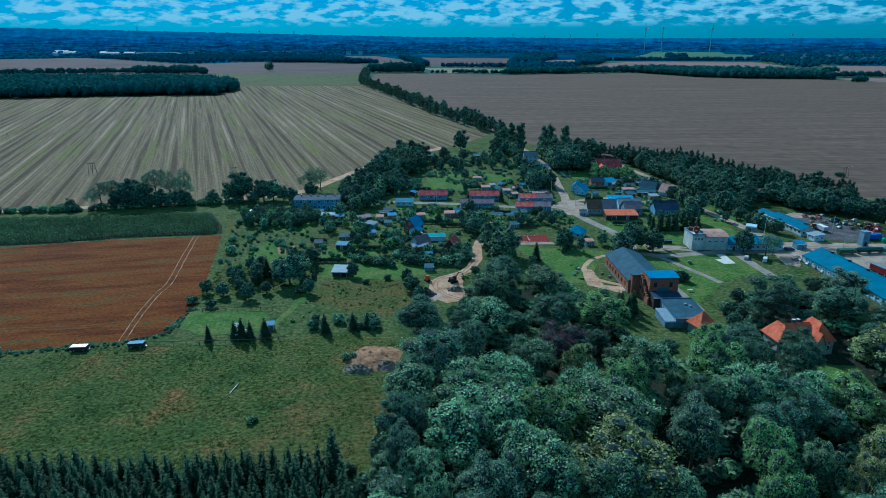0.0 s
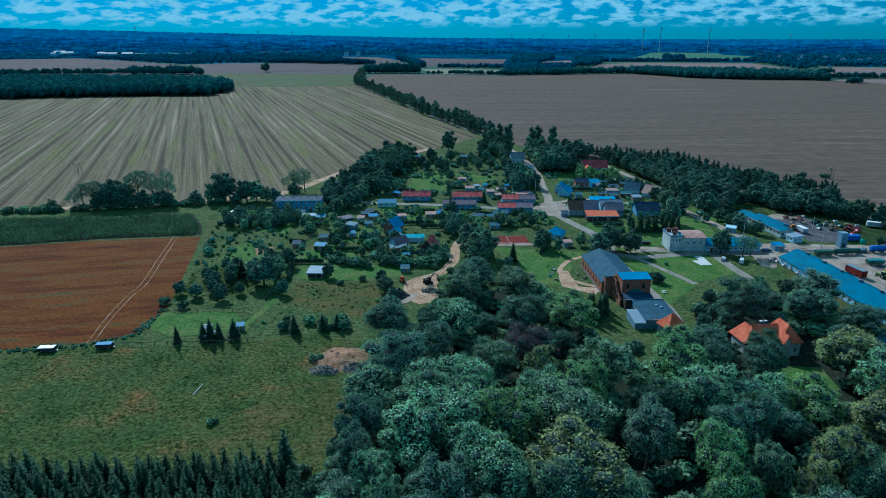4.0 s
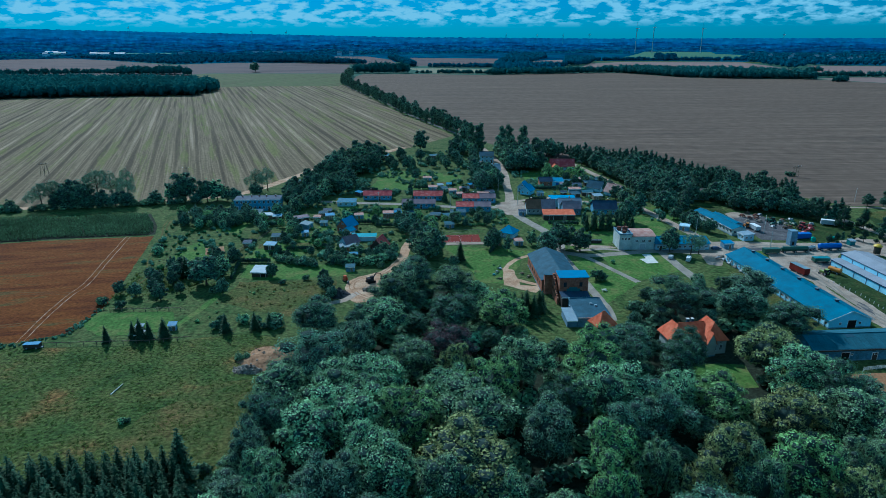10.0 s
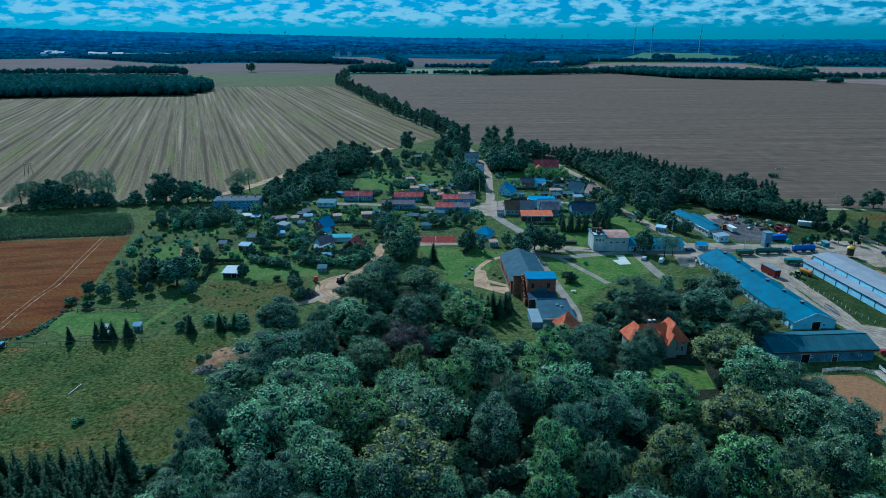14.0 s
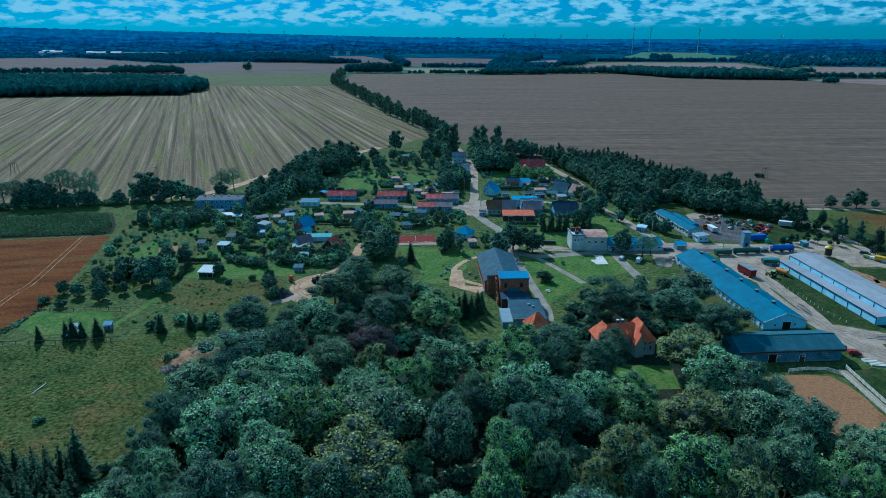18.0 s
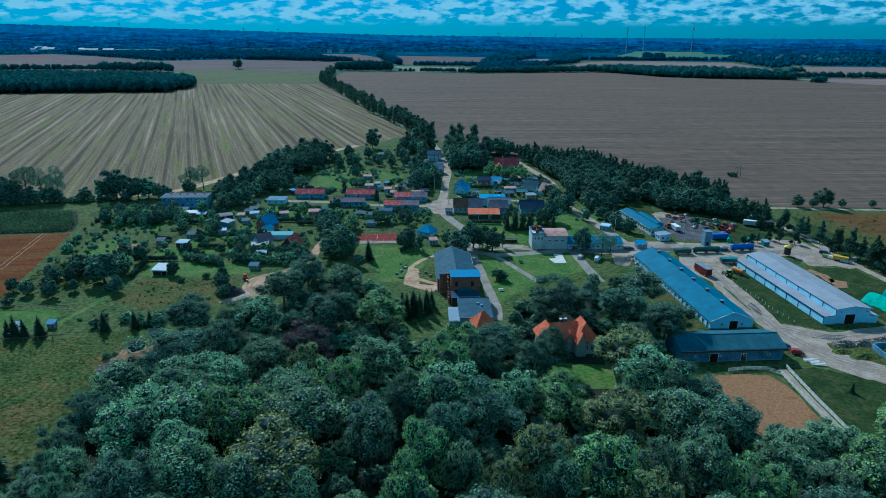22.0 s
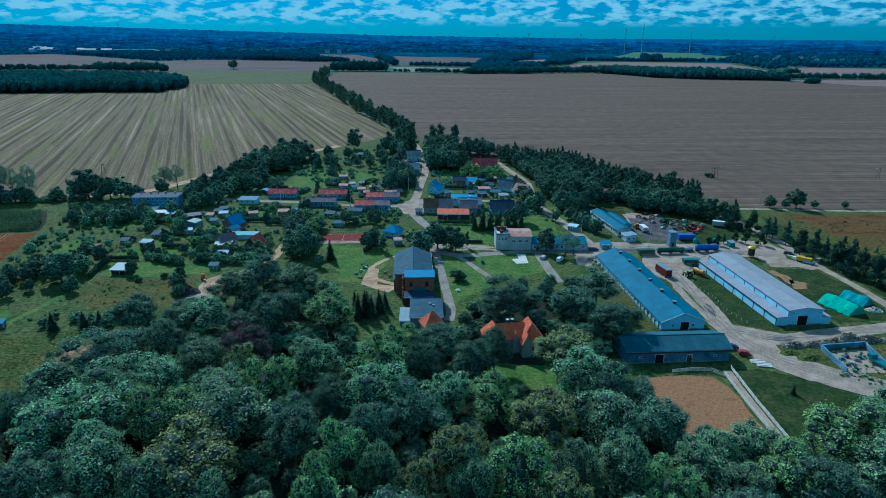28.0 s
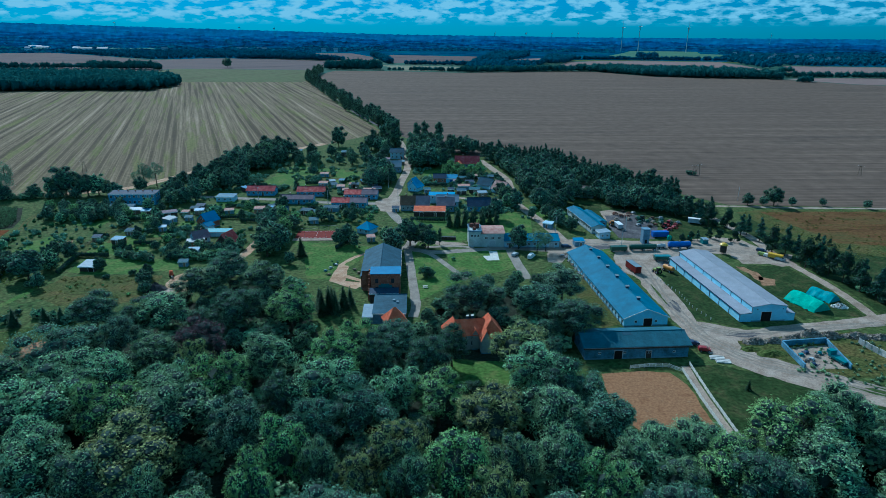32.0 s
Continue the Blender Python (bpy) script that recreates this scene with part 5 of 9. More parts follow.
t = part("rooftop_tank", Geo().cyl(-3.4, 0.5, 6.9, 9.0, 1.2, 14).cyl(-5.6, 1.8, 6.9, 8.6, 1.0, 12).cyl(-4.6, -2.6, 6.9, 8.2, 0.8, 12), M["rust_metal"], shop, "rusty tanks on the tower")
part("tank_pipe", Geo().tube([(-4.4, -1.5, 6.9), (-4.4, -1.5, 9.8)], [0.25, 0.25], 8).tube([(-2.6, 2.4, 6.9), (-2.6, 2.4, 10.0)], [0.2, 0.2], 8), M["rust_metal"], t)
for u in (-5.8, -4.4, -3.0):
    for z in (4.4,):
        window(shop, pose(u, -5.3, z), 0.9, 1.3)
for u in (0.5, 3.4, 6.2):
    window(shop, pose(u, -5.5, 3.6), 1.4, 0.9)
door(shop, pose(3.2, -5.5, 0), 2.6, 2.8, "paint_silver")
wing = building("workshop_wing", 137.6, 265, 0.5, 24, 11, 3.1, 1.5, "white_wall", "bright_roof", "low white workshop wing with bright blue roof", "workshop", 0.4, wins=[("s", 10, 1.2, 1.1, 1.0), ("e", 3, 1.2, 1.0, 1.0)], doors=[("s", 8.8, 2.4, 2.4, "paint_silver"), ("s", -9.6, 1.2, 2.1, "dark_wall")])
building("retaining_wall", 97, 270.5, -3, 15, 0.5, 1.6, 0.05, "dark_wall", "dark_wall", "low dark wall behind bare ground", "wall", 0.05, "mono")

# office with stepped blue roofs
off = building("office", 169.6, 297, -81.5, 34, 6.6, 3.4, 1.1, "pale_wall", "blue_roof", "long white office with stepped blue roofs", "office", 0.4, wins=[("s", 12, 1.2, 1.3, 1.3), ("e", 3, 1.2, 1.2, 1.3)])
building("office_porch", 172.8, 274.8, -81.5, 5, 5, 2.8, 0.4, "white_wall", "pale_roof", "small white porch building at the office's end", "porch", 0.3, "mono", wins=[("s", 2, 1.0, 1.0, 1.1), ("e", 2, 1.0, 1.0, 1.1)])
building("office_wing", 174.6, 300, -81.5, 20, 5.0, 2.8, 0.7, "grey_wall", "blue_roof", "grey office wing with a blue sheet roof", "office", 0.3, wins=[("e", 2, 1.2, 1.2, 1.2)])

# flats and row houses along the village road
building("apartment_block", -69.5, 332.5, 3, 24.5, 7.5, 6.2, 0.4, "azure_shade_wall", "dark_roof", "two-storey apartment block with flat roof, walls tinted as blue shade", "apartment block", 0.25, "mono", wins=[("s", 10, 1.2, 1.2, 1.4), ("s", 10, 4.2, 1.2, 1.4), ("e", 2, 1.2, 1.2, 1.4), ("e", 2, 4.2, 1.2, 1.4)],
         doors=[("s", -6.2, 1.3, 2.2, "dark_wall"), ("s", 6.2, 1.3, 2.2, "dark_wall")], chimneys=[(-9, 2), (-4, 2), (0, 2), (4, 2), (9, 2)])
building("garage_row", -77, 318.5, 3, 26, 5, 2.3, 0.3, "grey_wall", "slate_roof", "long low row of garages", "garage", 0.2, "mono", doors=[("s", u * 3.1, 2.3, 2.0, "dark_wall") for u in range(-4, 5)])
ROWS = [(-6, 354.5, 16, 7.6, 3.0, 2.0, "azure_shade_wall", "red_roof"), (23.6, 353, 16.5, 7.6, 3.0, 2.0, "azure_shade_wall", "red_roof"), (18.6, 335.5, 18, 7.2, 3.0, 1.5, "azure_shade_wall", "purple_roof")]
for x, y, L, W, H, rise, wall, roof in ROWS:
    building("row_house", x, y, -1, L, W, H, rise, wall, roof, "low white row house with a %s roof" % ("mauve" if "purple" in roof else "red tile"), "house", 0.4, wins=[("s", 6, 1.1, 1.2, 1.3), ("w", 2, 1.1, 1.0, 1.3), ("e", 2, 1.1, 1.0, 1.3)], doors=[("s", 1.4, 1.1, 2.1, "dark_wall")], chimneys=[(-4, 0.6), (4.5, 0.6)], group="village row houses")
for x0, y, H in ((43.4, 347, 3.0), (39.3, 328, 3.2)):
    for k, roof in enumerate(("red_roof", "purple_roof")):
        building("row_house", x0 + 4.6 + k * 9.3, y, -1, 9.25, 8.2, H, 1.8, "azure_shade_wall", roof, "half of a double house with a %s roof" % ("mauve" if k else "bright red"), "house", 0.3, wins=[("s", 3, 1.1, 1.2, 1.3), ("w" if k == 0 else "e", 2, 1.1, 1.0, 1.3)], doors=[("s", 0.1, 1.0, 2.1, "dark_wall")], chimneys=[(1.5, 0.5)], group="village row houses")
building("low_store", -22, 340, -2, 10, 6, 2.6, 0.5, "white_wall", "blue_roof", "low flat store with a blue roof", "store", 0.3, "mono", wins=[("s", 3, 1.0, 1.2, 0.9)])

# single houses
building("gabled_house", -14.7, 290, 62, 7.6, 6.6, 3.6, 3.4, "brick", "azure_roof", "brick-fronted gabled house with blue roof", "house", 0.5, wins=[("w", 2, 1.2, 1.0, 1.3), ("w", 1, 4.2, 1.0, 1.1), ("n", 3, 1.2, 1.0, 1.2)])
building("house_porch", -13.5, 284.6, 62, 4, 5, 2.6, 1.4, "white_wall", "bright_roof", "low house extension with a bright blue roof", "house", 0.4)
building("gabled_house", -10.4, 266.5, 40, 6.8, 6.0, 2.8, 2.4, "white_wall", "purple_roof", "small house with a weathered mauve roof", "house", 0.4, wins=[("w", 2, 1.1, 1.0, 1.2), ("s", 2, 1.1, 1.0, 1.2)], chimneys=[(1, 0.5)])
building("house_shed", -10.5, 261.6, 12, 7, 3, 2.2, 0.4, "brick", "pale_roof", "low shed with a red and pale roof", "shed", 0.3, "mono")
building("long_shed", -6, 276, 3, 13, 3.6, 2.2, 0.4, "white_wall", "teal_bright", "long shed with a blue roof", "shed", 0.3, "mono")
building("gabled_house", 3.6, 261.6, 74, 7.6, 6.2, 2.4, 3.7, "dark_wall", "red_roof", "steep gabled house with red and dark roof", "house", 0.5, wins=[("w", 2, 1.0, 0.9, 1.1)], halves="red_roof")
building("village_house", 65.5, 467, 0, 10, 9, 5.2, 2.4, "white_wall", "slate_roof", "two-storey white house with grey-blue roof", "house", 0.4, wins=[("s", 3, 1.2, 1.1, 1.3), ("s", 3, 3.6, 1.1, 1.1)], doors=[("s", 3.6, 1.0, 2.1, "dark_wall")])
building("village_house", 65, 420, 2, 12.5, 9, 4.0, 3.2, "grey_wall", "grey_roof", "grey house with a pale grey roof", "house", 0.4, wins=[("s", 4, 1.2, 1.1, 1.3), ("e", 2, 1.2, 1.0, 1.3)], chimneys=[(2, 0.6)])
building("village_house", 117.0, 437, -4, 16.5, 10, 3.0, 4.4, "white_wall", "red_roof", "large house with a deep red tiled roof", "house", 0.5, wins=[("s", 5, 1.0, 1.1, 1.3)], chimneys=[(-3, 0.6)])
building("house_porch", 111, 431, 86, 6, 5, 2.6, 2.2, "cream_wall", "orange_roof", "gabled porch with an orange roof", "porch", 0.4)
building("gabled_house", 81.5, 373, 70, 6.5, 5.4, 3.0, 2.8, "white_wall", "azure_roof", "steep blue-roofed white cottage", "house", 0.5, wins=[("w", 2, 1.0, 0.9, 1.1), ("w", 1, 3.6, 0.9, 1.0)])
building("gabled_house", 83, 365, 62, 7.4, 6.4, 2.8, 2.6, "blue_wall", "azure_roof", "blue cottage with a steep roof", "house", 0.5, wins=[("w", 2, 1.0, 0.9, 1.1)], halves="bright_roof")
building("village_house", 97.5, 388, -1, 8, 7, 3.2, 2.0, "brick", "dark_roof", "low brick house with a dark roof", "house", 0.3, wins=[("s", 2, 1.1, 1.0, 1.2)])
building("long_shed", 105, 387.6, -1, 7, 6.5, 3.0, 1.0, "blue_wall", "bright_roof", "blue-roofed shed beside a brick house", "shed", 0.3, "mono", doors=[("s", 0, 2.4, 2.2, "paint_blue")])
building("village_house", 80.4, 323.5, -1, 7.4, 9, 3.4, 3.6, "cream_wall", "brown_roof", "house with an ochre-brown tiled roof", "house", 0.4, wins=[("s", 3, 1.1, 1.0, 1.3), ("w", 2, 1.1, 1.0, 1.3)], chimneys=[(-1, 0.6)])
building("village_house", 88.0, 323.5, -1, 7.4, 9, 3.4, 3.6, "grey_wall", "purple_roof", "house half with a dark mauve roof", "house", 0.4, wins=[("s", 2, 1.1, 1.0, 1.3), ("e", 2, 1.1, 1.0, 1.3)], chimneys=[(1.5, 0.6)])
building("long_shed", 92, 311.5, -1, 16, 6.5, 2.8, 1.0, "dark_wall", "orange_roof", "long low outbuilding with an orange-red roof", "shed", 0.3, "mono", doors=[("s", -4, 2.2, 2.1, "dark_wall"), ("s", 3, 1.2, 2.0, "wood")])
building("village_house", 101.5, 331, -1, 12, 8, 3.2, 2.6, "white_wall", "grey_roof", "double house with a grey roof", "house", 0.4, wins=[("s", 4, 1.1, 1.0, 1.3)], chimneys=[(0, 0.5)])
building("village_house", 98.5, 337, -1, 14, 5, 4.6, 0.6, "white_wall", "azure_roof", "house with a flat blue roof", "house", 0.3, "mono", wins=[("s", 4, 3.0, 1.0, 1.1)])
building("village_house", 100.5, 321.5, -1, 9, 8, 3.6, 3.0, "grey_wall", "purple_roof", "grey house with a dark mauve roof", "house", 0.4, wins=[("s", 3, 1.1, 1.0, 1.3), ("e", 2, 1.1, 1.0, 1.3)], chimneys=[(0, 0.5)])
building("village_house", 118.2, 322, -1, 12, 9, 3.4, 3.2, "azure_shade_wall", "dark_roof", "house with a dark blue roof", "house", 0.5, wins=[("s", 4, 1.1, 1.1, 1.3), ("e", 2, 1.1, 1.0, 1.3)], chimneys=[(2, 0.6)])
building("gabled_house", 134, 360, -48, 9, 8, 2.8, 4.0, "white_wall", "rusty_roof", "gabled house with a faded pink roof", "house", 0.5, wins=[("w", 2, 1.1, 1.0, 1.2), ("e", 2, 1.1, 1.0, 1.2)])
building("gabled_house", 126, 372, -40, 9, 7, 2.8, 3.4, "white_wall", "slate_roof", "gabled house with a grey-blue roof", "house", 0.5, wins=[("w", 2, 1.1, 1.0, 1.2)])
building("gabled_house", 63.0, 281.0, -30, 7, 6.4, 2.8, 2.6, "white_wall", "azure_roof", "cottage with a bright blue hipped roof", "house", 0.5, "hip", wins=[("s", 2, 1.0, 1.0, 1.2), ("w", 2, 1.0, 1.0, 1.2)])
building("forest_house", 182, 352, -20, 10, 8, 3.0, 3.0, "cream_wall", "rusty_roof", "house with a faded roof among trees", "house", 0.4)
shed = building("garden_shed", -41.0, 232, -4, 6.0, 5.6, 2.1, 0.6, "dark_wall", "pale_roof", "dark garden shed with a pale sheet roof", "shed", 0.5, "mono", doors=[("s", 1.5, 2.0, 1.8, "dark")])

# small sheds and outbuildings, each with its own roof
SHEDS = []
SHEDS += [(-36, 296, 6, 5, 2.4, "pale_roof", 70), (-46, 277, 5, 3.5, 2.2, "slate_roof", 0), (-45.5, 264, 5.5, 4, 2.3, "bright_roof", -8), (-6, 236, 4, 2.5, 2, "teal_roof", 3), (-7, 250, 5, 3, 2.2, "bright_roof", 5), (-64, 176.5, 3, 2.4, 1.9, "pale_roof", 4), (-56.5, 183, 2.6, 2, 1.8, "bright_roof", 8), (-66.5, 181.5, 2.6, 2, 1.8, "pale_roof", 4), (-57, 268, 4, 3, 2, "dark_roof", 5), (-34, 283, 3.6, 2.6, 2, "bright_roof", 10)]  # west gardens
SHEDS += [(-60.5, 313, 8, 4, 2.3, "pale_roof", 4), (-54, 311, 5, 3.5, 2.2, "bright_roof", 4), (-97, 318, 5, 3.5, 2.3, "dark_roof", 3), (-30, 322, 5, 3.5, 2.2, "dark_roof", 4), (-27, 312, 5, 3.5, 2.3, "bright_roof", 12), (-33, 309, 4, 3, 2.2, "rusty_roof", 0), (-18, 362, 4, 3.5, 2.3, "bright_roof", 60), (-60, 386, 10, 7, 3.4, "teal_roof", 4), (-12, 478, 8, 6, 3.4, "blue_roof", 0), (-41, 308, 8, 4, 2.3, "purple_roof", 30), (-31.5, 318, 5, 2.4, 1.9, "slate_roof", 0), (-12, 313, 5, 3, 2.1, "rusty_roof", 12), (-28, 300, 4, 2.6, 2, "teal_roof", 0)]  # west lane
SHEDS += [(3, 316, 6, 4, 2.3, "rusty_roof", 5), (8, 317, 4, 3.5, 2.2, "bright_roof", 20), (15, 317, 6, 3.5, 2.2, "slate_roof", -4), (35, 311, 6.5, 4, 2.3, "teal_roof", 20), (28, 313, 6, 3.5, 2.2, "slate_roof", -10), (40, 318.5, 9, 3.5, 2.2, "slate_roof", -2), (35, 296, 5, 3.5, 2.2, "teal_roof", 10), (23, 285, 4, 3, 2.1, "pale_roof", 10), (7.7, 322, 3.6, 2.6, 2, "slate_roof", 25)]  # middle gardens
SHEDS += [(26, 375, 6, 4, 2.4, "rusty_roof", 0), (33, 372, 4, 3.5, 2.3, "slate_roof", 20), (38, 366, 5, 4, 2.4, "rusty_roof", 5), (42, 358, 4, 3, 2.2, "rusty_roof", 10), (46, 372, 5, 3.5, 2.3, "slate_roof", 0), (26, 476, 8, 6, 3.4, "teal_roof", 2), (22, 402, 6, 3, 2.2, "rusty_roof", 0), (30.5, 381, 4, 3, 2.2, "pale_roof", 15), (36, 384, 3.5, 2.6, 2, "bright_roof", -10), (44.5, 372, 5, 3.5, 2.3, "rusty_roof", 0), (50, 382, 4, 3, 2.1, "bright_roof", 20)]  # north gardens
SHEDS += [(56, 357, 8, 4, 2.4, "rusty_roof", -2), (60, 362, 6, 4, 2.3, "purple_roof", 10), (62, 440, 5, 4, 2.3, "slate_roof", 0), (70, 444, 5, 4, 2.3, "pale_roof", 4), (58, 428, 4, 4, 2.3, "bright_roof", 0), (94, 450, 7, 5, 2.8, "slate_roof", 4), (74, 318, 4, 3, 2.2, "dark_roof", 0), (66, 268, 4, 3.5, 2.3, "rusty_roof", 10), (56, 268, 4, 3, 2.1, "dark_roof", 5), (56, 378, 7, 3.4, 2.3, "rusty_roof", 3), (90, 360, 4, 3, 2.2, "teal_roof", 10), (59, 453, 5, 4, 2.3, "purple_roof", 0)]  # crossroads
SHEDS += [(112, 368, 8, 4, 2.4, "rusty_roof", 3), (118, 360, 7, 4, 2.4, "teal_roof", -4), (110, 357, 6, 4, 2.3, "slate_roof", 6), (122, 352, 6, 4, 2.3, "pale_roof", 10), (116, 380, 6, 4, 2.3, "dark_roof", 0), (150, 290, 5, 3.5, 2.3, "white_wall", -30), (159, 263, 5, 4, 2.4, "bright_roof", 5), (104, 361, 4, 2.6, 2, "dark_roof", 0), (108, 382, 5, 3, 2.2, "purple_roof", 0), (124, 387, 5, 3, 2.3, "slate_roof", 8), (129, 381, 4, 3, 2.1, "bright_roof", -35), (130, 395, 5, 4, 2.3, "slate_roof", 0), (136, 378, 4, 3, 2.2, "pale_roof", -20), (120, 398, 4, 3, 2.1, "rusty_roof", 5), (112, 392, 6, 3, 2.2, "teal_roof", 0)]  # east gardens
for x, y, L, W, H, roof, rz in SHEDS:
    tone = {"pale_roof": "pale sheet", "bright_roof": "bright blue", "dark_roof": "dark", "rusty_roof": "faded red", "slate_roof": "grey felt", "teal_roof": "teal", "purple_roof": "mauve", "blue_roof": "blue", "white_wall": "white"}[roof]
    building("garden_shed", x, y, rz, L * 0.88, W * 0.88, H, 0.4, RP.choice(["dark_wall", "grey_wall", "wood", "grey_wall"]), roof, "small garden shed with a %s roof" % tone, "shed", 0.25, "mono", doors=[("s", RP.uniform(-0.6, 0.6), 1.0, 1.8, "wood")], group="village sheds")

# ---- trees ----
RT = np.random.RandomState(7)


def leaf_cloud(lobes, n, size, low=-0.75, droop=0.0):
    """Many small bent leaf clumps over the lobes (centre, radii), as vertex and face arrays."""
    cs, rs = np.array([l[0] for l in lobes], float), np.array([l[1] for l in lobes], float)
    w = (rs ** 2).sum(1)
    pick = RT.choice(len(lobes), n * 3, p=w / w.sum())
    d = RT.normal(size=(n * 3, 3))
    d /= np.linalg.norm(d, axis=1, keepdims=True)
    p = cs[pick] + d * rs[pick] * (RT.uniform(0.76, 1.08, (n * 3, 1)) + (RT.uniform(0, 1, (n * 3, 1)) < 0.2) * RT.uniform(0.03, 0.34, (n * 3, 1)))
    wob = np.sin(p[:, 0] * 2.3 + p[:, 2] * 1.7) + np.sin(p[:, 1] * 2.1 - p[:, 2] * 1.3) + np.sin((p[:, 0] - p[:, 1]) * 1.4 + 2.0)
    keep = (d[:, 2] > low) & ((wob > -1.1) | (RT.uniform(0, 1, n * 3) < 0.35))
    for c, r in zip(cs, rs):
        keep &= (((p - c) / r) ** 2).sum(1) > 0.55
    p, d = p[keep][:n], d[keep][:n]
    m = len(p)
    nrm = d * 0.95 + RT.normal(size=(m, 3)) * 0.42 + np.array([0, 0, 0.25 - droop])
    nrm /= np.linalg.norm(nrm, axis=1, keepdims=True)
    a = np.cross(nrm, RT.normal(size=(m, 3)))
    a /= np.linalg.norm(a, axis=1, keepdims=True)
    b = np.cross(nrm, a)
    s = RT.uniform(size[0], size[1], (m, 1))
    q = RT.uniform(0.55, 1.0, (m, 1))
    bend = nrm * s * 0.28
    v = np.stack([p - a * s - bend, p - b * s * q + bend * 0.4, p + a * s - bend, p + b * s * q + bend * 0.4], 1).reshape(-1, 3)
    k = np.arange(m)[:, None] * 4
    return v, np.concatenate([k + np.array([[0, 1, 2]]), k + np.array([[0, 2, 3]])])


ICO = bmesh.new()
bmesh.ops.create_icosphere(ICO, subdivisions=1, radius=1.0)
ICO_V = np.array([v.co[:] for v in ICO.verts])
ICO_F = np.array([[v.index for v in f.verts] for f in ICO.faces])
ICO.free()


def crown_mesh(name, lobes, n, size, material, core=0.8, low=-0.75, droop=0.0, heart=None):
    v, f = leaf_cloud(lobes, n, size, low, droop)
    vs, fs, k, leaves = [v], [f], len(v), len(f)
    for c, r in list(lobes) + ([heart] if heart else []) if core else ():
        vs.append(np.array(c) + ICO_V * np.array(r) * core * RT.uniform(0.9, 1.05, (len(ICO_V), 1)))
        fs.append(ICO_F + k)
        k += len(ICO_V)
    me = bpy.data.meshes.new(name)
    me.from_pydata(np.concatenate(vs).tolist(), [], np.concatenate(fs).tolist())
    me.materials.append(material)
    # core lumps get the dark shade colour, leaves keep their own
    me.materials.append(M["crown_shade"])
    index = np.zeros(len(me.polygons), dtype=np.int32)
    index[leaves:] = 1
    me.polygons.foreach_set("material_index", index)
    me.update()
    return me


def trunk_mesh(name, h, r, limbs, spread):
    g = Geo()
    bend = [RT.uniform(-0.25, 0.25) for _ in range(4)]
    line = [(bend[0] * t * t, bend[1] * t, h * t) for t in (0, 0.08, 0.35, 0.7, 1.0)]
    g.tube(line, [r * 1.5, r * 1.05, r * 0.85, r * 0.6, r * 0.3], 7)
    for i in range(limbs):
        a = i * 2.4 + RT.uniform(0, 0.8)
        z = h * RT.uniform(0.5, 0.92)
        o = Vector((math.cos(a), math.sin(a), 0))
        g.tube([Vector((bend[0] * 0.4, bend[1] * 0.6, z)), Vector((0, 0, z + spread * 0.25)) + o * spread * 0.5, Vector((0, 0, z + spread * 0.7)) + o * spread], [r * 0.45, r * 0.28, r * 0.08], 5)
    me = g.mesh(name)
    me.materials.append(M["bark"])
    return me


def round_lobes(h, r, count, top=0.62, flat=1.0, base=0.34):
    """A main dome, big limbs round it, and small clumps over each limb."""
    lobes = [((0, 0, h * top), (r * 0.6, r * 0.6, h * 0.27 * flat))]
    limbs = max(4, round(count / 3))
    lean = RT.uniform(-0.15, 0.15, 2) * r
    for i in range(limbs):
        a = i * math.tau / limbs + RT.uniform(-0.45, 0.45)
        u = RT.uniform(0.0, 1.0)
        ring, z = r * RT.uniform(0.55, 0.85) * (1.1 - 0.45 * u), h * (base + (0.76 - base) * u)
        big = r * RT.uniform(0.36, 0.54)
        c = np.array([math.cos(a) * ring + lean[0], math.sin(a) * ring + lean[1], z])
        lobes.append((tuple(c), (big, big, big * RT.uniform(0.8, 1.05))))
        for j in range(3):
            d = RT.normal(size=3) + np.array([math.cos(a) * 0.9, math.sin(a) * 0.9, 0.7])
            d /= np.linalg.norm(d)
            k = big * RT.uniform(0.34, 0.56)
            lobes.append((tuple(c + d * big * 0.85), (k, k, k * RT.uniform(0.75, 1.0))))
    for j in range(3):
        d = RT.normal(size=3) * np.array([0.7, 0.7, 0.2]) + np.array([0, 0, 1.0])
        d /= np.linalg.norm(d)
        k = r * RT.uniform(0.2, 0.34)
        lobes.append((tuple(np.array([0, 0, h * top]) + d * np.array([r * 0.5, r * 0.5, h * 0.24])), (k, k, k * 0.85)))
    return lobes


def puff_lobes(h, r, count, top=0.58):
    """Uneven puffs of leaves standing off a full, tall crown; the crown's inner mass comes second."""
    lobes = []
    bulge = RT.uniform(0, math.tau, 3)
    for i in range(count):
        z = 1 - 1.7 * (i + RT.uniform(0.1, 0.9)) / count
        a = i * 2.39996 + RT.uniform(-0.45, 0.45)
        q = math.sqrt(max(0.0, 1 - z * z))
        out = 0.86 + 0.16 * math.sin(2 * a + bulge[0] + z) + 0.12 * math.sin(3 * a + bulge[1] - 2 * z) + RT.uniform(-0.14, 0.14)
        k = r * RT.uniform(0.17, 0.36)
        lobes.append(((math.cos(a) * q * r * 0.82 * out, math.sin(a) * q * r * 0.82 * out, h * (top + 0.36 * z * out)), (k, k, k * RT.uniform(0.65, 1.0))))
    return lobes, ((0, 0, h * (top - 0.02)), (r * 0.74, r * 0.74, h * 0.34))


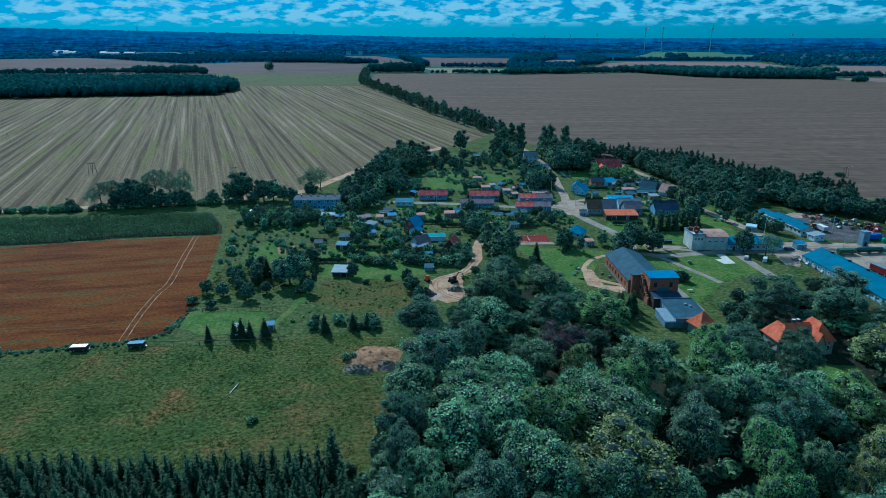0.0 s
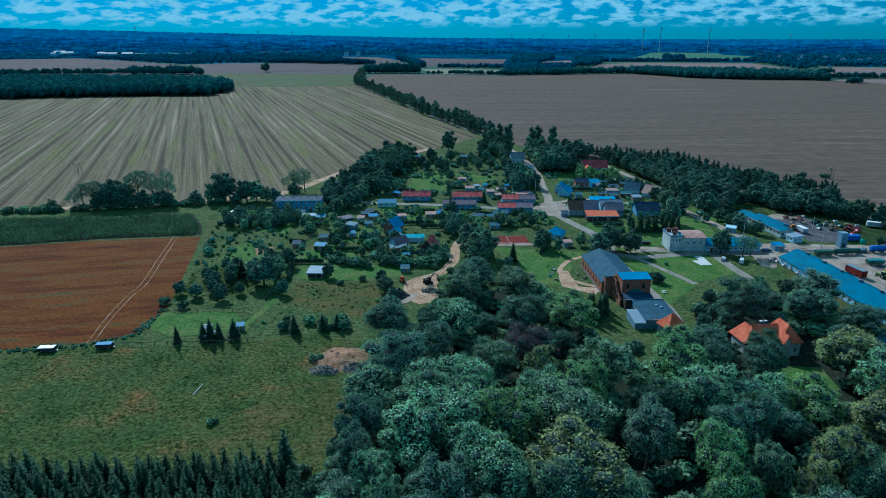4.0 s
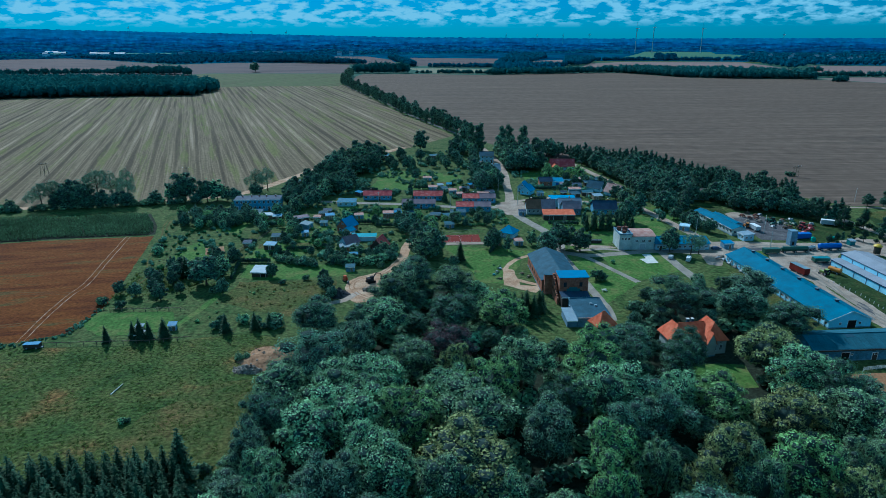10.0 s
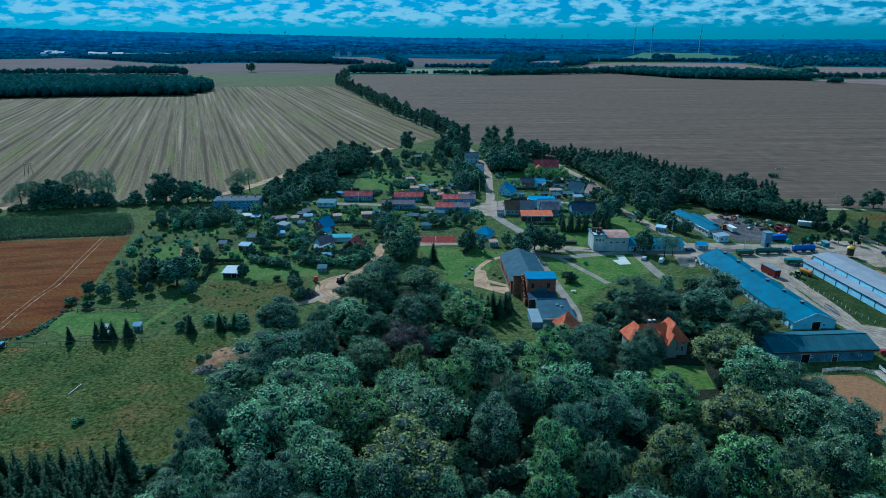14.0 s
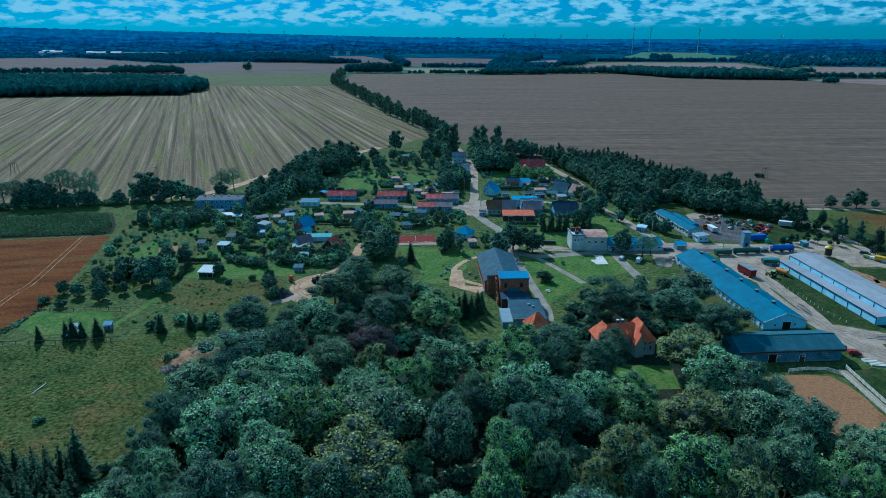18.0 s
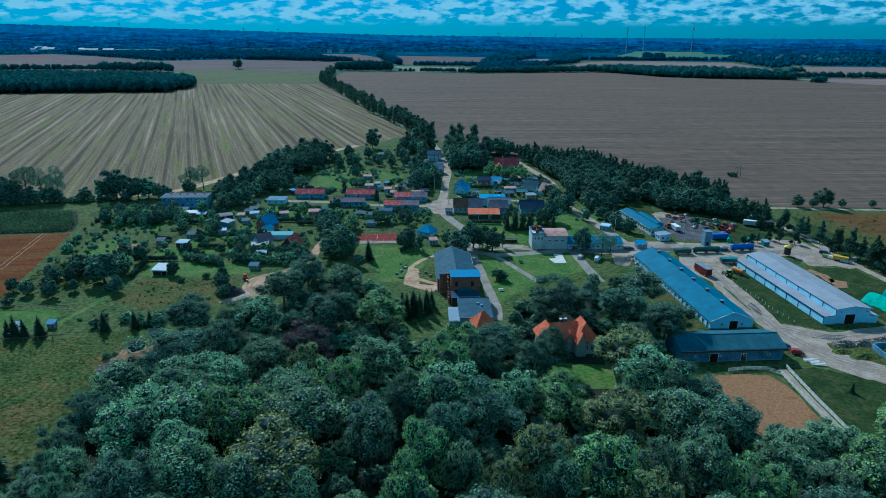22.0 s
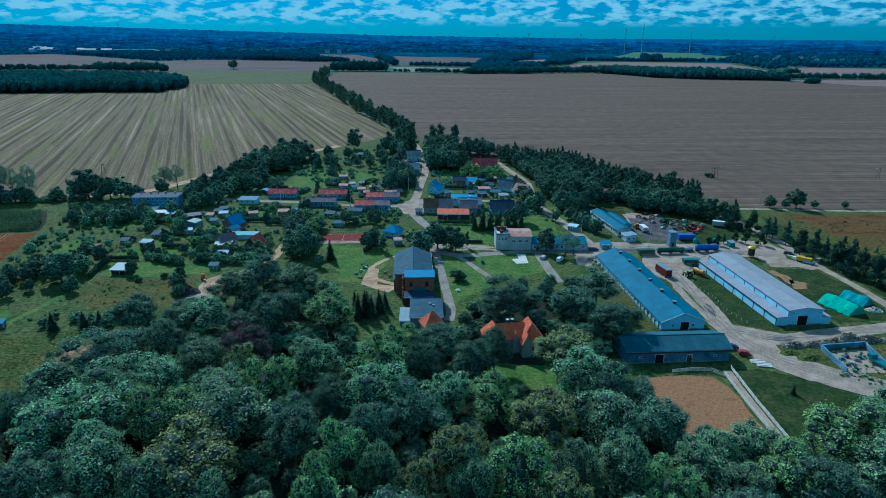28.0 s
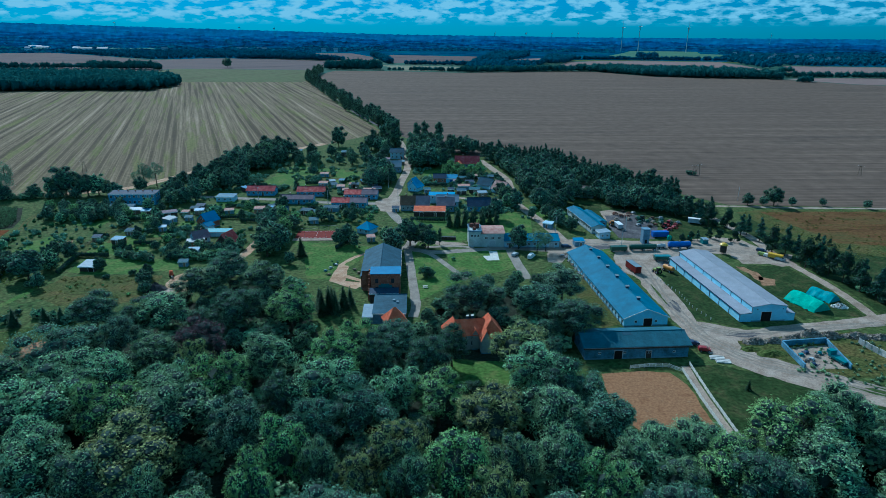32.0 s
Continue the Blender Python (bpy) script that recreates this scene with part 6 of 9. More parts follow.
def wood_crown(h, r, count, top, leaves, material):
    lobes, heart = puff_lobes(h, r, count, top)
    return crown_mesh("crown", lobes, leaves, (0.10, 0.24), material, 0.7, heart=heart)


def ball_lobes(h, r, count, top=0.5):
    """A full round crown of many clumps, reaching low."""
    lobes = [((0, 0, h * top), (r * 0.78, r * 0.78, h * 0.4))]
    bulge = RT.uniform(0, math.tau, 2)
    for i in range(count):
        z = 1 - 1.75 * (i + RT.uniform(0.2, 0.8)) / count
        a = i * 2.39996 + RT.uniform(-0.35, 0.35)
        q = math.sqrt(max(0.0, 1 - z * z))
        out = 0.9 + 0.14 * math.sin(2 * a + bulge[0]) + 0.1 * math.sin(3 * a + bulge[1] + 2 * z) + RT.uniform(-0.12, 0.14)
        k = r * RT.uniform(0.2, 0.36)
        lobes.append(((math.cos(a) * q * r * 0.8 * out, math.sin(a) * q * r * 0.8 * out, h * (top + 0.42 * z * out)), (k, k, k * RT.uniform(0.7, 1.0))))
    return lobes


def cone_lobes(h, r, count):
    """Short tiers narrowing to a pointed top."""
    lobes = []
    for i in range(count):
        u = (i + 0.5) / count
        a, k = i * 2.4, r * (1.05 - 0.85 * u)
        lobes.append(((math.cos(a) * k * 0.4, math.sin(a) * k * 0.4, h * (0.2 + 0.74 * u)), (k * 0.75, k * 0.75, h * 0.09)))
    return lobes


def tall_lobes(h, r, count):
    lobes = []
    for i in range(count):
        u = (i + 0.5) / count
        a = i * 2.4
        k = r * (0.55 + 0.45 * math.sin(math.pi * min(1, u * 0.9 + 0.12))) * 0.75
        lobes.append(((math.cos(a) * r * 0.35, math.sin(a) * r * 0.35, h * (0.2 + 0.72 * u)), (k, k, h * 0.11)))
    return lobes


TREE = {}


def kind_of_tree(key, variants):
    TREE[key] = variants


kind_of_tree("forest", [(wood_crown(18, RT.uniform(5.8, 6.8), 30 + 5 * (k % 4), RT.uniform(0.55, 0.62), 6000, M["leaf"]), trunk_mesh("trunk", 11, 0.32, 5, 3.2), 18) for k in range(6)])
kind_of_tree("forest_dark", [(wood_crown(18, RT.uniform(5.8, 6.8), 30 + 5 * k, RT.uniform(0.55, 0.62), 6000, M["leaf_dark"]), trunk_mesh("trunk", 11, 0.32, 5, 3.2), 18) for k in range(4)])
for key, m in (("forest_light", "leaf_light"), ("forest_olive", "leaf_olive"), ("forest_purple", "leaf_purple"), ("forest_grey", "leaf_grey")):
    kind_of_tree(key, [(wood_crown(18, 6.3, 32 + 8 * k, 0.58, 6000, M[m]), trunk_mesh("trunk", 11, 0.32, 5, 3.2), 18) for k in range(1 if m == "leaf_purple" else 2)])
kind_of_tree("village", [(crown_mesh("crown", ball_lobes(10, RT.uniform(3.5, 4.2), 20), 950, (0.2, 0.42), M["leaf" if k == 3 else "leaf_dark"], 0.92), trunk_mesh("trunk", 6, 0.22, 4, 2.0), 10) for k in range(5)])
TREE["belt"] = TREE["village"][::2]
kind_of_tree("light", [(crown_mesh("crown", ball_lobes(10, 3.8, 18), 900, (0.2, 0.42), M["leaf_light"]), trunk_mesh("trunk", 6, 0.22, 4, 2.0), 10)])
kind_of_tree("tall", [(crown_mesh("crown", tall_lobes(18, 3.0 + 0.4 * k, 9), 540, (0.34, 0.68), M["leaf_dark"]), trunk_mesh("trunk", 13, 0.28, 3, 1.5), 18) for k in range(3)])
kind_of_tree("larch", [(crown_mesh("crown", cone_lobes(13, 3.5, 8), 700, (0.2, 0.42), M["pine"], 0.8), trunk_mesh("trunk", 9, 0.2, 3, 1.2), 13) for k in range(3)])
kind_of_tree("pine", [(crown_mesh("crown", round_lobes(13, 3.6, 16, 0.6, 1.3, 0.14), 900, (0.22, 0.48), M["needle"]), trunk_mesh("trunk", 9, 0.22, 5, 2.0), 13) for k in range(3)])
kind_of_tree("sparse", [(crown_mesh("crown", round_lobes(14, 4.6, 14), 1300, (0.16, 0.36), M["leaf_grey"], core=0), trunk_mesh("trunk", 11, 0.26, 16, 3.6), 14) for k in range(2)])
kind_of_tree("bush", [(crown_mesh("crown", [((RT.uniform(-0.7, 0.7), RT.uniform(-0.7, 0.7), RT.uniform(0.8, 1.4)), (0.9, 0.9, 0.9)) for _ in range(5)], 180, (0.17, 0.37), M["leaf" if k % 2 else "leaf_dark"], low=-0.95), trunk_mesh("stem", 1.2, 0.06, 3, 0.5), 2.4) for k in range(4)])


def spruce_mesh(h, r, n):
    """Tiers of drooping needle sprays round a cone."""
    u = 1 - np.sqrt(RT.uniform(0, 1, n))
    u = np.where(RT.uniform(0, 1, n) < 0.2, RT.uniform(0, 1, n), u)
    tier = (u * 13) % 1.0
    a = RT.uniform(0, math.tau, n)
    bough = 0.8 + 0.2 * np.sin(a * 7 + np.floor(u * 13) * 2.1)
    rr = (r * (1 - u) ** 0.78 * (1.0 - 0.32 * tier) * bough + 0.06) * RT.uniform(0.72, 1.06, n)
    p = np.stack([np.cos(a) * rr, np.sin(a) * rr, h * (0.05 + 0.94 * u) - rr * 0.12], 1)
    out = np.stack([np.cos(a), np.sin(a), np.full(n, -0.15)], 1) + RT.normal(size=(n, 3)) * 0.25
    out /= np.linalg.norm(out, axis=1, keepdims=True)
    side = np.cross(out, np.array([0, 0, 1.0]) + RT.normal(size=(n, 3)) * 0.3)
    side /= np.linalg.norm(side, axis=1, keepdims=True)
    s = RT.uniform(0.32, 0.66, (n, 1)) * (1 - 0.45 * u[:, None])
    v = np.stack([p - out * s * 0.8, p - side * s * 0.55, p + out * s, p + side * s * 0.55], 1).reshape(-1, 3)
    k = np.arange(n)[:, None] * 4
    f = np.concatenate([k + np.array([[0, 1, 2]]), k + np.array([[0, 2, 3]])]).tolist()
    v = v.tolist()
    b = len(v)
    v += [(math.cos(q) * r * 0.6, math.sin(q) * r * 0.6, h * 0.06) for q in (0, 1.05, 2.09, 3.14, 4.19, 5.24)] + [(0, 0, h * 0.93)]
    f += [(b + q, b + (q + 1) % 6, b + 6) for q in range(6)]
    me = bpy.data.meshes.new("crown")
    me.from_pydata(v, [], f)
    me.materials.append(M["needle"])
    return me


kind_of_tree("spruce", [(spruce_mesh(12, 2.8 + 0.3 * k, 760), trunk_mesh("trunk", 9, 0.16, 0, 1), 12) for k in range(3)])

LABELS = {
    "forest": ("tall broadleaved tree with a dense dark green crown", "tree"), "forest_light": ("tall tree with a bright light green crown", "tree"), "forest_olive": ("tall tree with a yellowish olive crown", "tree"),
    "forest_purple": ("tall copper-leaved tree among green ones", "tree"), "forest_grey": ("pale grey-green willow-like tree at the wood's edge", "tree"), "village": ("leafy green tree in the village", "tree"),
    "belt": ("dark green tree in the shelter belt", "tree"), "light": ("light green leafy garden tree", "tree"), "tall": ("tall narrow dark green tree", "tree"), "pine": ("dark pine with a rounded crown", "pine"), "sparse": ("thin grey-leaved tree with bare limbs showing", "tree"),
    "larch": ("dark narrow conifer in the shelter wood", "conifer"), "forest_dark": ("tall broadleaved tree with a very dark crown", "tree"), "bush": ("dense rounded green bush", "bush"), "spruce": ("dark green conical spruce tree", "spruce")}
NAMES = {"pine": "pine_tree", "bush": "bush", "spruce": "spruce_tree", "village": "garden_tree", "light": "fruit_tree", "belt": "oak_tree", "tall": "poplar_tree", "sparse": "ash_tree", "forest": "beech_tree", "forest_dark": "oak_tree", "larch": "larch_tree"}


def plant(key, x, y, h, wide=1.0, group="", label=""):
    """One tree of a kind, h metres high."""
    crown, trunk, h0 = RP.choice(TREE[key])
    t = thing(NAMES.get(key, "tree"), x, y, RP.uniform(0, 360), label or LABELS[key][0], LABELS[key][1], group)
    s = h / h0
    t.scale = (s * wide, s * wide, s)
    part("stem" if key == "bush" else "trunk", trunk, None, t)
    part("crown", crown, None, t)
    return t


def row(key, pts, gap, h, spread=1.5, wide=1.0, group="", vary=0.25):
    for (x0, y0), (x1, y1) in zip(pts, pts[1:]):
        n = max(1, round(math.hypot(x1 - x0, y1 - y0) / gap))
        for i in range(n):
            t = (i + RP.uniform(0.2, 0.8)) / n
            plant(key, x0 + (x1 - x0) * t + RP.uniform(-spread, spread), y0 + (y1 - y0) * t + RP.uniform(-spread, spread), h * RP.uniform(1 - vary, 1 + vary), wide * RP.uniform(0.9, 1.15), group)


row("bush", [(236, 300), (246, 280), (250, 250), (253, 225), (254, 198)], 7.0, 2.4, 2.4, 1.3, "bushes under the pines")

# the wood in front
WOOD_TREES = []
WOOD_TREES += [("forest_dark", *t) for t in ((-2.1, 145.2, 16, 1.50), (-7.3, 172.4, 14, 1.50), (21.3, 209.3, 14, 1.50), (33.7, 175.2, 15, 1.50), (83.5, 156.4, 12.5, 1.50), (107.2, 184.2, 15, 1.50), (128.2, 183.6, 14, 1.50), (137.9, 172, 13, 1.50), (93.4, 144.3, 14, 1.17), (100.2, 156, 12, 1.09), (125.1, 128.8, 15, 1.04), (134.1, 118.3, 14, 1.32), (131.6, 128.5, 13, 1.05), (156.8, 94.8, 16, 1.09), (80.2, 143.4, 14, 1.01), (69.9, 112.2, 16, 0.97), (79, 118.4, 16, 1.11), (60.5, 124, 16, 0.92), (-8.3, 119.1, 15, 0.95), (5.8, 170.4, 12, 1.18))]
WOOD_TREES += [("forest", *t) for t in ((-8.2, 131.1, 15, 1.35), (6.6, 131.3, 16, 1.35), (13, 172.5, 14, 1.50), (35.2, 201.7, 14, 1.50), (15.3, 196.6, 13, 1.50), (22.9, 143.2, 16, 1.23), (51.9, 143.2, 16, 1.30), (70, 126, 17, 1.20), (32.4, 128.8, 16, 1.12), (15.9, 133.1, 16, 1.19), (11, 118.4, 17, 1.41), (3.7, 112.2, 17, 1.30), (38.1, 118.4, 17, 1.43), (73.6, 100.9, 16, 0.72), (20.4, 99.2, 18, 1.18), (121.3, 135.6, 17, 1.28), (121.7, 117.3, 16, 1.24), (110.8, 99.8, 17, 0.80), (120.8, 101, 17, 0.87), (134.4, 100.7, 16, 1.06), (141.9, 105.6, 15, 0.95), (150.1, 107.9, 14, 1.19))]
WOOD_TREES += [("forest", *t) for t in ((177.3, 112.2, 17, 1.07), (185.7, 119.1, 16, 1.07), (170.1, 99.8, 17, 1.32), (91, 96.4, 16, 0.72), (43.3, 91.9, 16, 0.72), (32.3, 94, 17, 0.98), (86.3, 128.7, 15, 1.13), (141.2, 94.8, 15, 1.00), (-4.2, 100.9, 14, 0.92), (12.3, 126.1, 16, 1.04), (15.5, 105.2, 17, 0.87), (-1.7, 93, 15, 0.72), (-12.1, 106.1, 9, 1.12))]
WOOD_TREES += [("forest_grey", *t) for t in ((7.5, 157.2, 15, 0.96), (53.8, 112.8, 17, 0.93), (10.5, 97.2, 15, 0.98), (139.5, 199.8, 13, 1.50), (-8.6, 107.1, 15, 0.78), (-10.2, 98.5, 10, 1.28), (7.7, 94.9, 16, 0.95))]
WOOD_TREES += [("forest_light", *t) for t in ((50.4, 178, 14, 1.50), (43.8, 133.1, 16, 1.12), (70.3, 141.1, 17, 1.07), (73.7, 155.3, 14, 1.09), (24.4, 117.3, 17, 1.12), (65.4, 104.3, 17, 0.77), (62.3, 92.8, 17, 0.72), (96.5, 127.4, 14, 1.34), (100.2, 99, 18, 0.95), (151.8, 98.7, 15, 1.18), (168.7, 110.3, 17, 1.38), (127.4, 93.2, 17, 0.83))]
WOOD_TREES += [("forest_purple", *t) for t in ((31.8, 151.3, 15, 1.35),)]
WOOD_TREES += [("forest_olive", *t) for t in ((34.8, 140.8, 16, 0.72), (88.3, 102.9, 18, 0.89), (36.2, 100.8, 18, 1.50), (80.9, 96.4, 15, 0.72), (118.1, 147.3, 17, 1.36), (107.8, 116.7, 17, 1.25), (106.5, 91.3, 17, 0.80))]
for key, x, y, h, w in WOOD_TREES:
    plant(key, x, y, h * 1.06, w * 1.06, "trees of the wood")
FOREST = [(-17, 106), (-13, 113), (-14, 124), (-13, 134), (-4, 156), (-1, 171), (3, 184), (11, 199), (17, 207), (25, 214), (36, 217), (46, 211), (52, 198), (57, 180), (62, 166), (70, 158), (78, 163), (88, 172), (93, 183), (97, 197), (116, 210), (133, 216), (138, 203),
          (137, 178), (131, 163), (130, 150), (134, 136), (141, 127), (152, 119), (162, 112), (168, 106), (180, 121), (193, 128), (206, 129), (228, 126), (214, 80), (-10, 80)]
HOLES = [[(94, 150), (122, 150), (122, 178), (94, 178)], [(97, 139), (118, 139), (120, 158), (98, 160)], [(55, 150), (66, 150), (66, 157), (55, 157)], [(71, 174), (91, 170), (91, 202), (68, 202)], [(-12, 178), (7, 178), (13, 189), (18, 204), (18, 240), (-12, 240)],
         [(139, 133), (150, 126), (160, 119), (163, 110), (169, 108), (169, 156), (139, 156)], [(90, 182), (97, 182), (97, 196), (90, 196)]]
# floor sheet carries the shade between crowns in its colour
patch("wood_floor", FOREST, M["shaded_floor"], 0.02, "forest floor of leaf litter, shade painted dark", 1.0, 4, "ground")
STANDING = [t[1:3] for t in WOOD_TREES]
# Infill mostly dark-leaved: its colour stands in for shade between big crowns.
for x, y in scatter(FOREST, 8.6, 6000, HOLES, 5, STANDING, 2.0):
    low = 60 < x < 93 and 143 < y < 182 or 94 < x < 122 and 128 < y < 142
    plant(RP.choices(("forest", "forest_dark"), (20, 80))[0], x, y, RP.uniform(6, 8) if low else RP.uniform(6.5, 9.5) if y > 90 else RP.uniform(13, 17), RP.uniform(1.0, 1.3), "trees of the wood")
for x, y in scatter(FOREST, 5.5, 3000, HOLES, 15)[:230]:
    plant("bush", x, y, RP.uniform(3, 5.5), 1.5, "undergrowth bushes of the wood")
patch("wood_floor", [(-120, 106), (-60, 106), (-24, 108), (-17, 100), (-12, 76), (-120, 76)], M["shaded_floor"], 0.02, "floor under spruces, shade painted dark", 1.0, 4, "ground")
for x, y in scatter([(-90, 105), (-60, 104.5), (-24, 107), (-20, 101), (-17, 92), (-86, 91)], 2.15, 20000, (), 6)[:298]:
    plant("spruce", x, y, RP.uniform(11, 13), RP.uniform(0.85, 1.05), "young spruce plantation")
plant("spruce", -23, 107, 15.5, 1.0, "young spruce plantation")
for x, y, h in ((-14, 118, 5), (-15, 128, 4), (-11, 148, 4), (-17, 106, 4), (-19, 101, 5), (-21, 112, 3), (-12, 141, 3.5), (4, 190, 5), (-6, 176, 4), (8, 200, 4.5)):
    plant("bush", x, y, h, 1.1, "bushes at the wood's edge")

# meadow and gardens on the near side of the village
for x, y, h in ((-73.5, 174, 6), (-66, 176, 6.5), (-63.5, 175.5, 8), (-61, 176, 6.5), (-56.5, 176.6, 7.5), (-38.4, 180.5, 7), (-29.6, 182.5, 6.5), (-25.1, 183.7, 6), (-70, 229.5, 9)):
    plant("spruce", x, y, h, 1.25, "garden spruces")
for x, y, h, w in ((-59.5, 222, 12, 1.35), (-56, 231, 8.5, 1.1), (-61, 238, 8, 1.1), (-55, 243, 8, 1.0), (-71, 207.5, 6.5, 1.1), (-81, 210, 5.5, 1.2), (-88, 212.5, 5.5, 1.1), (-80, 223, 6, 1.0), (-50, 212.5, 6.5, 1.0), (-36, 229.5, 6.5, 0.95), (-12, 214, 7, 1.2), (-14, 222, 6, 1.0),
                   (-76, 214, 5.5, 1.1), (-66, 213, 5, 1.1), (-63, 246, 7, 1.0), (-9, 208, 5, 1.2)):
    plant("village", x, y, h, w, "garden trees")
for x, y in scatter([(-46, 190), (-24, 192), (-22, 183), (-44, 183)], 4.4, 300, (), 8):
    plant("bush", x, y, RP.uniform(2, 4), 1.1, "garden bushes")
for x, y, h in ((-29, 163, 2.2), (-27, 164, 1.8), (-48, 131, 1.6), (-47, 131.5, 1.3), (-135, 166, 3.5), (-130, 158, 2), (-94, 258, 4), (-96, 265, 3), (-53, 213, 3), (-82, 200, 3), (-90, 204, 3), (-22, 226, 2.2), (-30, 222, 2), (92.4, 224.5, 4.6)):
    plant("bush", x, y, h, 1.15, "scattered bushes")
for x, y, h in ((-38, 248, 3), (-35, 246, 3.4), (-32, 244.5, 3.6), (-29, 243.5, 3.2), (-26.6, 242.6, 4), (-24, 242, 3.4), (-21.6, 241.2, 3.8), (-15.5, 245.3, 4.2), (-12.5, 243.5, 4.6), (-10, 243, 4.2), (-7.5, 243, 4.8), (-5.4, 242.5, 4), (-1.5, 243, 3.6), (1.4, 243.8, 4.2), (4, 244, 4), (6.2, 244.6, 4.4), (8.9, 250, 4.6), (9.5, 256, 4), (6, 240, 2.6), (13, 233, 3.2), (15, 222, 3.2), (15, 215, 3.6)):
    plant("bush", x, y, h, 1.1, "garden bushes")
for x, y in scatter([(-98, 322), (-72, 326), (-64, 308), (-72, 296), (-96, 300)], 3.6, 1600, (), 31, clear=1.5)[:34]:
    plant("village", x, y, RP.uniform(4, 6.5), RP.uniform(1.0, 1.25), "garden thicket")
for x, y in scatter([(-86, 236), (-70, 240), (-62, 222), (-80, 216)], 4.5, 500, (), 32, clear=1.5)[:9]:
    plant("village", x, y, RP.uniform(4, 7), RP.uniform(1.0, 1.25), "garden thicket")
plant("spruce", 178.5, 143.5, 3.2, 1.2, "young trees by the lane", "small young tree on the grass")
for poly, n, gap, lo, hi in (([(-108, 318), (-80, 322), (-70, 305), (-76, 292), (-100, 295)], 14, 4.6, 4, 7), ([(-62, 318), (-40, 315), (-34, 290), (-60, 285)], 9, 6, 4, 7.5), ([(-48, 290), (-6, 276), (-8, 246), (-40, 248)], 13, 4.6, 3, 6),
                             ([(-8, 322), (34, 322), (34, 300), (-20, 300)], 7, 7, 4, 7.5), ([(-20, 262), (12, 258), (10, 244), (-18, 244)], 16, 3.6, 3, 5.5), ([(8, 300), (28, 300), (26, 265), (22, 250), (18, 262)], 14, 5, 6, 9), ([(36, 322), (66, 318), (64, 295), (40, 296)], 9, 6, 4, 7)):
    for x, y in scatter(poly, gap, 1500, (), n, clear=1.2)[:n]:
        plant("village" if RP.random() < 0.75 else "light", x, y, RP.uniform(lo, hi) * 1.12, RP.uniform(0.9, 1.2), "garden trees")

# field-edge hedgerow, left of the village
PLANTED = [("sparse", -190, 334, 14, 1.1), ("sparse", -184, 336, 15, 1.0), ("sparse", -163, 343, 19, 0.9), ("sparse", -156, 345, 18, 0.8), ("sparse", -148, 347, 19, 0.7), ("village", -176, 336, 13, 1.0), ("village", -169, 337, 14, 1.05), ("village", -182, 334, 8, 1.1), ("village", -205, 330, 6, 1.1), ("village", -159, 338, 8, 1.2), ("village", -152, 339, 8, 1.2), ("village", -146, 340, 7.5, 1.2), ("village", -166, 335, 7, 1.2), ("village", -132, 345, 7, 1.2), ("village", -124, 348, 9, 0.9), ("village", -117, 350, 15, 1.15), ("village", -104, 349, 12, 1.1), ("village", -99, 351, 11, 1.1), ("village", -93, 350, 8, 1.1), ("village", -108, 344, 6, 1.2), ("village", -87, 348, 7, 1.1)]
PLANTED += [("sparse", -82, 372, 14, 0.9), ("sparse", -76, 375, 14, 0.9), ("village", -79, 360, 8, 1.2)]
for key, x, y, h, w in PLANTED:
    plant(key, x, y, h * 1.15, w * 1.05, "field-edge trees")
row("bush", [(-260, 322), (-200, 329), (-157, 339), (-110, 346)], 4.0, 3.6, 1.2, 1.3, "field-edge bushes")

# trees behind and among the houses
SPOTS = [([(-56, 400), (-40, 450), (-28, 474), (-14, 474), (-16, 430), (-34, 405)], 26, 6.5, 11, 16, "village"), ([(-66, 372), (-56, 400), (-30, 402), (-24, 368), (-44, 360)], 16, 6.5, 9, 13, "village"), ([(-60, 356), (-38, 356), (-38, 330), (-52, 326)], 10, 5.5, 8, 12, "village"), ([(-8, 476), (58, 476), (56, 440), (-6, 436)], 20, 9, 7, 11, "village"), ([(36, 500), (60, 540), (70, 500), (58, 480)], 9, 7, 10, 15, "village"), ([(76, 480), (98, 470), (100, 428), (80, 428)], 20, 6.5, 13, 17, "village")]
SPOTS += [([(104, 470), (124, 480), (126, 498), (104, 500)], 7, 6, 10, 14, "village"), ([(102, 424), (128, 420), (124, 402), (100, 404)], 14, 5, 5, 8, "light"), ([(50, 400), (66, 408), (68, 380), (56, 366)], 12, 5, 9, 14, "village"), ([(110, 398), (140, 396), (136, 366), (108, 372)], 12, 6, 4, 7, "village"), ([(128, 352), (142, 348), (146, 318), (134, 322)], 9, 5.5, 7, 11, "village"), ([(126, 500), (150, 478), (178, 462), (208, 396), (236, 352), (226, 326), (186, 372), (158, 424), (132, 440)], 190, 4.4, 9.5, 13, "forest_belt")]
SPOTS += [([(148, 420), (176, 390), (180, 350), (160, 345), (150, 380)], 22, 7.5, 10, 14, "belt"), ([(150, 345), (166, 340), (162, 318), (150, 322)], 8, 5, 8, 11, "belt"), ([(180, 350), (218, 338), (232, 312), (216, 310), (190, 328)], 22, 6, 8, 13, "belt")]
for poly, n, gap, lo, hi, key in SPOTS:
    for x, y in scatter(poly, gap, 2500, (), n + 1, clear=1.5)[:n]:
        k = key
        if key == "forest_belt":
            k = "larch" if RP.random() < 0.85 else "belt"
        plant(k, x, y, RP.uniform(lo, hi), RP.uniform(0.95, 1.2), "trees round the village")
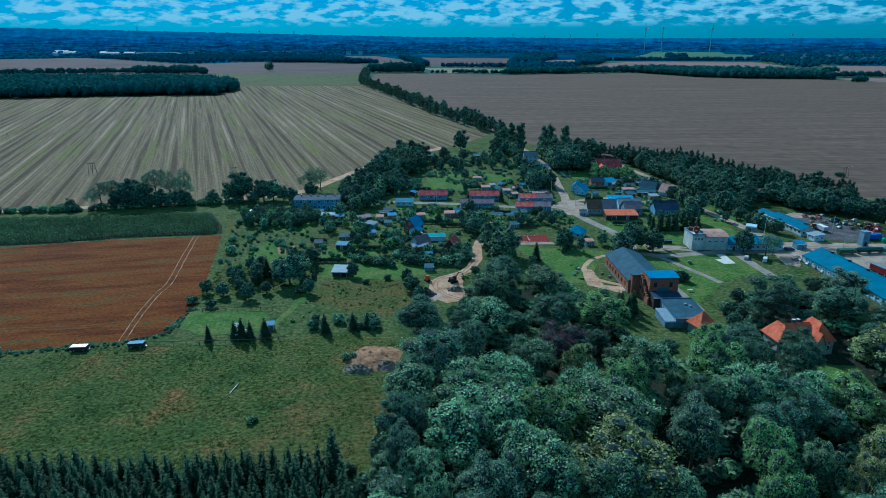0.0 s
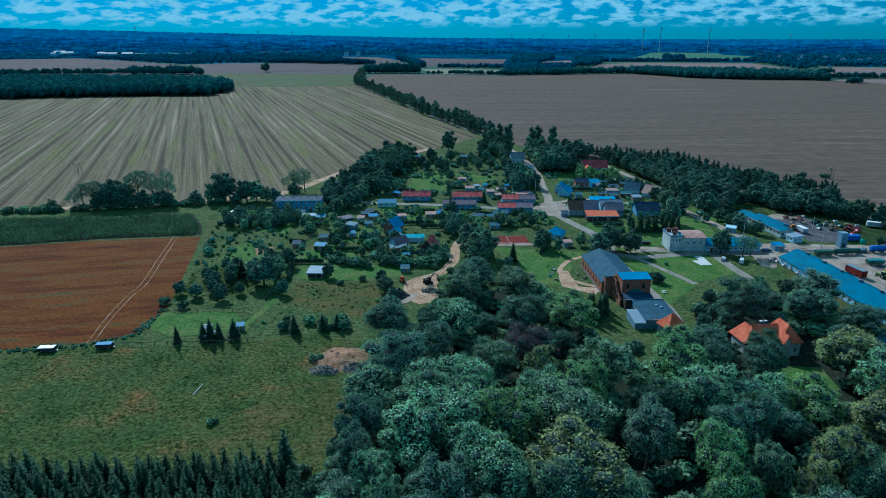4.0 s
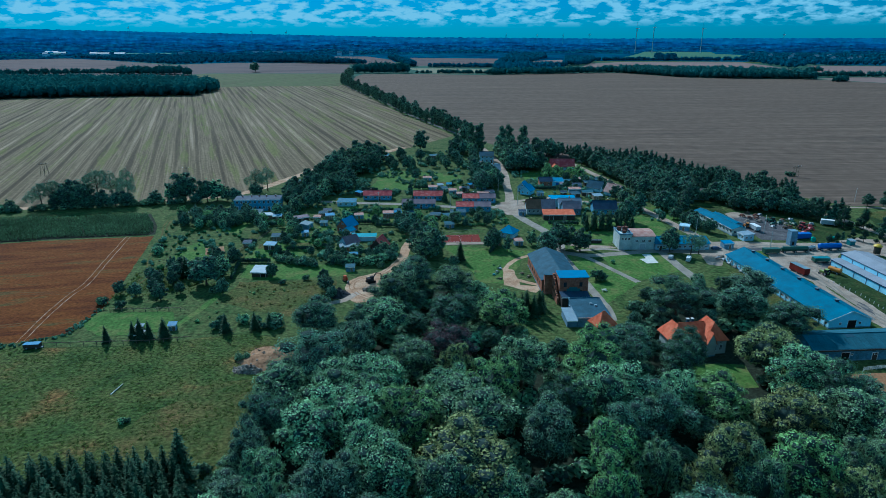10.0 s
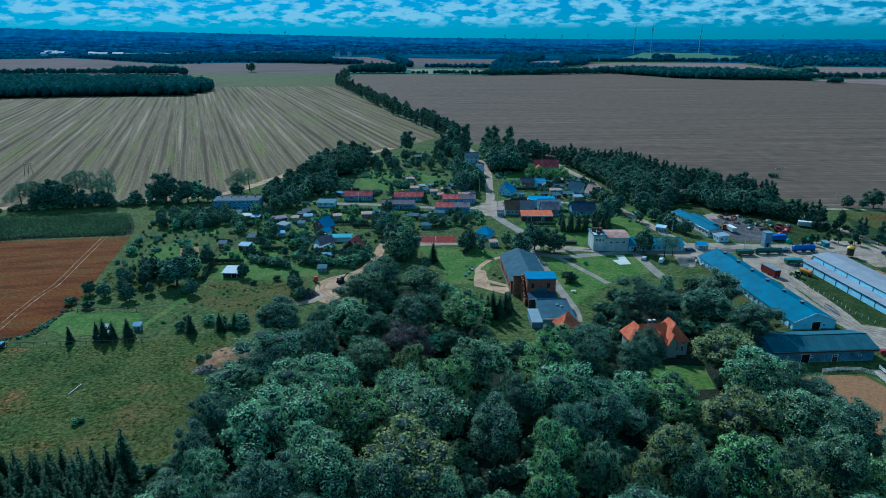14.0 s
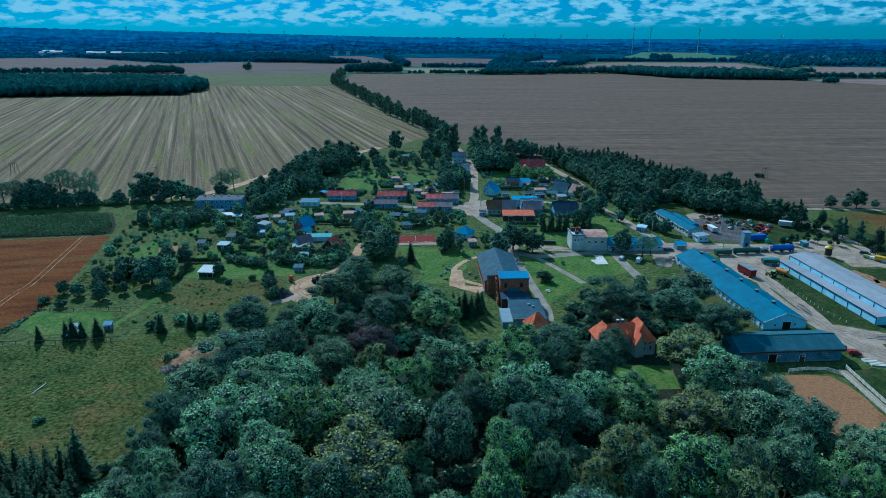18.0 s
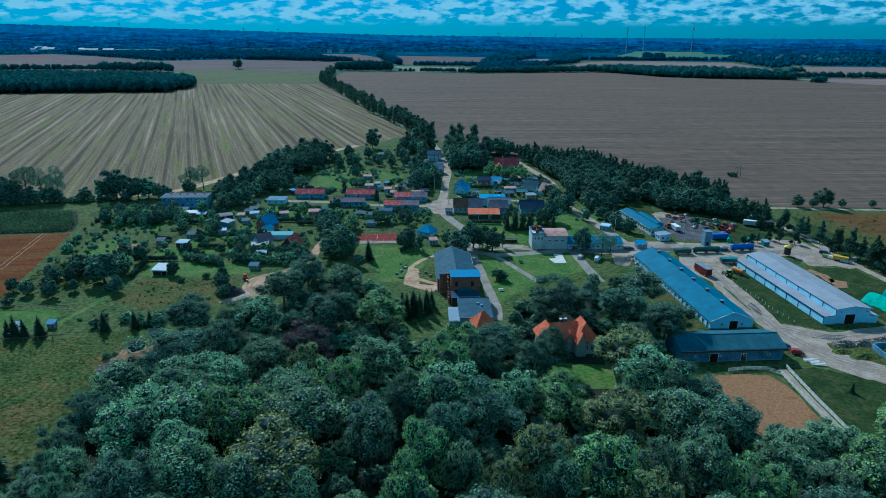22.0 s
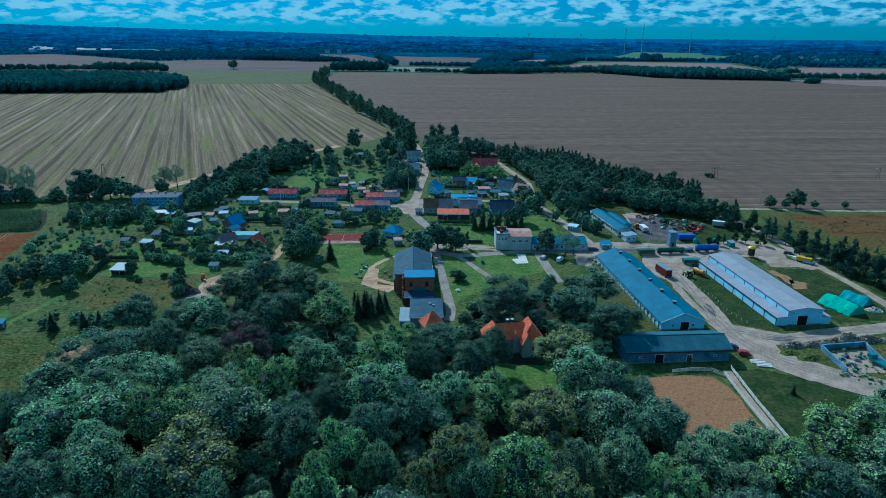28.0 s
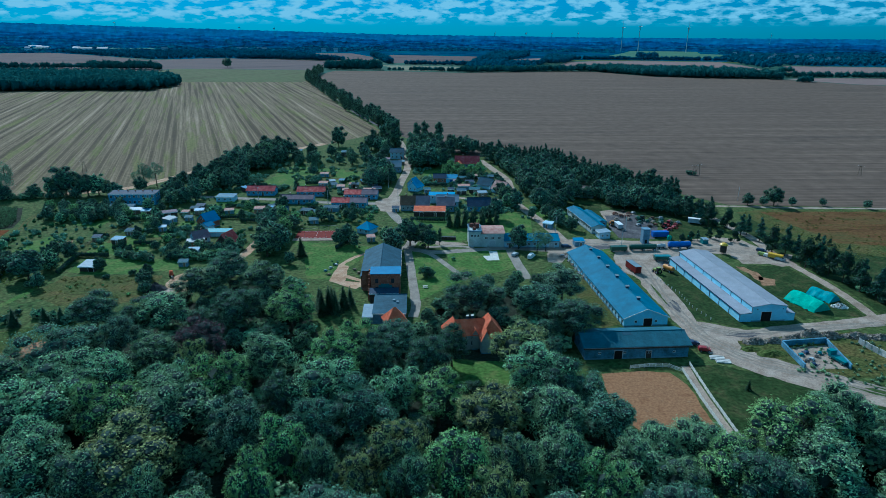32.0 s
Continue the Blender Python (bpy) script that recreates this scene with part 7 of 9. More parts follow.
PLANTED_A = [("village", 84, 262, 13, 1.25), ("village", 77, 254, 11, 1.2), ("village", 92, 258, 11, 1.1), ("tall", 97, 263, 8, 0.8), ("tall", 56, 264, 9, 1.3), ("tall", 60, 258, 8, 1.2), ("village", 131.5, 257.6, 11, 0.95), ("sparse", 139, 253, 11, 1.1), ("sparse", 143, 254.5, 9, 1.1), ("spruce", 102, 290, 8, 1.2), ("spruce", 105.6, 290, 9, 1.2), ("spruce", 109.4, 290, 9, 1.2), ("spruce", 113, 290, 9, 1.2), ("spruce", 118, 290, 9, 1.2), ("spruce", 121.5, 291, 9, 1.1), ("spruce", 124.7, 292, 8, 1.2), ("tall", 101, 293, 9, 0.9), ("tall", 106, 292, 10, 0.9), ("tall", 110, 293, 9, 1.0), ("tall", 114, 294, 9, 1.0), ("tall", 118, 296, 9, 1.0)]
PLANTED_A += [("village", 122, 300, 9, 1.0), ("village", 126, 304, 11, 1.0), ("village", 144, 305, 6, 0.9), ("village", 36, 238, 6, 0.9), ("village", 53, 262, 8, 1.1), ("village", 21, 266, 12, 1.15), ("village", 27, 254, 13, 1.15), ("village", 24.5, 247.5, 13.5, 1.15), ("spruce", 39, 247, 9, 1.3), ("village", 21, 224, 7, 1.1), ("tall", 12, 420, 12, 1.1), ("village", 14, 404, 8, 1.0), ("tall", 13, 360, 9, 1.1), ("village", 14, 517, 17, 0.95), ("tall", 44, 510, 16, 1.2), ("tall", 54, 540, 17, 1.2), ("tall", 84, 470, 18, 1.2), ("tall", 76, 480, 18, 1.2), ("tall", 92, 474, 19, 1.1), ("tall", 80, 492, 24, 0.85), ("tall", 62, 505, 25, 0.9)]
PLANTED_A += [("tall", 57, 520, 23, 0.9), ("tall", 86, 500, 24, 0.8), ("tall", 97, 498, 24, 0.9), ("tall", 86, 484, 18, 1.2), ("tall", 97, 480, 17, 1.2), ("village", 88, 462, 16, 1.15), ("village", 84, 450, 15, 1.2), ("village", 93, 456, 14, 1.2), ("tall", 50, 528, 17, 1.3), ("village", 56, 512, 12, 1.2), ("village", 55, 272, 7, 1.0), ("village", 72, 268, 7, 1.0), ("village", 38, 300, 8, 1.2), ("spruce", 33, 347, 8, 1.2)]
for key, x, y, h, w in PLANTED_A:
    plant(key, x, y, h, w, "village trees")
for x, y, h in ((64.3, 194, 9), (62, 190.7, 9), (59.8, 191.7, 10), (57.8, 189.6, 9.5), (66, 198, 7), (60, 196, 8), (56, 195, 8)):
    plant("spruce", x, y, h, 1.15, "dark spruces by the ruin")
row("belt", [(148, 352), (150, 392), (143, 430), (138, 460)], 6.0, 11, 1.5, 1.1, "trees along the lane")
for x, y, h in ((174, 344, 11), (181, 343.5, 8), (189, 344, 11), (172, 353, 12), (192, 352, 11), (182, 361, 12), (168, 336, 10)):
    plant("belt", x, y, h, 1.1, "trees round the hidden house")
row("village", [(152, 312), (157, 292), (162, 282)], 4.0, 6.5, 1.0, 1.1, "trees by the office")

# avenue, pines along the farm road, single field trees
row("belt", [(58, 588), (4, 748), (-46, 920), (-146, 1255)], 13, 14, 2.5, 0.85, "avenue trees", 0.3)
row("tall", [(44, 612), (-12, 766), (-62, 935), (-165, 1275)], 22, 14, 2.5, 1.1, "avenue trees", 0.3)
row("tall", [(-160, 1270), (-185, 1560)], 11, 17, 6.0, 1.4, "avenue trees", 0.3)
for x, y, h in ((236, 307, 11), (232, 312, 10), (237, 289, 10), (238, 277, 12), (242, 279, 11), (243, 269, 11), (241, 254, 13), (244, 249, 13), (247, 246, 12), (245, 235, 13), (247.5, 231, 14), (249, 226, 13), (246, 240, 10), (251, 220, 12), (252, 214, 13)):
    plant(RP.choice(("pine", "pine", "larch")), x, y, h * RP.uniform(0.9, 1.15), RP.uniform(0.85, 1.05), "pines along the farm road")
for x, y, h in ((251, 210, 12), (253, 204, 12), (254, 198, 12), (255, 191, 12), (257, 208, 10), (228, 300, 11), (224, 305, 12), (219, 309, 11), (232, 304, 9), (229, 292, 11), (225, 270, 6), (231, 268, 6), (222, 274, 5), (215, 270, 5), (211, 268, 5), (206, 265, 5), (270, 269, 4), (271, 262, 4), (276, 256, 3.5)):
    plant(RP.choice(("pine", "larch")), x, y, h * RP.uniform(0.9, 1.15), RP.uniform(0.9, 1.15), "pines along the farm road")
for key, x, y, h in (("belt", 282, 332, 11), ("belt", 268, 333, 6.5), ("belt", 276, 332, 5.5), ("belt", 292, 332, 5), ("belt", 309, 332, 4.5), ("village", 330, 326, 5), ("village", 345, 326, 4), ("village", -471, 1751, 27)):
    plant(key, x, y, h, 1.2, "field trees")
for x, y in ((268, 412), (266, 413)):
    plant("bush", x, y, 3, 1.3, "bushes under the pylon")

# ---- vehicles and machines ----
def wheel(parent, x, y, r, w=0.22):
    wh = part("wheel", Geo().tube([(x, y - w / 2, r), (x, y + w / 2, r)], [r, r], 14), M["rubber"], parent)
    part("rim", Geo().tube([(x, y - w / 2 - 0.02, r), (x, y + w / 2 + 0.02, r)], [r * 0.55, r * 0.55], 10), M["paint_silver"], wh)


def car(x, y, rz, paint, label, L=4.2, van=False):
    c = thing("van" if van else "car", x, y, rz, label, "van" if van else "car", "parked cars")
    W, H = 1.75, 1.95 if van else 1.42
    prof = [(-L / 2, 0.35), (-L / 2, 0.85), (-L / 2 + 0.15, H - 0.12), (-L / 2 + 0.5, H), (L * 0.12, H), (L * 0.28, 0.98), (L / 2 - 0.1, 0.82), (L / 2, 0.6), (L / 2, 0.35)] if not van else [(-L / 2, 0.35), (-L / 2, H - 0.1), (-L / 2 + 0.2, H), (L * 0.2, H), (L * 0.36, 1.1), (L / 2, 0.9), (L / 2, 0.35)]
    n = len(prof)
    g = Geo()
    v = []
    for s in (-1, 1):
        v += [(px, s * (W / 2 - (0.16 if pz > 1.0 else 0.0)), pz) for px, pz in prof]
    g.add(v, [tuple(range(n)), tuple(range(2 * n - 1, n - 1, -1))] + [(i, n + i, n + (i + 1) % n, (i + 1) % n) for i in range(n)])
    part("body", g, M["paint_" + paint], c)
    part("windscreen", Geo().slab([(L * 0.14, -W / 2 + 0.22, H - 0.05), (L * 0.27, -W / 2 + 0.2, 1.02), (L * 0.27, W / 2 - 0.2, 1.02), (L * 0.14, W / 2 - 0.22, H - 0.05)], 0.03), M["glass"], c, at=pose(0.05, 0, 0.04))
    for s in (-1, 1):
        part("side_window", Geo().box(-L / 2 + 0.55, s * (W / 2 - 0.165) - 0.012, 0.98, L * 0.08, s * (W / 2 - 0.165) + 0.012, H - 0.15), M["glass"], c)
        part("headlight", Geo().box(L / 2 - 0.06, s * 0.6 - 0.16, 0.6, L / 2 + 0.015, s * 0.6 + 0.16, 0.74), M["paint_white"], c)
        for u in (-L * 0.31, L * 0.31):
            wheel(c, u, s * (W / 2 - 0.08), 0.31)
    return c


def trailer(name, x, y, rz, L, W, H, paint, label, category, top=None, axles=2, legs=0.75):
    c = thing(name, x, y, rz, label, category)
    part("body", Geo().box(-L / 2, -W / 2, legs, L / 2, W / 2, H), M[paint], c)
    part("roof", Geo().box(-L / 2 - 0.05, -W / 2 - 0.05, H, L / 2 + 0.05, W / 2 + 0.05, H + 0.1), M[top or paint], c)
    part("chassis", Geo().box(-L / 2 + 0.1, -0.5, legs - 0.25, L / 2 + 0.6, 0.5, legs), M["steel"], c)
    for i in range(axles):
        for s in (-1, 1):
            wheel(c, -L / 2 + 0.9 + i * (L - 1.8) / max(1, axles - 1), s * (W / 2 - 0.15), 0.42, 0.26)
    return c


def tank(name, x, y, rz, L, r, z, paint, label, axles=2):
    c = thing(name, x, y, rz, label, "tank trailer")
    part("vessel", Geo().tube([(-L / 2, 0, z), (-L / 2 + 0.3, 0, z), (L / 2 - 0.3, 0, z), (L / 2, 0, z)], [r * 0.7, r, r, r * 0.7], 16), M[paint], c)
    part("chassis", Geo().box(-L / 2 + 0.3, -0.5, z - r - 0.2, L / 2 + 0.5, 0.5, z - r + 0.1), M["steel"], c)
    part("hatch", Geo().cyl(0, 0, z + r - 0.05, z + r + 0.25, 0.35, 12), M["steel"], c)
    for i in range(axles):
        for s in (-1, 1):
            wheel(c, -L / 2 + 1.0 + i * (L - 2.0) / max(1, axles - 1), s * 0.9, (z - r) * 0.5 + 0.18, 0.3)
    return c


def tractor(x, y, rz, paint, label):
    c = thing("tractor", x, y, rz, label, "tractor", "farm machines")
    part("bonnet", Geo().box(0.2, -0.45, 0.8, 2.1, 0.45, 1.6), M[paint], c)
    cab = part("cab", Geo().box(-1.2, -0.8, 0.8, 0.2, 0.8, 1.5).box(-1.2, -0.8, 2.5, 0.2, 0.8, 2.65), M[paint], c)
    part("cab_glass", Geo().box(-1.12, -0.74, 1.5, 0.12, 0.74, 2.5), M["glass"], cab)
    for s in (-1, 1):
        wheel(c, -0.7, s * 0.95, 0.8, 0.45)
        wheel(c, 1.6, s * 0.8, 0.48, 0.3)
    return c


def machine(x, y, rz, paint, label, size=1.0):
    """A small drawn farm implement: frame, hopper, tool bar, wheels."""
    c = thing("farm_implement", x, y, rz, label, "farm machine", "farm machines")
    c.scale = (size, size, size)
    part("tool_frame", Geo().box(-1.6, -1.3, 0.5, 1.6, -1.1, 0.75).box(-1.6, 1.1, 0.5, 1.6, 1.3, 0.75).box(-0.1, -1.3, 0.5, 0.1, 1.3, 0.75).box(1.6, -0.1, 0.5, 3.0, 0.1, 0.7), M[paint], c)
    part("hopper", Geo().add([(-1.2, -1.2, 0.8), (1.0, -1.2, 0.8), (1.0, 1.2, 0.8), (-1.2, 1.2, 0.8), (-1.0, -0.7, 1.5), (0.5, -0.7, 1.5), (0.5, 0.7, 1.5), (-1.0, 0.7, 1.5)], [(0, 3, 2, 1), (4, 5, 6, 7), (0, 1, 5, 4), (1, 2, 6, 5), (2, 3, 7, 6), (3, 0, 4, 7)]), M[paint], c)
    for k in range(5):
        part("tine", Geo().tube([(-1.5, -1.0 + 0.5 * k, 0.6), (-1.9, -1.0 + 0.5 * k, 0.1)], [0.05, 0.04], 5), M["steel"], c)
    for s in (-1, 1):
        wheel(c, 0.1, s * 1.5, 0.4, 0.25)


car(175.6, 165.0, -12, "red", "small red car parked beside the stable", 3.6)
car(173.4, 169.0, 8, "darkblue", "dark blue car parked beside the stable")
plant("bush", 102.6, 243.5, 1.6, 1.1, "scattered bushes")
car(135.5, 246.2, 60, "white", "white van parked under a tree", 5.0, True)
car(129.1, 249.2, 60, "silver", "pale car parked on the driveway")

car(-104, 325, 80, "white", "white car parked by the garages")
car(153.0, 260.0, 10, "darkblue", "dark car parked in the yard")
trailer("box_wagon", 173.9, 231.0, 101, 8.2, 2.5, 3.2, "court", "long red box wagon with pale roof", "wagon", "pale_roof", 3)
trailer("grain_trailer", 189.6, 243.2, 2, 6.6, 2.4, 2.2, "paint_green", "dark green grain trailer in the yard", "trailer", "paint_teal")
tractor(182.8, 228.6, 115, "paint_lime", "yellow-green tractor parked on the grass")
tank("slurry_tank", 187.8, 230.4, 118, 5.0, 0.95, 1.7, "paint_orange", "orange slurry tank on wheels")
tank("tank_trailer", 202.4, 258.6, 3, 10, 1.2, 2.1, "paint_blue", "long bright blue tank trailer", 3)
tank("tank_trailer", 185.5, 256.0, 3, 12, 1.0, 1.8, "paint_green", "long dark green tank trailer", 3)
trailer("grain_trailer", 174.5, 254.5, 5, 7, 2.4, 2.4, "paint_green", "dark green trailer beside the barn", "trailer", "paint_green")
tank("pipe_tank", 194.6, 259.0, 15, 4, 0.7, 1.3, "paint_silver", "pale metal tank in the yard", 2)
trailer("container", 199.6, 275.5, 6, 7.5, 2.5, 2.6, "paint_blue", "bright blue container behind bushes", "container", "paint_blue", 2, 0.4)
for x, y in ((202.6, 271.4), (212.0, 271.6)):
    g = Geo().tube([(0, 0, 0), (0, 0, 1.6), (0, 0, 2.0)], [1.0, 1.0, 0.55], 14)
    t = thing("plastic_tank", x, y, 0, "pale turquoise plastic tank on the grass", "tank", "plastic tanks")
    part("vessel", g, M["tarp"], t)
    part("lid", Geo().cyl(0, 0, 2.0, 2.15, 0.3, 10), M["paint_teal"], t)
building("meter_house", 216.5, 266.0, 6, 2.6, 2.4, 2.2, 0.2, "paint_teal", "pale_roof", "small turquoise meter hut in the yard", "hut", 0.1, "mono")
tower = thing("concrete_silo", 189.6, 266.4, 4, "square grey concrete silo tower", "silo")
part("shaft", Geo().box(-1.5, -1.5, 0, 1.5, 1.5, 6.6), M["grey_wall"], tower)
part("cap_slab", Geo().box(-1.7, -1.7, 6.6, 1.7, 1.7, 6.9), M["grey_wall"], tower)
part("hatch", Geo().box(-0.5, -1.56, 0.3, 0.5, -1.503, 2.0), M["dark"], tower)
silo = thing("feed_silo", 218.8, 251.8, 0, "dark feed silo with a yellow domed cap", "silo")
part("shaft", Geo().cyl(0, 0, 0.9, 4.0, 1.35, 18), M["dark_wall"], silo)
part("cap", Geo().tube([(0, 0, 4.0), (0, 0, 4.3), (0, 0, 4.8), (0, 0, 5.1)], [1.75, 1.7, 1.1, 0.25], 18), M["paint_yellow"], silo)
for k in range(4):
    part("leg", Geo().tube([(1.1 * math.cos(k * 1.57 + 0.78), 1.1 * math.sin(k * 1.57 + 0.78), 0), (1.1 * math.cos(k * 1.57 + 0.78), 1.1 * math.sin(k * 1.57 + 0.78), 1.0)], [0.09, 0.09], 6), M["steel"], silo)
for x, y, rz, p, label in ((235.2, 249.6, -40, "lime", "pale green van by the pines"), (236.6, 247.6, -40, "white", "white car by the pines"), (239.2, 243.4, -40, "silver", "silver car by the pines"), (236.9, 254.6, -40, "darkblue", "dark blue car by the pines")):
    car(x, y, rz, p, label)
trailer("yellow_bus", 238.0, 245.2, -42, 5.6, 2.0, 2.2, "paint_yellow", "yellow delivery wagon by the pines", "wagon", "paint_yellow")
COLOURS = ["rust_metal", "paint_green", "rubble", "rust_metal", "dark_wall", "rubble", "steel"]
for x, y in ((187, 303), (194, 308), (195, 293), (203.5, 293), (209, 301), (208.4, 291), (211.2, 295), (200, 291), (194, 318), (199, 315), (204, 298), (206, 305), (213, 300), (202, 308)):
    p = RP.choice(COLOURS)
    machine(x, y, RP.uniform(0, 360), p, "%s farm implement in the machine yard" % {"paint_green": "green", "rust_metal": "rusty", "dark_wall": "dark", "steel": "grey steel", "rubble": "dull grey"}[p], 0.8)
for x, y, p in ((205, 283, "paint_red"), (208, 286, "paint_red"), (207, 291.5, "rust_metal"), (211.5, 289, "paint_red"), (197, 297, "paint_green"), (201, 299, "paint_green"), (198.5, 305, "paint_green"), (193, 303, "rubble"), (191, 309, "rust_metal"), (196, 313, "rust_metal"), (189, 313, "rust_metal"), (207.5, 297, "paint_green"), (204, 302, "rubble"), (210, 305, "steel"), (213.5, 293, "paint_red"), (216, 297, "steel")):
    machine(x, y, RP.uniform(0, 360), p, "%s farm implement crowded in the machine yard" % {"paint_red": "red", "paint_green": "green", "rubble": "dull grey", "rust_metal": "rusty", "steel": "grey steel"}[p], 0.9)
tractor(207, 289, 20, "paint_red", "red tractor in the machine yard")
tractor(210, 293.5, 60, "paint_red", "red tractor in the machine yard")
tractor(199, 302, 200, "paint_green", "green tractor in the machine yard")
tractor(182, 293, 100, "paint_orange", "orange tractor beside the office")
trailer("lorry", 224.5, 296.5, -25, 7, 2.4, 2.8, "paint_silver", "pale lorry parked behind the yard", "lorry", "paint_white")
trailer("lorry", 184.0, 289.0, 95, 6, 2.4, 2.6, "paint_silver", "pale lorry beside the office", "lorry", "paint_white")
for i, (x, y) in enumerate(((151.0, 250), (150.6, 246), (150.9, 241.5), (151.4, 237), (151.8, 232.5), (152.2, 228), (152.6, 223.5), (149, 248))):
    machine(x, y, 95 + RP.uniform(-20, 20), "steel" if i % 3 else "rubble", "dark disused farm implement along the barn", 0.7)
trailer("hay_wagon", -110.8, 168.6, 4, 4.6, 2.0, 1.5, "dark_wall", "dark caravan-like wagon with white roof", "wagon", "paint_white", 2, 0.4)
trailer("hay_wagon", -94.4, 170.6, 6, 4.6, 2.0, 1.6, "dark_wall", "dark wagon with a bright blue roof", "wagon", "bright_roof", 2, 0.4)
digger = thing("excavator", 3.6, 223.2, 30, "dark tracked excavator on the building site", "excavator")
for s in (-1, 1):
    part("track", Geo().box(-1.6, s * 1.0 - 0.28, 0, 1.6, s * 1.0 + 0.28, 0.8), M["rubber"], digger)
part("cab", Geo().box(-1.4, -1.1, 0.95, 0.9, 1.1, 1.9).box(-0.2, -1.1, 1.9, 0.9, 0.0, 2.7), M["coal"], digger)
part("boom", Geo().tube([(0.9, 0.3, 1.4), (2.6, 0.3, 3.4), (4.4, 0.3, 2.8)], [0.24, 0.22, 0.16], 6), M["coal"], digger)
part("dipper", Geo().tube([(4.4, 0.3, 2.8), (4.9, 0.3, 0.9)], [0.16, 0.12], 6).box(4.4, -0.2, 0.2, 5.2, 0.8, 0.95), M["coal"], digger)
loader = thing("mini_digger", -6.4, 224.6, -60, "small orange-red digger on the site", "digger")
for s in (-1, 1):
    part("track", Geo().box(-1.0, s * 0.7 - 0.2, 0, 1.0, s * 0.7 + 0.2, 0.5), M["rubber"], loader)
part("cab", Geo().box(-0.9, -0.75, 0.5, 0.6, 0.75, 1.2).box(-0.7, -0.6, 1.2, 0.4, 0.6, 2.2), M["orange_roof"], loader)
part("boom", Geo().tube([(0.6, 0, 1.0), (1.8, 0, 2.2), (2.8, 0, 1.0)], [0.16, 0.14, 0.1], 6), M["orange_roof"], loader)
part("bucket", Geo().box(2.5, -0.35, 0.3, 3.1, 0.35, 1.0), M["steel"], loader)
truck = trailer("flatbed_truck", 211.8, 158.6, 104, 5.6, 2.2, 1.3, "paint_teal", "old turquoise truck standing in the pit", "truck", "paint_teal", 2, 0.7)
part("cab", Geo().box(2.0, -1.05, 1.4, 3.6, 1.05, 2.5), M["paint_teal"], truck)
for i, (x, y) in enumerate(((203, 162), (205, 163.5), (207, 161.5), (204.5, 159.5), (209, 163), (203.5, 156.5), (202.5, 158.8))):
    machine(x, y, RP.uniform(0, 360), ["paint_teal", "paint_darkblue", "rubble", "paint_silver"][i % 4], "scrapped machine part in the walled pit", 0.55)
for x, y, rz in ((177.5, 160.6, -8), (178.4, 158.6, -10)):
    p = thing("pallet_stack", x, y, rz, "pale stack of boards on the grass", "boards", "board stacks")
    for k in range(4):
        part("board", Geo().box(-2.0, -1.0 + k * 0.5, 0, 2.0, -0.62 + k * 0.5, 0.35 + 0.1 * (k % 2)), M["concrete"], p)
for x, y, rz, k in ((53.5, 233.5, 20, "steel"), (55, 237, 80, "paint_silver"), (63.3, 231.6, 10, "wood"), (65.4, 228, 30, "wood"), (54, 226, 50, "wood"), (52, 230, 0, "paint_teal")):
    machine(x, y, rz, k, "old implement beside the sandy drive", 0.5)
bench = thing("picnic_table", 91.6, 213.4, 8, "pale wooden picnic table on the lawn", "table")
part("tabletop", Geo().box(-0.9, -0.4, 0.7, 0.9, 0.4, 0.78), M["fence"], bench)
for s in (-1, 1):
    part("seat", Geo().box(-0.9, s * 0.75 - 0.14, 0.42, 0.9, s * 0.75 + 0.14, 0.48), M["fence"], bench)
    part("leg", Geo().box(s * 0.6 - 0.06, -0.8, 0, s * 0.6 + 0.06, 0.8, 0.1).box(s * 0.6 - 0.06, -0.1, 0.1, s * 0.6 + 0.06, 0.1, 0.7), M["fence"], bench)
pole = thing("timber_pole", -56.8, 146.4, -9, "pale timber pole lying in the meadow", "pole")
part("shaft", Geo().tube([(0, -2.6, 0.14), (0, 2.6, 0.3)], [0.16, 0.13], 8), M["fence"], pole)


# ---- tarpaulin clamps, heaps, pit ----
def tarp_heap(x, y, rz, L, W, H, material, label):
    g = Geo()
    v, f, n, m = [], [], 14, 12
    for i in range(n + 1):
        for j in range(m + 1):
            u, a = i / n - 0.5, math.pi * j / m
            k = 1 + 0.13 * noise.noise(Vector((u * 6, j * 0.5, x)))
            v.append((u * L, -math.cos(a) * W / 2 * k, max(0, (1 - abs(math.cos(a))) ** 0.75 * H * k * (1 - 0.12 * (2 * u) ** 4))))
            if i and j:
                q = i * (m + 1) + j
                f.append((q - m - 2, q - 1, q, q - m - 1)[::-1])
    g.add(v, f + [tuple(range(m + 1)), tuple(n * (m + 1) + j for j in range(m, -1, -1))])
    t = thing("clamp_tent", x, y, rz, label, "tarpaulin heap", "tarpaulin heaps")
    part("cover", g, material, t)
    for s in (-1, 1):
        part("weight_tyre", Geo().tube([(s * L * 0.3, -W / 2 - 0.2, 0.0), (s * L * 0.3, -W / 2 - 0.2, 0.25)], [0.4, 0.4], 10), M["rubber"], t)


tarp_heap(225.4, 199.0, -72, 12.5, 8, 3.6, M["tarp"], "large heap under bright green tarpaulin")
tarp_heap(234.4, 205.0, -64, 9, 6, 3.0, M["tarp_blue"], "heap under teal tarpaulin")


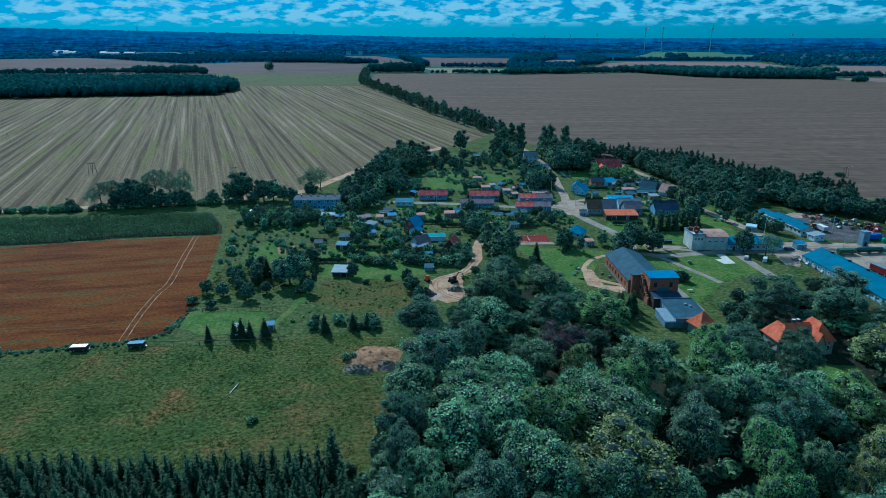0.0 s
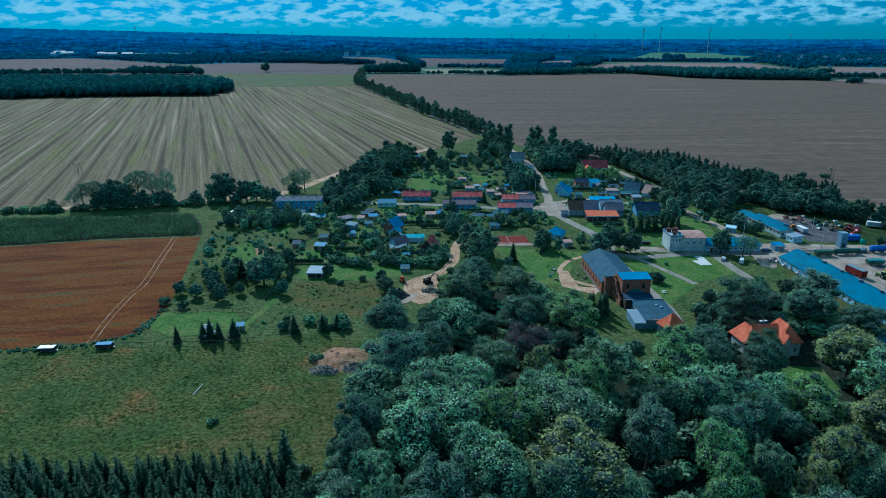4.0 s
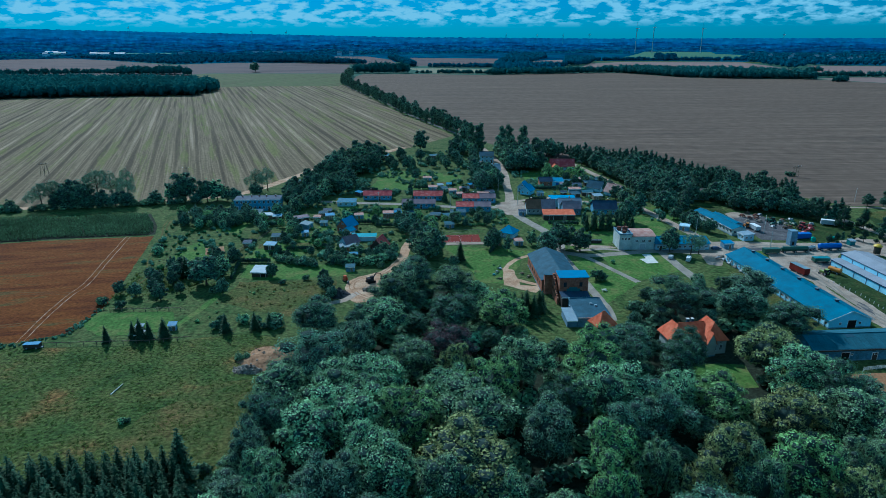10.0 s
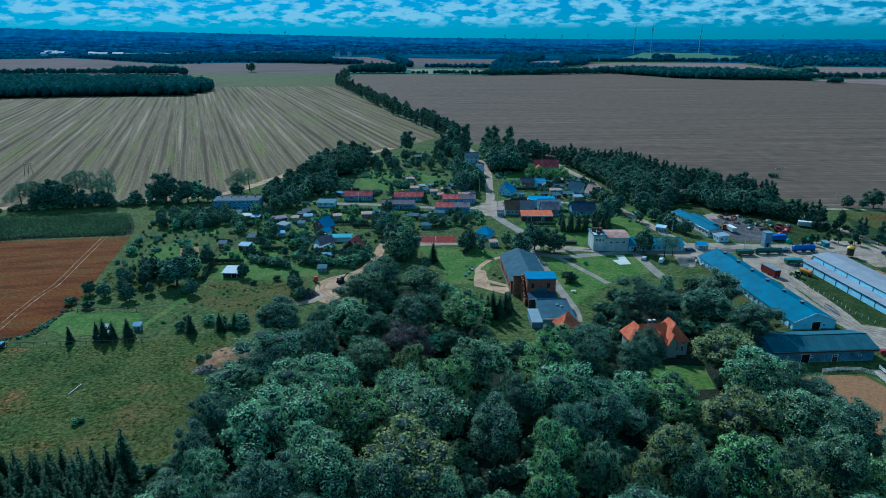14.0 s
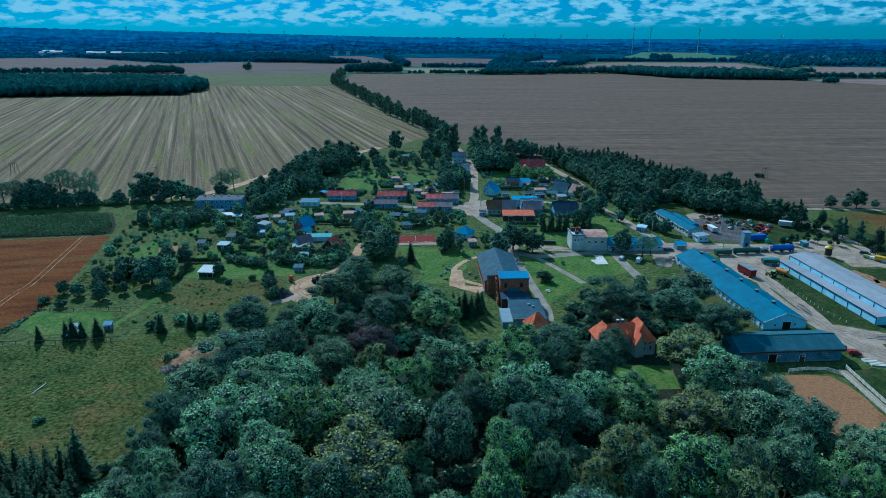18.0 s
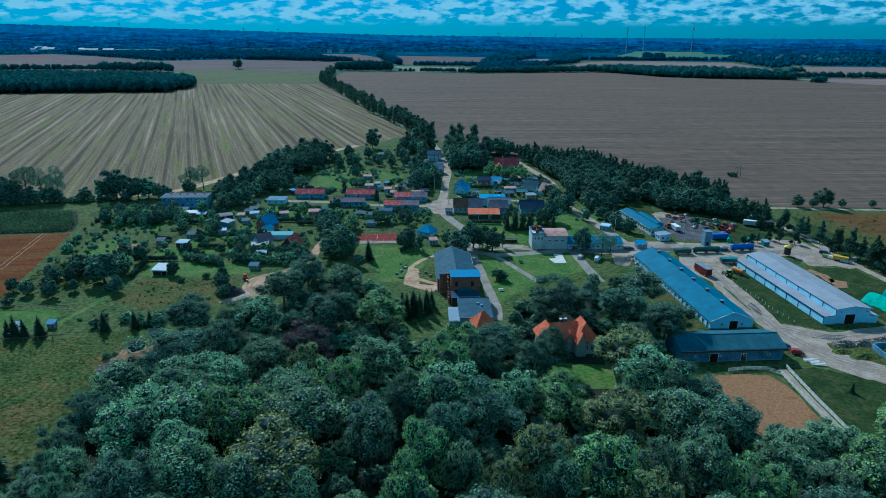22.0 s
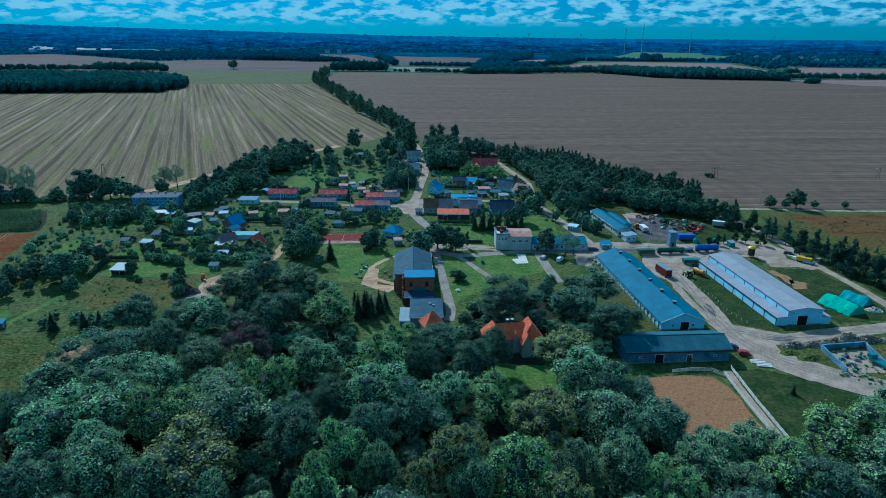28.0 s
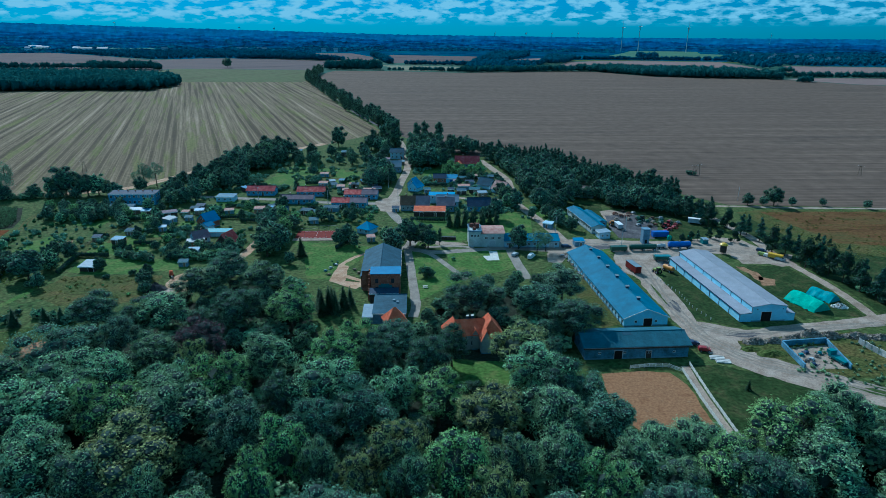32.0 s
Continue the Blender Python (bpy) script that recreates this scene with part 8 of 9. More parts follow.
def heap(name, x, y, rx, ry, h, material, label, stones=60, size=(0.2, 0.6), stone_material="rubble", category="heap"):
    """An uneven mound with broken pieces on it."""
    t = thing(name, x, y, RP.uniform(-10, 10), label, category)
    v, f, n, m = [(0, 0, h)], [], 9, 26
    for i in range(1, n + 1):
        for j in range(m):
            a, r = math.tau * j / m, i / n
            k = 1 + 0.25 * noise.noise(Vector((math.cos(a) * 2 + x, math.sin(a) * 2 + y, 0)))
            z = h * (0.5 + 0.5 * math.cos(math.pi * r)) * (1 + 0.5 * noise.noise(Vector((math.cos(a) * r * 4 + x, math.sin(a) * r * 4, y)))) if i < n else -0.05
            v.append((math.cos(a) * rx * r * k, math.sin(a) * ry * r * k, z))
            q = 1 + (i - 1) * m + j
            q2 = 1 + (i - 1) * m + (j + 1) % m
            f.append((0, q, q2) if i == 1 else (q - m, q, q2, q2 - m))
    part("mound", Geo().add(v, f), material, t)
    g = Geo()
    for _ in range(stones):
        a, r = RP.uniform(0, math.tau), math.sqrt(RP.random()) * 0.95
        s = RP.uniform(*size)
        z = h * (0.5 + 0.5 * math.cos(math.pi * r))
        g.box(-s, -s * 0.7, -s * 0.4, s, s * 0.7, s * 0.4, pose(math.cos(a) * rx * r, math.sin(a) * ry * r, z + s * 0.1, RP.uniform(-40, 40), RP.uniform(-40, 40), RP.uniform(0, 180)))
    if stones:
        tagged(part("rubble", g, M[stone_material], t), kind="stuff")


heap("soil_mound", -20.5, 163.5, 8.5, 8.5, 1.5, M["soil"], "low mound of bare soil and stones in the meadow", 40, (0.15, 0.4), category="mound")
heap("rubble_heap", -24.5, 156.5, 5.0, 2.6, 1.5, M["rubble"], "grey rubble heap at the mound's edge", 90, (0.15, 0.45))
heap("rubble_heap", -16.5, 158.5, 4.0, 3.0, 1.6, M["rubble"], "grey rubble heap at the mound's edge", 80, (0.15, 0.45))
heap("spoil_heap", -7.2, 211.2, 4.8, 4.2, 2.4, M["coal"], "black spoil heap at the building site", 25, (0.15, 0.35), "coal")
heap("rubble_heap", 4.6, 215.6, 3.6, 2.6, 1.3, M["rubble"], "grey rubble heap at the building site", 90, (0.15, 0.5))
for x, y, rx, ry, h, n in ((193.5, 170.6, 4.5, 1.8, 1.3, 90), (199.5, 170.8, 3.5, 1.6, 1.2, 70), (206, 172.3, 4.0, 1.8, 1.6, 90), (212.5, 174.2, 5.0, 2.4, 2.4, 150), (219, 174.4, 4.5, 2.2, 1.7, 100), (227, 174.0, 5.0, 2.0, 1.5, 100), (234, 173.2, 4.0, 1.8, 1.3, 70)):
    heap("rubble_heap", x, y, rx, ry, h, M["rubble"], "long heap of broken concrete beside the farm road", n, (0.18, 0.55))
heap("rubble_heap", 235.5, 196.6, 3.0, 1.8, 1.2, M["rubble"], "heap of stones beside the tarpaulins", 60, (0.2, 0.5), "concrete")
for x, y, rx, ry, h in ((195, 163, 5.5, 3.0, 1.0), (190, 166, 4.0, 2.2, 0.7)):
    heap("grassy_mound", x, y, rx, ry, h, M["meadow"], "low overgrown mound beside the road", 0, category="mound")
for x0, y0, x1, y1, h in ((200.4, 168.2, 214.8, 170.1, 1.7), (200.4, 168.2, 199.6, 154.4, 1.5), (214.8, 170.1, 212.6, 154.2, 1.5)):
    a = math.degrees(math.atan2(y1 - y0, x1 - x0))
    L = math.hypot(x1 - x0, y1 - y0)
    w = thing("pit_wall", (x0 + x1) / 2, (y0 + y1) / 2, a, "low concrete wall of an open pit", "wall", "pit walls")
    for k in range(int(L // 2)):
        part("wall_panel", Geo().box(-L / 2 + k * L / int(L // 2) + 0.02, -0.2, 0, -L / 2 + (k + 1) * L / int(L // 2) - 0.02, 0.2, h), M["dirty_wall"], w)
    part("coping", Geo().box(-L / 2, -0.26, h, L / 2, 0.26, h + 0.12), M["dirty_wall"], w)
fence2 = thing("slab_fence", 226.2, 164, -76, "leaning row of grey concrete slabs", "fence")
for k in range(11):
    part("slab", Geo().box(-6 + k * 1.15, -0.1, 0, -6 + k * 1.15 + 1.0, 0.1, 1.9), M["concrete"], fence2, at=pose(0, 0, 0, RP.uniform(-8, 8), 0, 0))


# ---- fences, hedges, poles ----
def rail_fence(pts, gap, h, material, label, rails=2, name="fence", group=""):
    x0, y0 = pts[0]
    t = thing(name, x0, y0, 0, label, "fence", group)
    post = Geo().box(-0.08, -0.08, 0, 0.08, 0.08, h).mesh("post")
    post.materials.append(material)
    for (ax, ay), (bx, by) in zip(pts, pts[1:]):
        L = math.hypot(bx - ax, by - ay)
        a = math.degrees(math.atan2(by - ay, bx - ax))
        n = max(1, round(L / gap))
        for i in range(n):
            part("post", post, None, t, at=pose(ax - x0 + (bx - ax) * i / n, ay - y0 + (by - ay) * i / n, 0, 0, 0, a))
        for k in range(rails):
            z = h * (0.92 - k * 0.86 / rails)
            part("rail", Geo().box(0, -0.035, z - 0.13, L, 0.035, z + 0.07), material, t, at=pose(ax - x0, ay - y0, 0, 0, 0, a) @ pose(0, -0.085, 0))
    return t


rail_fence([(150.3, 154.4), (156, 155.4), (161.5, 155.2), (164.2, 152.6)], 1.6, 1.3, M["fence"], "whitewashed rail fence at the paddock's end", 3, "paddock_fence", "paddock fences")
rail_fence([(164.6, 153.2), (164.2, 140), (164.0, 122)], 2.2, 1.25, M["fence"], "whitewashed fence along the sandy lane", 3, "paddock_fence", "paddock fences")
rail_fence([(167.9, 156.6), (167.0, 140), (166.6, 120)], 2.2, 1.25, M["fence"], "whitewashed fence along the sandy lane", 3, "paddock_fence", "paddock fences")
rail_fence([(180.5, 222), (184, 208), (184, 196), (187, 184)], 2.5, 0.9, M["concrete"], "row of low concrete posts beside the road", 0, "post_row")
rail_fence([(-92, 172), (-60, 173.5), (-48, 176)], 4.0, 1.2, M["wood"], "thin garden fence along the meadow", 1, "garden_fence", "garden fences")
rail_fence([(-84, 197), (-60, 198), (-57, 196)], 4.0, 1.2, M["wood"], "thin garden fence across the plots", 1, "garden_fence", "garden fences")
rail_fence([(-60, 256), (-56, 272), (-52, 290)], 3.0, 1.2, M["wood"], "thin garden fence between plots", 2, "garden_fence", "garden fences")

court = thing("sports_court", 39.8, 277.6, 3, "red sports court with pale concrete apron", "sports court")
part("surface", Geo().box(-9.3, -5.6, 0.0, 9.3, 5.6, 0.12), M["court"], court)
part("apron", Geo().box(-9.9, -9.2, 0.0, 10.4, -5.65, 0.1), M["gravel"], court)
part("line", Geo().box(-8.2, -4.6, 0.12, 8.2, -4.52, 0.126).box(-8.2, 4.52, 0.12, 8.2, 4.6, 0.126).box(-0.04, -4.5, 0.12, 0.04, 4.5, 0.126), M["paint_white"], court)
for x in (-9.6, -4.8, 0, 4.8, 9.6):
    for y in (-5.9, 5.9):
        part("net_post", Geo().cyl(x, y, 0, 2.6, 0.05, 6), M["steel"], court)
part("back_net", Geo().box(-9.6, 5.88, 2.5, 9.6, 5.92, 2.56).box(-9.6, 5.88, 1.2, 9.6, 5.92, 1.24), M["steel"], court)



def hedge(x0, y0, x1, y1, h=2.3, w=1.7, label="dark clipped garden hedge"):
    L = math.hypot(x1 - x0, y1 - y0)
    n = max(2, int(L / 0.8))
    lobes = [((-L / 2 + (i + 0.5) * L / n, RP.uniform(-0.1, 0.1), h * 0.5), (0.65, w / 2, h * 0.52 * RP.uniform(0.92, 1.08))) for i in range(n)]
    t = thing("hedge", (x0 + x1) / 2, (y0 + y1) / 2, math.degrees(math.atan2(y1 - y0, x1 - x0)), label, "hedge", "garden hedges")
    part("foliage", crown_mesh("foliage", lobes, int(L * 26), (0.12, 0.28), M["hedge"], 0.9, -0.9), None, t)


SPOTS_A = [(-54, 246, -41, 245.8), (-54, 246, -51, 226), (-26.5, 265.5, -18.5, 265.5), (-30, 278.5, -20, 278.6), (-20, 278, -16, 276), (-38, 262, -28, 262), (-44, 255, -36, 256), (-16, 303, -2, 303), (-18, 325, 5, 327), (8, 327, 9, 308), (-40, 300, -34, 300), (-14, 326, -16, 308), (27, 322, 36, 320), (-60, 299, -50, 300), (-62, 274, -54, 272), (85, 300, 100, 299), (112, 290, 122, 291), (56, 264, 52, 256), (-2, 298, 10, 297), (88, 375, 102, 376), (104, 372, 106, 384)]
SPOTS_A += [(82, 350, 92, 349), (-22, 376, -8, 374), (14, 380, 30, 378), (36, 376, 38, 392)]
for q in SPOTS_A:
    hedge(*q)


def pylon(x, y, rz, h, label):
    t = thing("utility_pole", x, y, rz, label, "power pole", "power poles")
    for s in (-1, 1):
        part("leg", Geo().tube([(s * 1.5, 0, 0), (s * 0.35, 0, h)], [0.17, 0.12], 7), M["wood"], t)
    arm = part("cross_arm", Geo().box(-2.2, -0.1, h - 0.9, 2.2, 0.1, h - 0.7), M["wood"], t)
    for u in (-2.0, 0, 2.0):
        part("insulator", Geo().cyl(u, 0, h - 0.7, h - 0.35, 0.08, 8), M["paint_white"], arm)
    part("brace", Geo().box(-1.0, -0.06, h * 0.42, 1.0, 0.06, h * 0.42 + 0.14), M["wood"], t)


for x, y, h in ((267.4, 408, 7.5), (271.0, 411, 7.5), (379.2, 409, 7.5), (-141, 414, 7.5), (-244, 428, 8), (-247.6, 429, 7.5), (-395, 565, 8), (500, 410, 7.5)):
    pylon(x, y, 8, h, "A-shaped timber power pole in the stubble")
for x, y, h in ((267, 343, 8), (74, 338, 8), (36, 332, 8), (-4, 339, 8), (152, 281, 8), (88, 262, 8), (66, 372, 8), (-40, 345, 8), (139, 340, 8), (186, 284, 9), (178, 262, 8)):
    t = thing("street_pole", x, y, RP.uniform(0, 90), "slim grey concrete utility pole", "utility pole", "street poles")
    part("shaft", Geo().cyl(0, 0, 0, h, 0.15, 8, 0.09), M["concrete"], t)
    part("cross_arm", Geo().box(-0.8, -0.05, h - 0.5, 0.8, 0.05, h - 0.4), M["steel"], t)


# ---- maize, tufts, undergrowth ----
def strew(name, template, spots, material, label, category):
    """Many copies of a small leafy template in one mesh."""
    tv, tf = template
    vs, fs = [], []
    for i, (x, y, s, a) in enumerate(spots):
        c, sn = math.cos(a), math.sin(a)
        vs.append(np.stack([x + (tv[:, 0] * c - tv[:, 1] * sn) * s, y + (tv[:, 0] * sn + tv[:, 1] * c) * s, tv[:, 2] * s], 1))
        fs.append(tf + i * len(tv))
    me = bpy.data.meshes.new(name)
    me.from_pydata(np.concatenate(vs).tolist(), [], np.concatenate(fs).tolist())
    me.materials.append(material)
    return solo(name, me, None, label, category, kind="stuff")


MAIZE = [(-300, 306), (-233, 311), (-160, 314), (-127, 321), (-114, 300), (-109, 287), (-155, 280), (-200, 269), (-300, 264)]
spots = []
for i in range(300):
    for j in range(14):
        u, v = i * 0.62, j * 3.1 + (0.5 if i % 2 else 0)
        x, y = -298 + u * 1.0 + 0.25 * v, 262 + u * 0.10 + v * 1.0
        x, y = x + RP.uniform(-0.3, 0.3), y + RP.uniform(-0.5, 0.5)
        if inside(x, y, MAIZE):
            spots.append((x, y, RP.uniform(0.8, 1.2), RP.uniform(0, 6.28)))
corn = leaf_cloud([((0, 0, 1.1), (0.45, 0.45, 1.0))], 16, (0.2, 0.42), low=-1)
strew("maize", corn, spots, M["corn"], "rows of green maize beside the brown field", "maize")

shrub_low = leaf_cloud([((0, 0, 0.4), (0.9, 0.7, 0.35))], 24, (0.16, 0.34), low=-0.6, droop=-1.0)
tuft = leaf_cloud([((0, 0, 0.12), (0.35, 0.35, 0.16))], 6, (0.10, 0.26), low=-0.4, droop=-3.0)
M["tuft"] = mat("grass tufts", tones((0.105, 0.145, 0.03), 0.75, 1.3), 0.1, island=0.45, detail=3, fine=0.3, fine_scale=0.6, through_light=0.4)
M["tuft_dark"] = mat("dark grass tufts", tones((0.075, 0.115, 0.022), 0.75, 1.3), 0.1, island=0.45, detail=3, fine=0.3, fine_scale=0.6, through_light=0.3)
M["tuft_dry"] = mat("dry tufts", tones((0.11, 0.115, 0.03), 0.75, 1.3), 0.1, island=0.45, detail=3, fine=0.3, fine_scale=0.6, through_light=0.4)
MEADOW = [(-150, 163), (-101, 170), (-72, 170), (-30, 179), (-12, 172), (-16, 150), (-18, 112), (-24, 108), (-120, 108), (-150, 130)]
strew("weeds", shrub_low, [(x, y, RP.uniform(0.25, 0.6), RP.uniform(0, 6.28)) for x, y in scatter(MEADOW, 5, 900, (), 21)[:260]], M["tuft"], "scattered weeds over the meadow", "weeds")
blades = leaf_cloud([((0, 0, 0.06), (0.5, 0.5, 0.14))], 5, (0.14, 0.32), low=-0.2, droop=-2.0)
pts = [(RP.uniform(-118, -8), RP.uniform(107, 181)) for _ in range(12000)]
pts = [(x, y, RP.uniform(0.4, 1.0), RP.uniform(0, 6.28)) for x, y in pts if inside(x, y, MEADOW) and noise.noise(Vector((x * 0.12, y * 0.12, 3))) > RP.uniform(-0.6, 0.35)]
strew("meadow_tufts", blades, pts[::2], M["tuft"], "rough grass tufts all over the meadow", "grass")
strew("meadow_tufts", blades, pts[1::2], M["tuft_dark"], "darker grass tufts all over the meadow", "grass")
for poly, n in (([(-47, 224), (-10, 226), (-6, 205), (-20, 192), (-32, 196), (-49, 205)], 160), ([(-92, 240), (-66, 250), (-62, 215), (-90, 208)], 700), ([(255, 318), (420, 318), (300, 240), (256, 240)], 900)):
    xs, ys = [p[0] for p in poly], [p[1] for p in poly]
    pts = [(RP.uniform(min(xs), max(xs)), RP.uniform(min(ys), max(ys))) for _ in range(n)]
    strew("grass_tufts", tuft, [(x, y, RP.uniform(0.8, 2.2), RP.uniform(0, 6.28)) for x, y in pts if inside(x, y, poly) and free(x, y, 0.5)], M["tuft_dry" if n != 700 else "tuft"], "rough tufts on waste ground", "grass")

def solid_clump(lobes, n, size):
    """Leaf clumps over closed inner lumps, as one template."""
    v, f = leaf_cloud(lobes, n, size, low=-0.9)
    for c, r in lobes:
        f = np.concatenate([f, ICO_F + len(v)])
        v = np.concatenate([v, np.array(c) + ICO_V * np.array(r) * 0.88])
    return v, f


shrub = solid_clump([((0, 0, 0.45), (0.55, 0.55, 0.5)), ((0.45, 0.2, 0.35), (0.4, 0.4, 0.38)), ((-0.3, 0.35, 0.42), (0.4, 0.4, 0.42))], 52, (0.08, 0.18))
GARDENS = [(-108, 320), (-92, 345), (-40, 348), (10, 338), (34, 330), (64, 326), (64, 300), (28, 290), (22, 262), (10, 246), (-8, 240), (-52, 250), (-90, 232), (-100, 262)]
NORTH = [(-56, 362), (-8, 362), (60, 350), (66, 440), (56, 470), (0, 478), (-44, 440)]
EAST = [(78, 470), (130, 470), (140, 400), (136, 350), (150, 318), (140, 300), (128, 312), (86, 340), (80, 400)]
SITE = [(9, 236), (16, 236), (15, 212), (9, 212)]
VERGE = [(150, 345), (164, 340), (170, 320), (160, 290), (152, 296)]
WASTE = [(186, 170), (236, 176), (244, 165), (226, 140), (206, 146), (192, 156)]
for poly, n, lo, hi, seed, m in ((GARDENS, 330, 0.8, 2.6, 1, "leaf_dark"), (GARDENS, 200, 0.7, 2.0, 2, "hedge"), (NORTH, 380, 0.9, 3.0, 3, "leaf_dark"), (EAST, 360, 0.8, 2.4, 4, "leaf_dark"), (SITE, 16, 0.5, 1.1, 5, "leaf_light"), (VERGE, 40, 0.8, 2.0, 6, "leaf"), (WASTE, 120, 0.4, 1.2, 7, "leaf"),
                               ([(-58, 212), (-8, 226), (-6, 204), (-30, 190), (-50, 186)], 14, 0.6, 1.4, 8, "leaf_light"), ([(30, 270), (84, 262), (80, 240), (50, 222), (34, 240)], 12, 0.5, 1.0, 9, "leaf")):
    spots = [(x, y, RP.uniform(lo, hi) * (0.7 + 1.2 * max(0, noise.noise(Vector((x * 0.07, y * 0.07, seed))))), RP.uniform(0, 6.28)) for x, y in scatter(poly, 1.3, n * 30, (), seed, clear=0.9) if noise.noise(Vector((x * 0.07, y * 0.07, seed))) > -0.02][:n]
    strew("undergrowth", shrub, spots, M[m], "scattered shrubs and weeds in the gardens", "shrubs")
for k, (x, y, w, d, rz) in enumerate(((-70, 262, 8, 10, 20), (-34, 270, 9, 5, 0), (-28, 284, 8, 5, 5), (0, 312, 8, 6, 3), (22, 305, 8, 6, 0), (48, 312, 7, 5, 0), (-2, 368, 9, 6, 0), (30, 395, 10, 8, 0), (92, 365, 7, 5, 10), (104, 410, 8, 6, 0), (-48, 268, 8, 7, 10), (-74, 190, 9, 5, 4))):
    c, s = math.cos(radians(rz)), math.sin(radians(rz))
    patch("garden_plot", [(x + u * c - v * s, y + u * s + v * c) for u, v in ((-w / 2, -d / 2), (w / 2, -d / 2), (w / 2, d / 2), (-w / 2, d / 2))], M["soil" if k % 3 == 0 else "ochre" if k % 3 == 1 else "lawn"], 0.042, "small cultivated garden plot", 0.3, 1.5)


# ---- far woods and tree lines ----
FAR_TREE = solid_clump([((0, 0, 0.52), (0.42, 0.42, 0.42)), ((0.25, 0.1, 0.42), (0.28, 0.28, 0.3)), ((-0.2, 0.22, 0.46), (0.3, 0.3, 0.32)), ((-0.05, -0.25, 0.36), (0.3, 0.3, 0.3))], 52, (0.05, 0.12))
FAR_CROWN = solid_clump([((0, 0, 0.5), (0.42, 0.42, 0.42)), ((0.25, 0.1, 0.4), (0.28, 0.28, 0.3))], 24, (0.07, 0.15))


def blob_wood(name, spots, material, label, category="wood"):
    """Far trees in one mesh, each a small crown of leaf clumps."""
    return strew(name, FAR_CROWN if name == "far_wood" else FAR_TREE, [(x, y, h * 1.2, RP.uniform(0, 6.28)) for x, y, r, h in spots], material, label, category)


WOOD = [(-690, 985), (-536, 1030), (-376, 1046), (-366, 1138), (-400, 1230), (-560, 1310), (-900, 1330), (-1050, 1000)]
blob_wood("field_wood", [(x, y, random.uniform(6, 9), random.uniform(15, 21)) for x, y in scatter(WOOD, 9, 9000)], M["far_wood"], "dark island of woodland in the stubble field")
FAR = "dark tree line across the fields"
TREE_LINES = [([(-1600, 1560), (-1080, 1638), (-1023, 1660), (-903, 1679), (-879, 1704), (-818, 1701)], 5.5, 13, 4, FAR), ([(-805, 1674), (-641, 1666)], 2.6, 18, 5, FAR), ([(-608, 1615), (-600, 1615)], 1.8, 20, 3, "dark clump of trees on a field edge"), ([(-640, 2400), (-492, 2386), (-319, 2275), (-230, 2240)], 4.0, 17, 8, FAR), ([(-180, 2789), (-106, 2360), (-55, 2044)], 6, 17, 10, FAR), ([(-6, 2003), (209, 1954)], 4.5, 12, 6, FAR), ([(-35, 1663), (9, 1660)], 6, 8, 2, FAR), ([(23, 1660), (152, 1628)], 4.5, 9, 4, FAR), ([(150, 1604), (266, 1622), (427, 1666), (505, 1662)], 3.4, 14, 7, "dark tree line behind the harvested field")]
TREE_LINES += [([(505, 1662), (589, 1492), (691, 1430), (790, 1422), (836, 1386)], 2.4, 16, 9, "dark tree line behind the harvested field"), ([(612, 2472), (832, 2456), (1164, 2432)], 5, 13, 7, FAR), ([(930, 2700), (1002, 2695)], 2.5, 20, 8, "dark clump of trees among fields"), ([(989, 1691), (1017, 1663)], 4, 12, 4, FAR), ([(880, 1457), (1045, 1450), (1300, 1430)], 4.5, 12, 5, FAR), ([(831, 1312), (865, 1310)], 3, 11, 6, "dark clump of trees among fields"), ([(-190, 1697), (-133, 1694), (-60, 1700)], 3.2, 22, 5, "tall dark trees at the end of the avenue")]
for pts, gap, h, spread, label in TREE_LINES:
    blob_wood("far_tree_line", line_spots(pts, gap, 7, h, spread), M["far_wood_haze" if pts[0][1] > 1900 else "far_wood"], label, "trees")
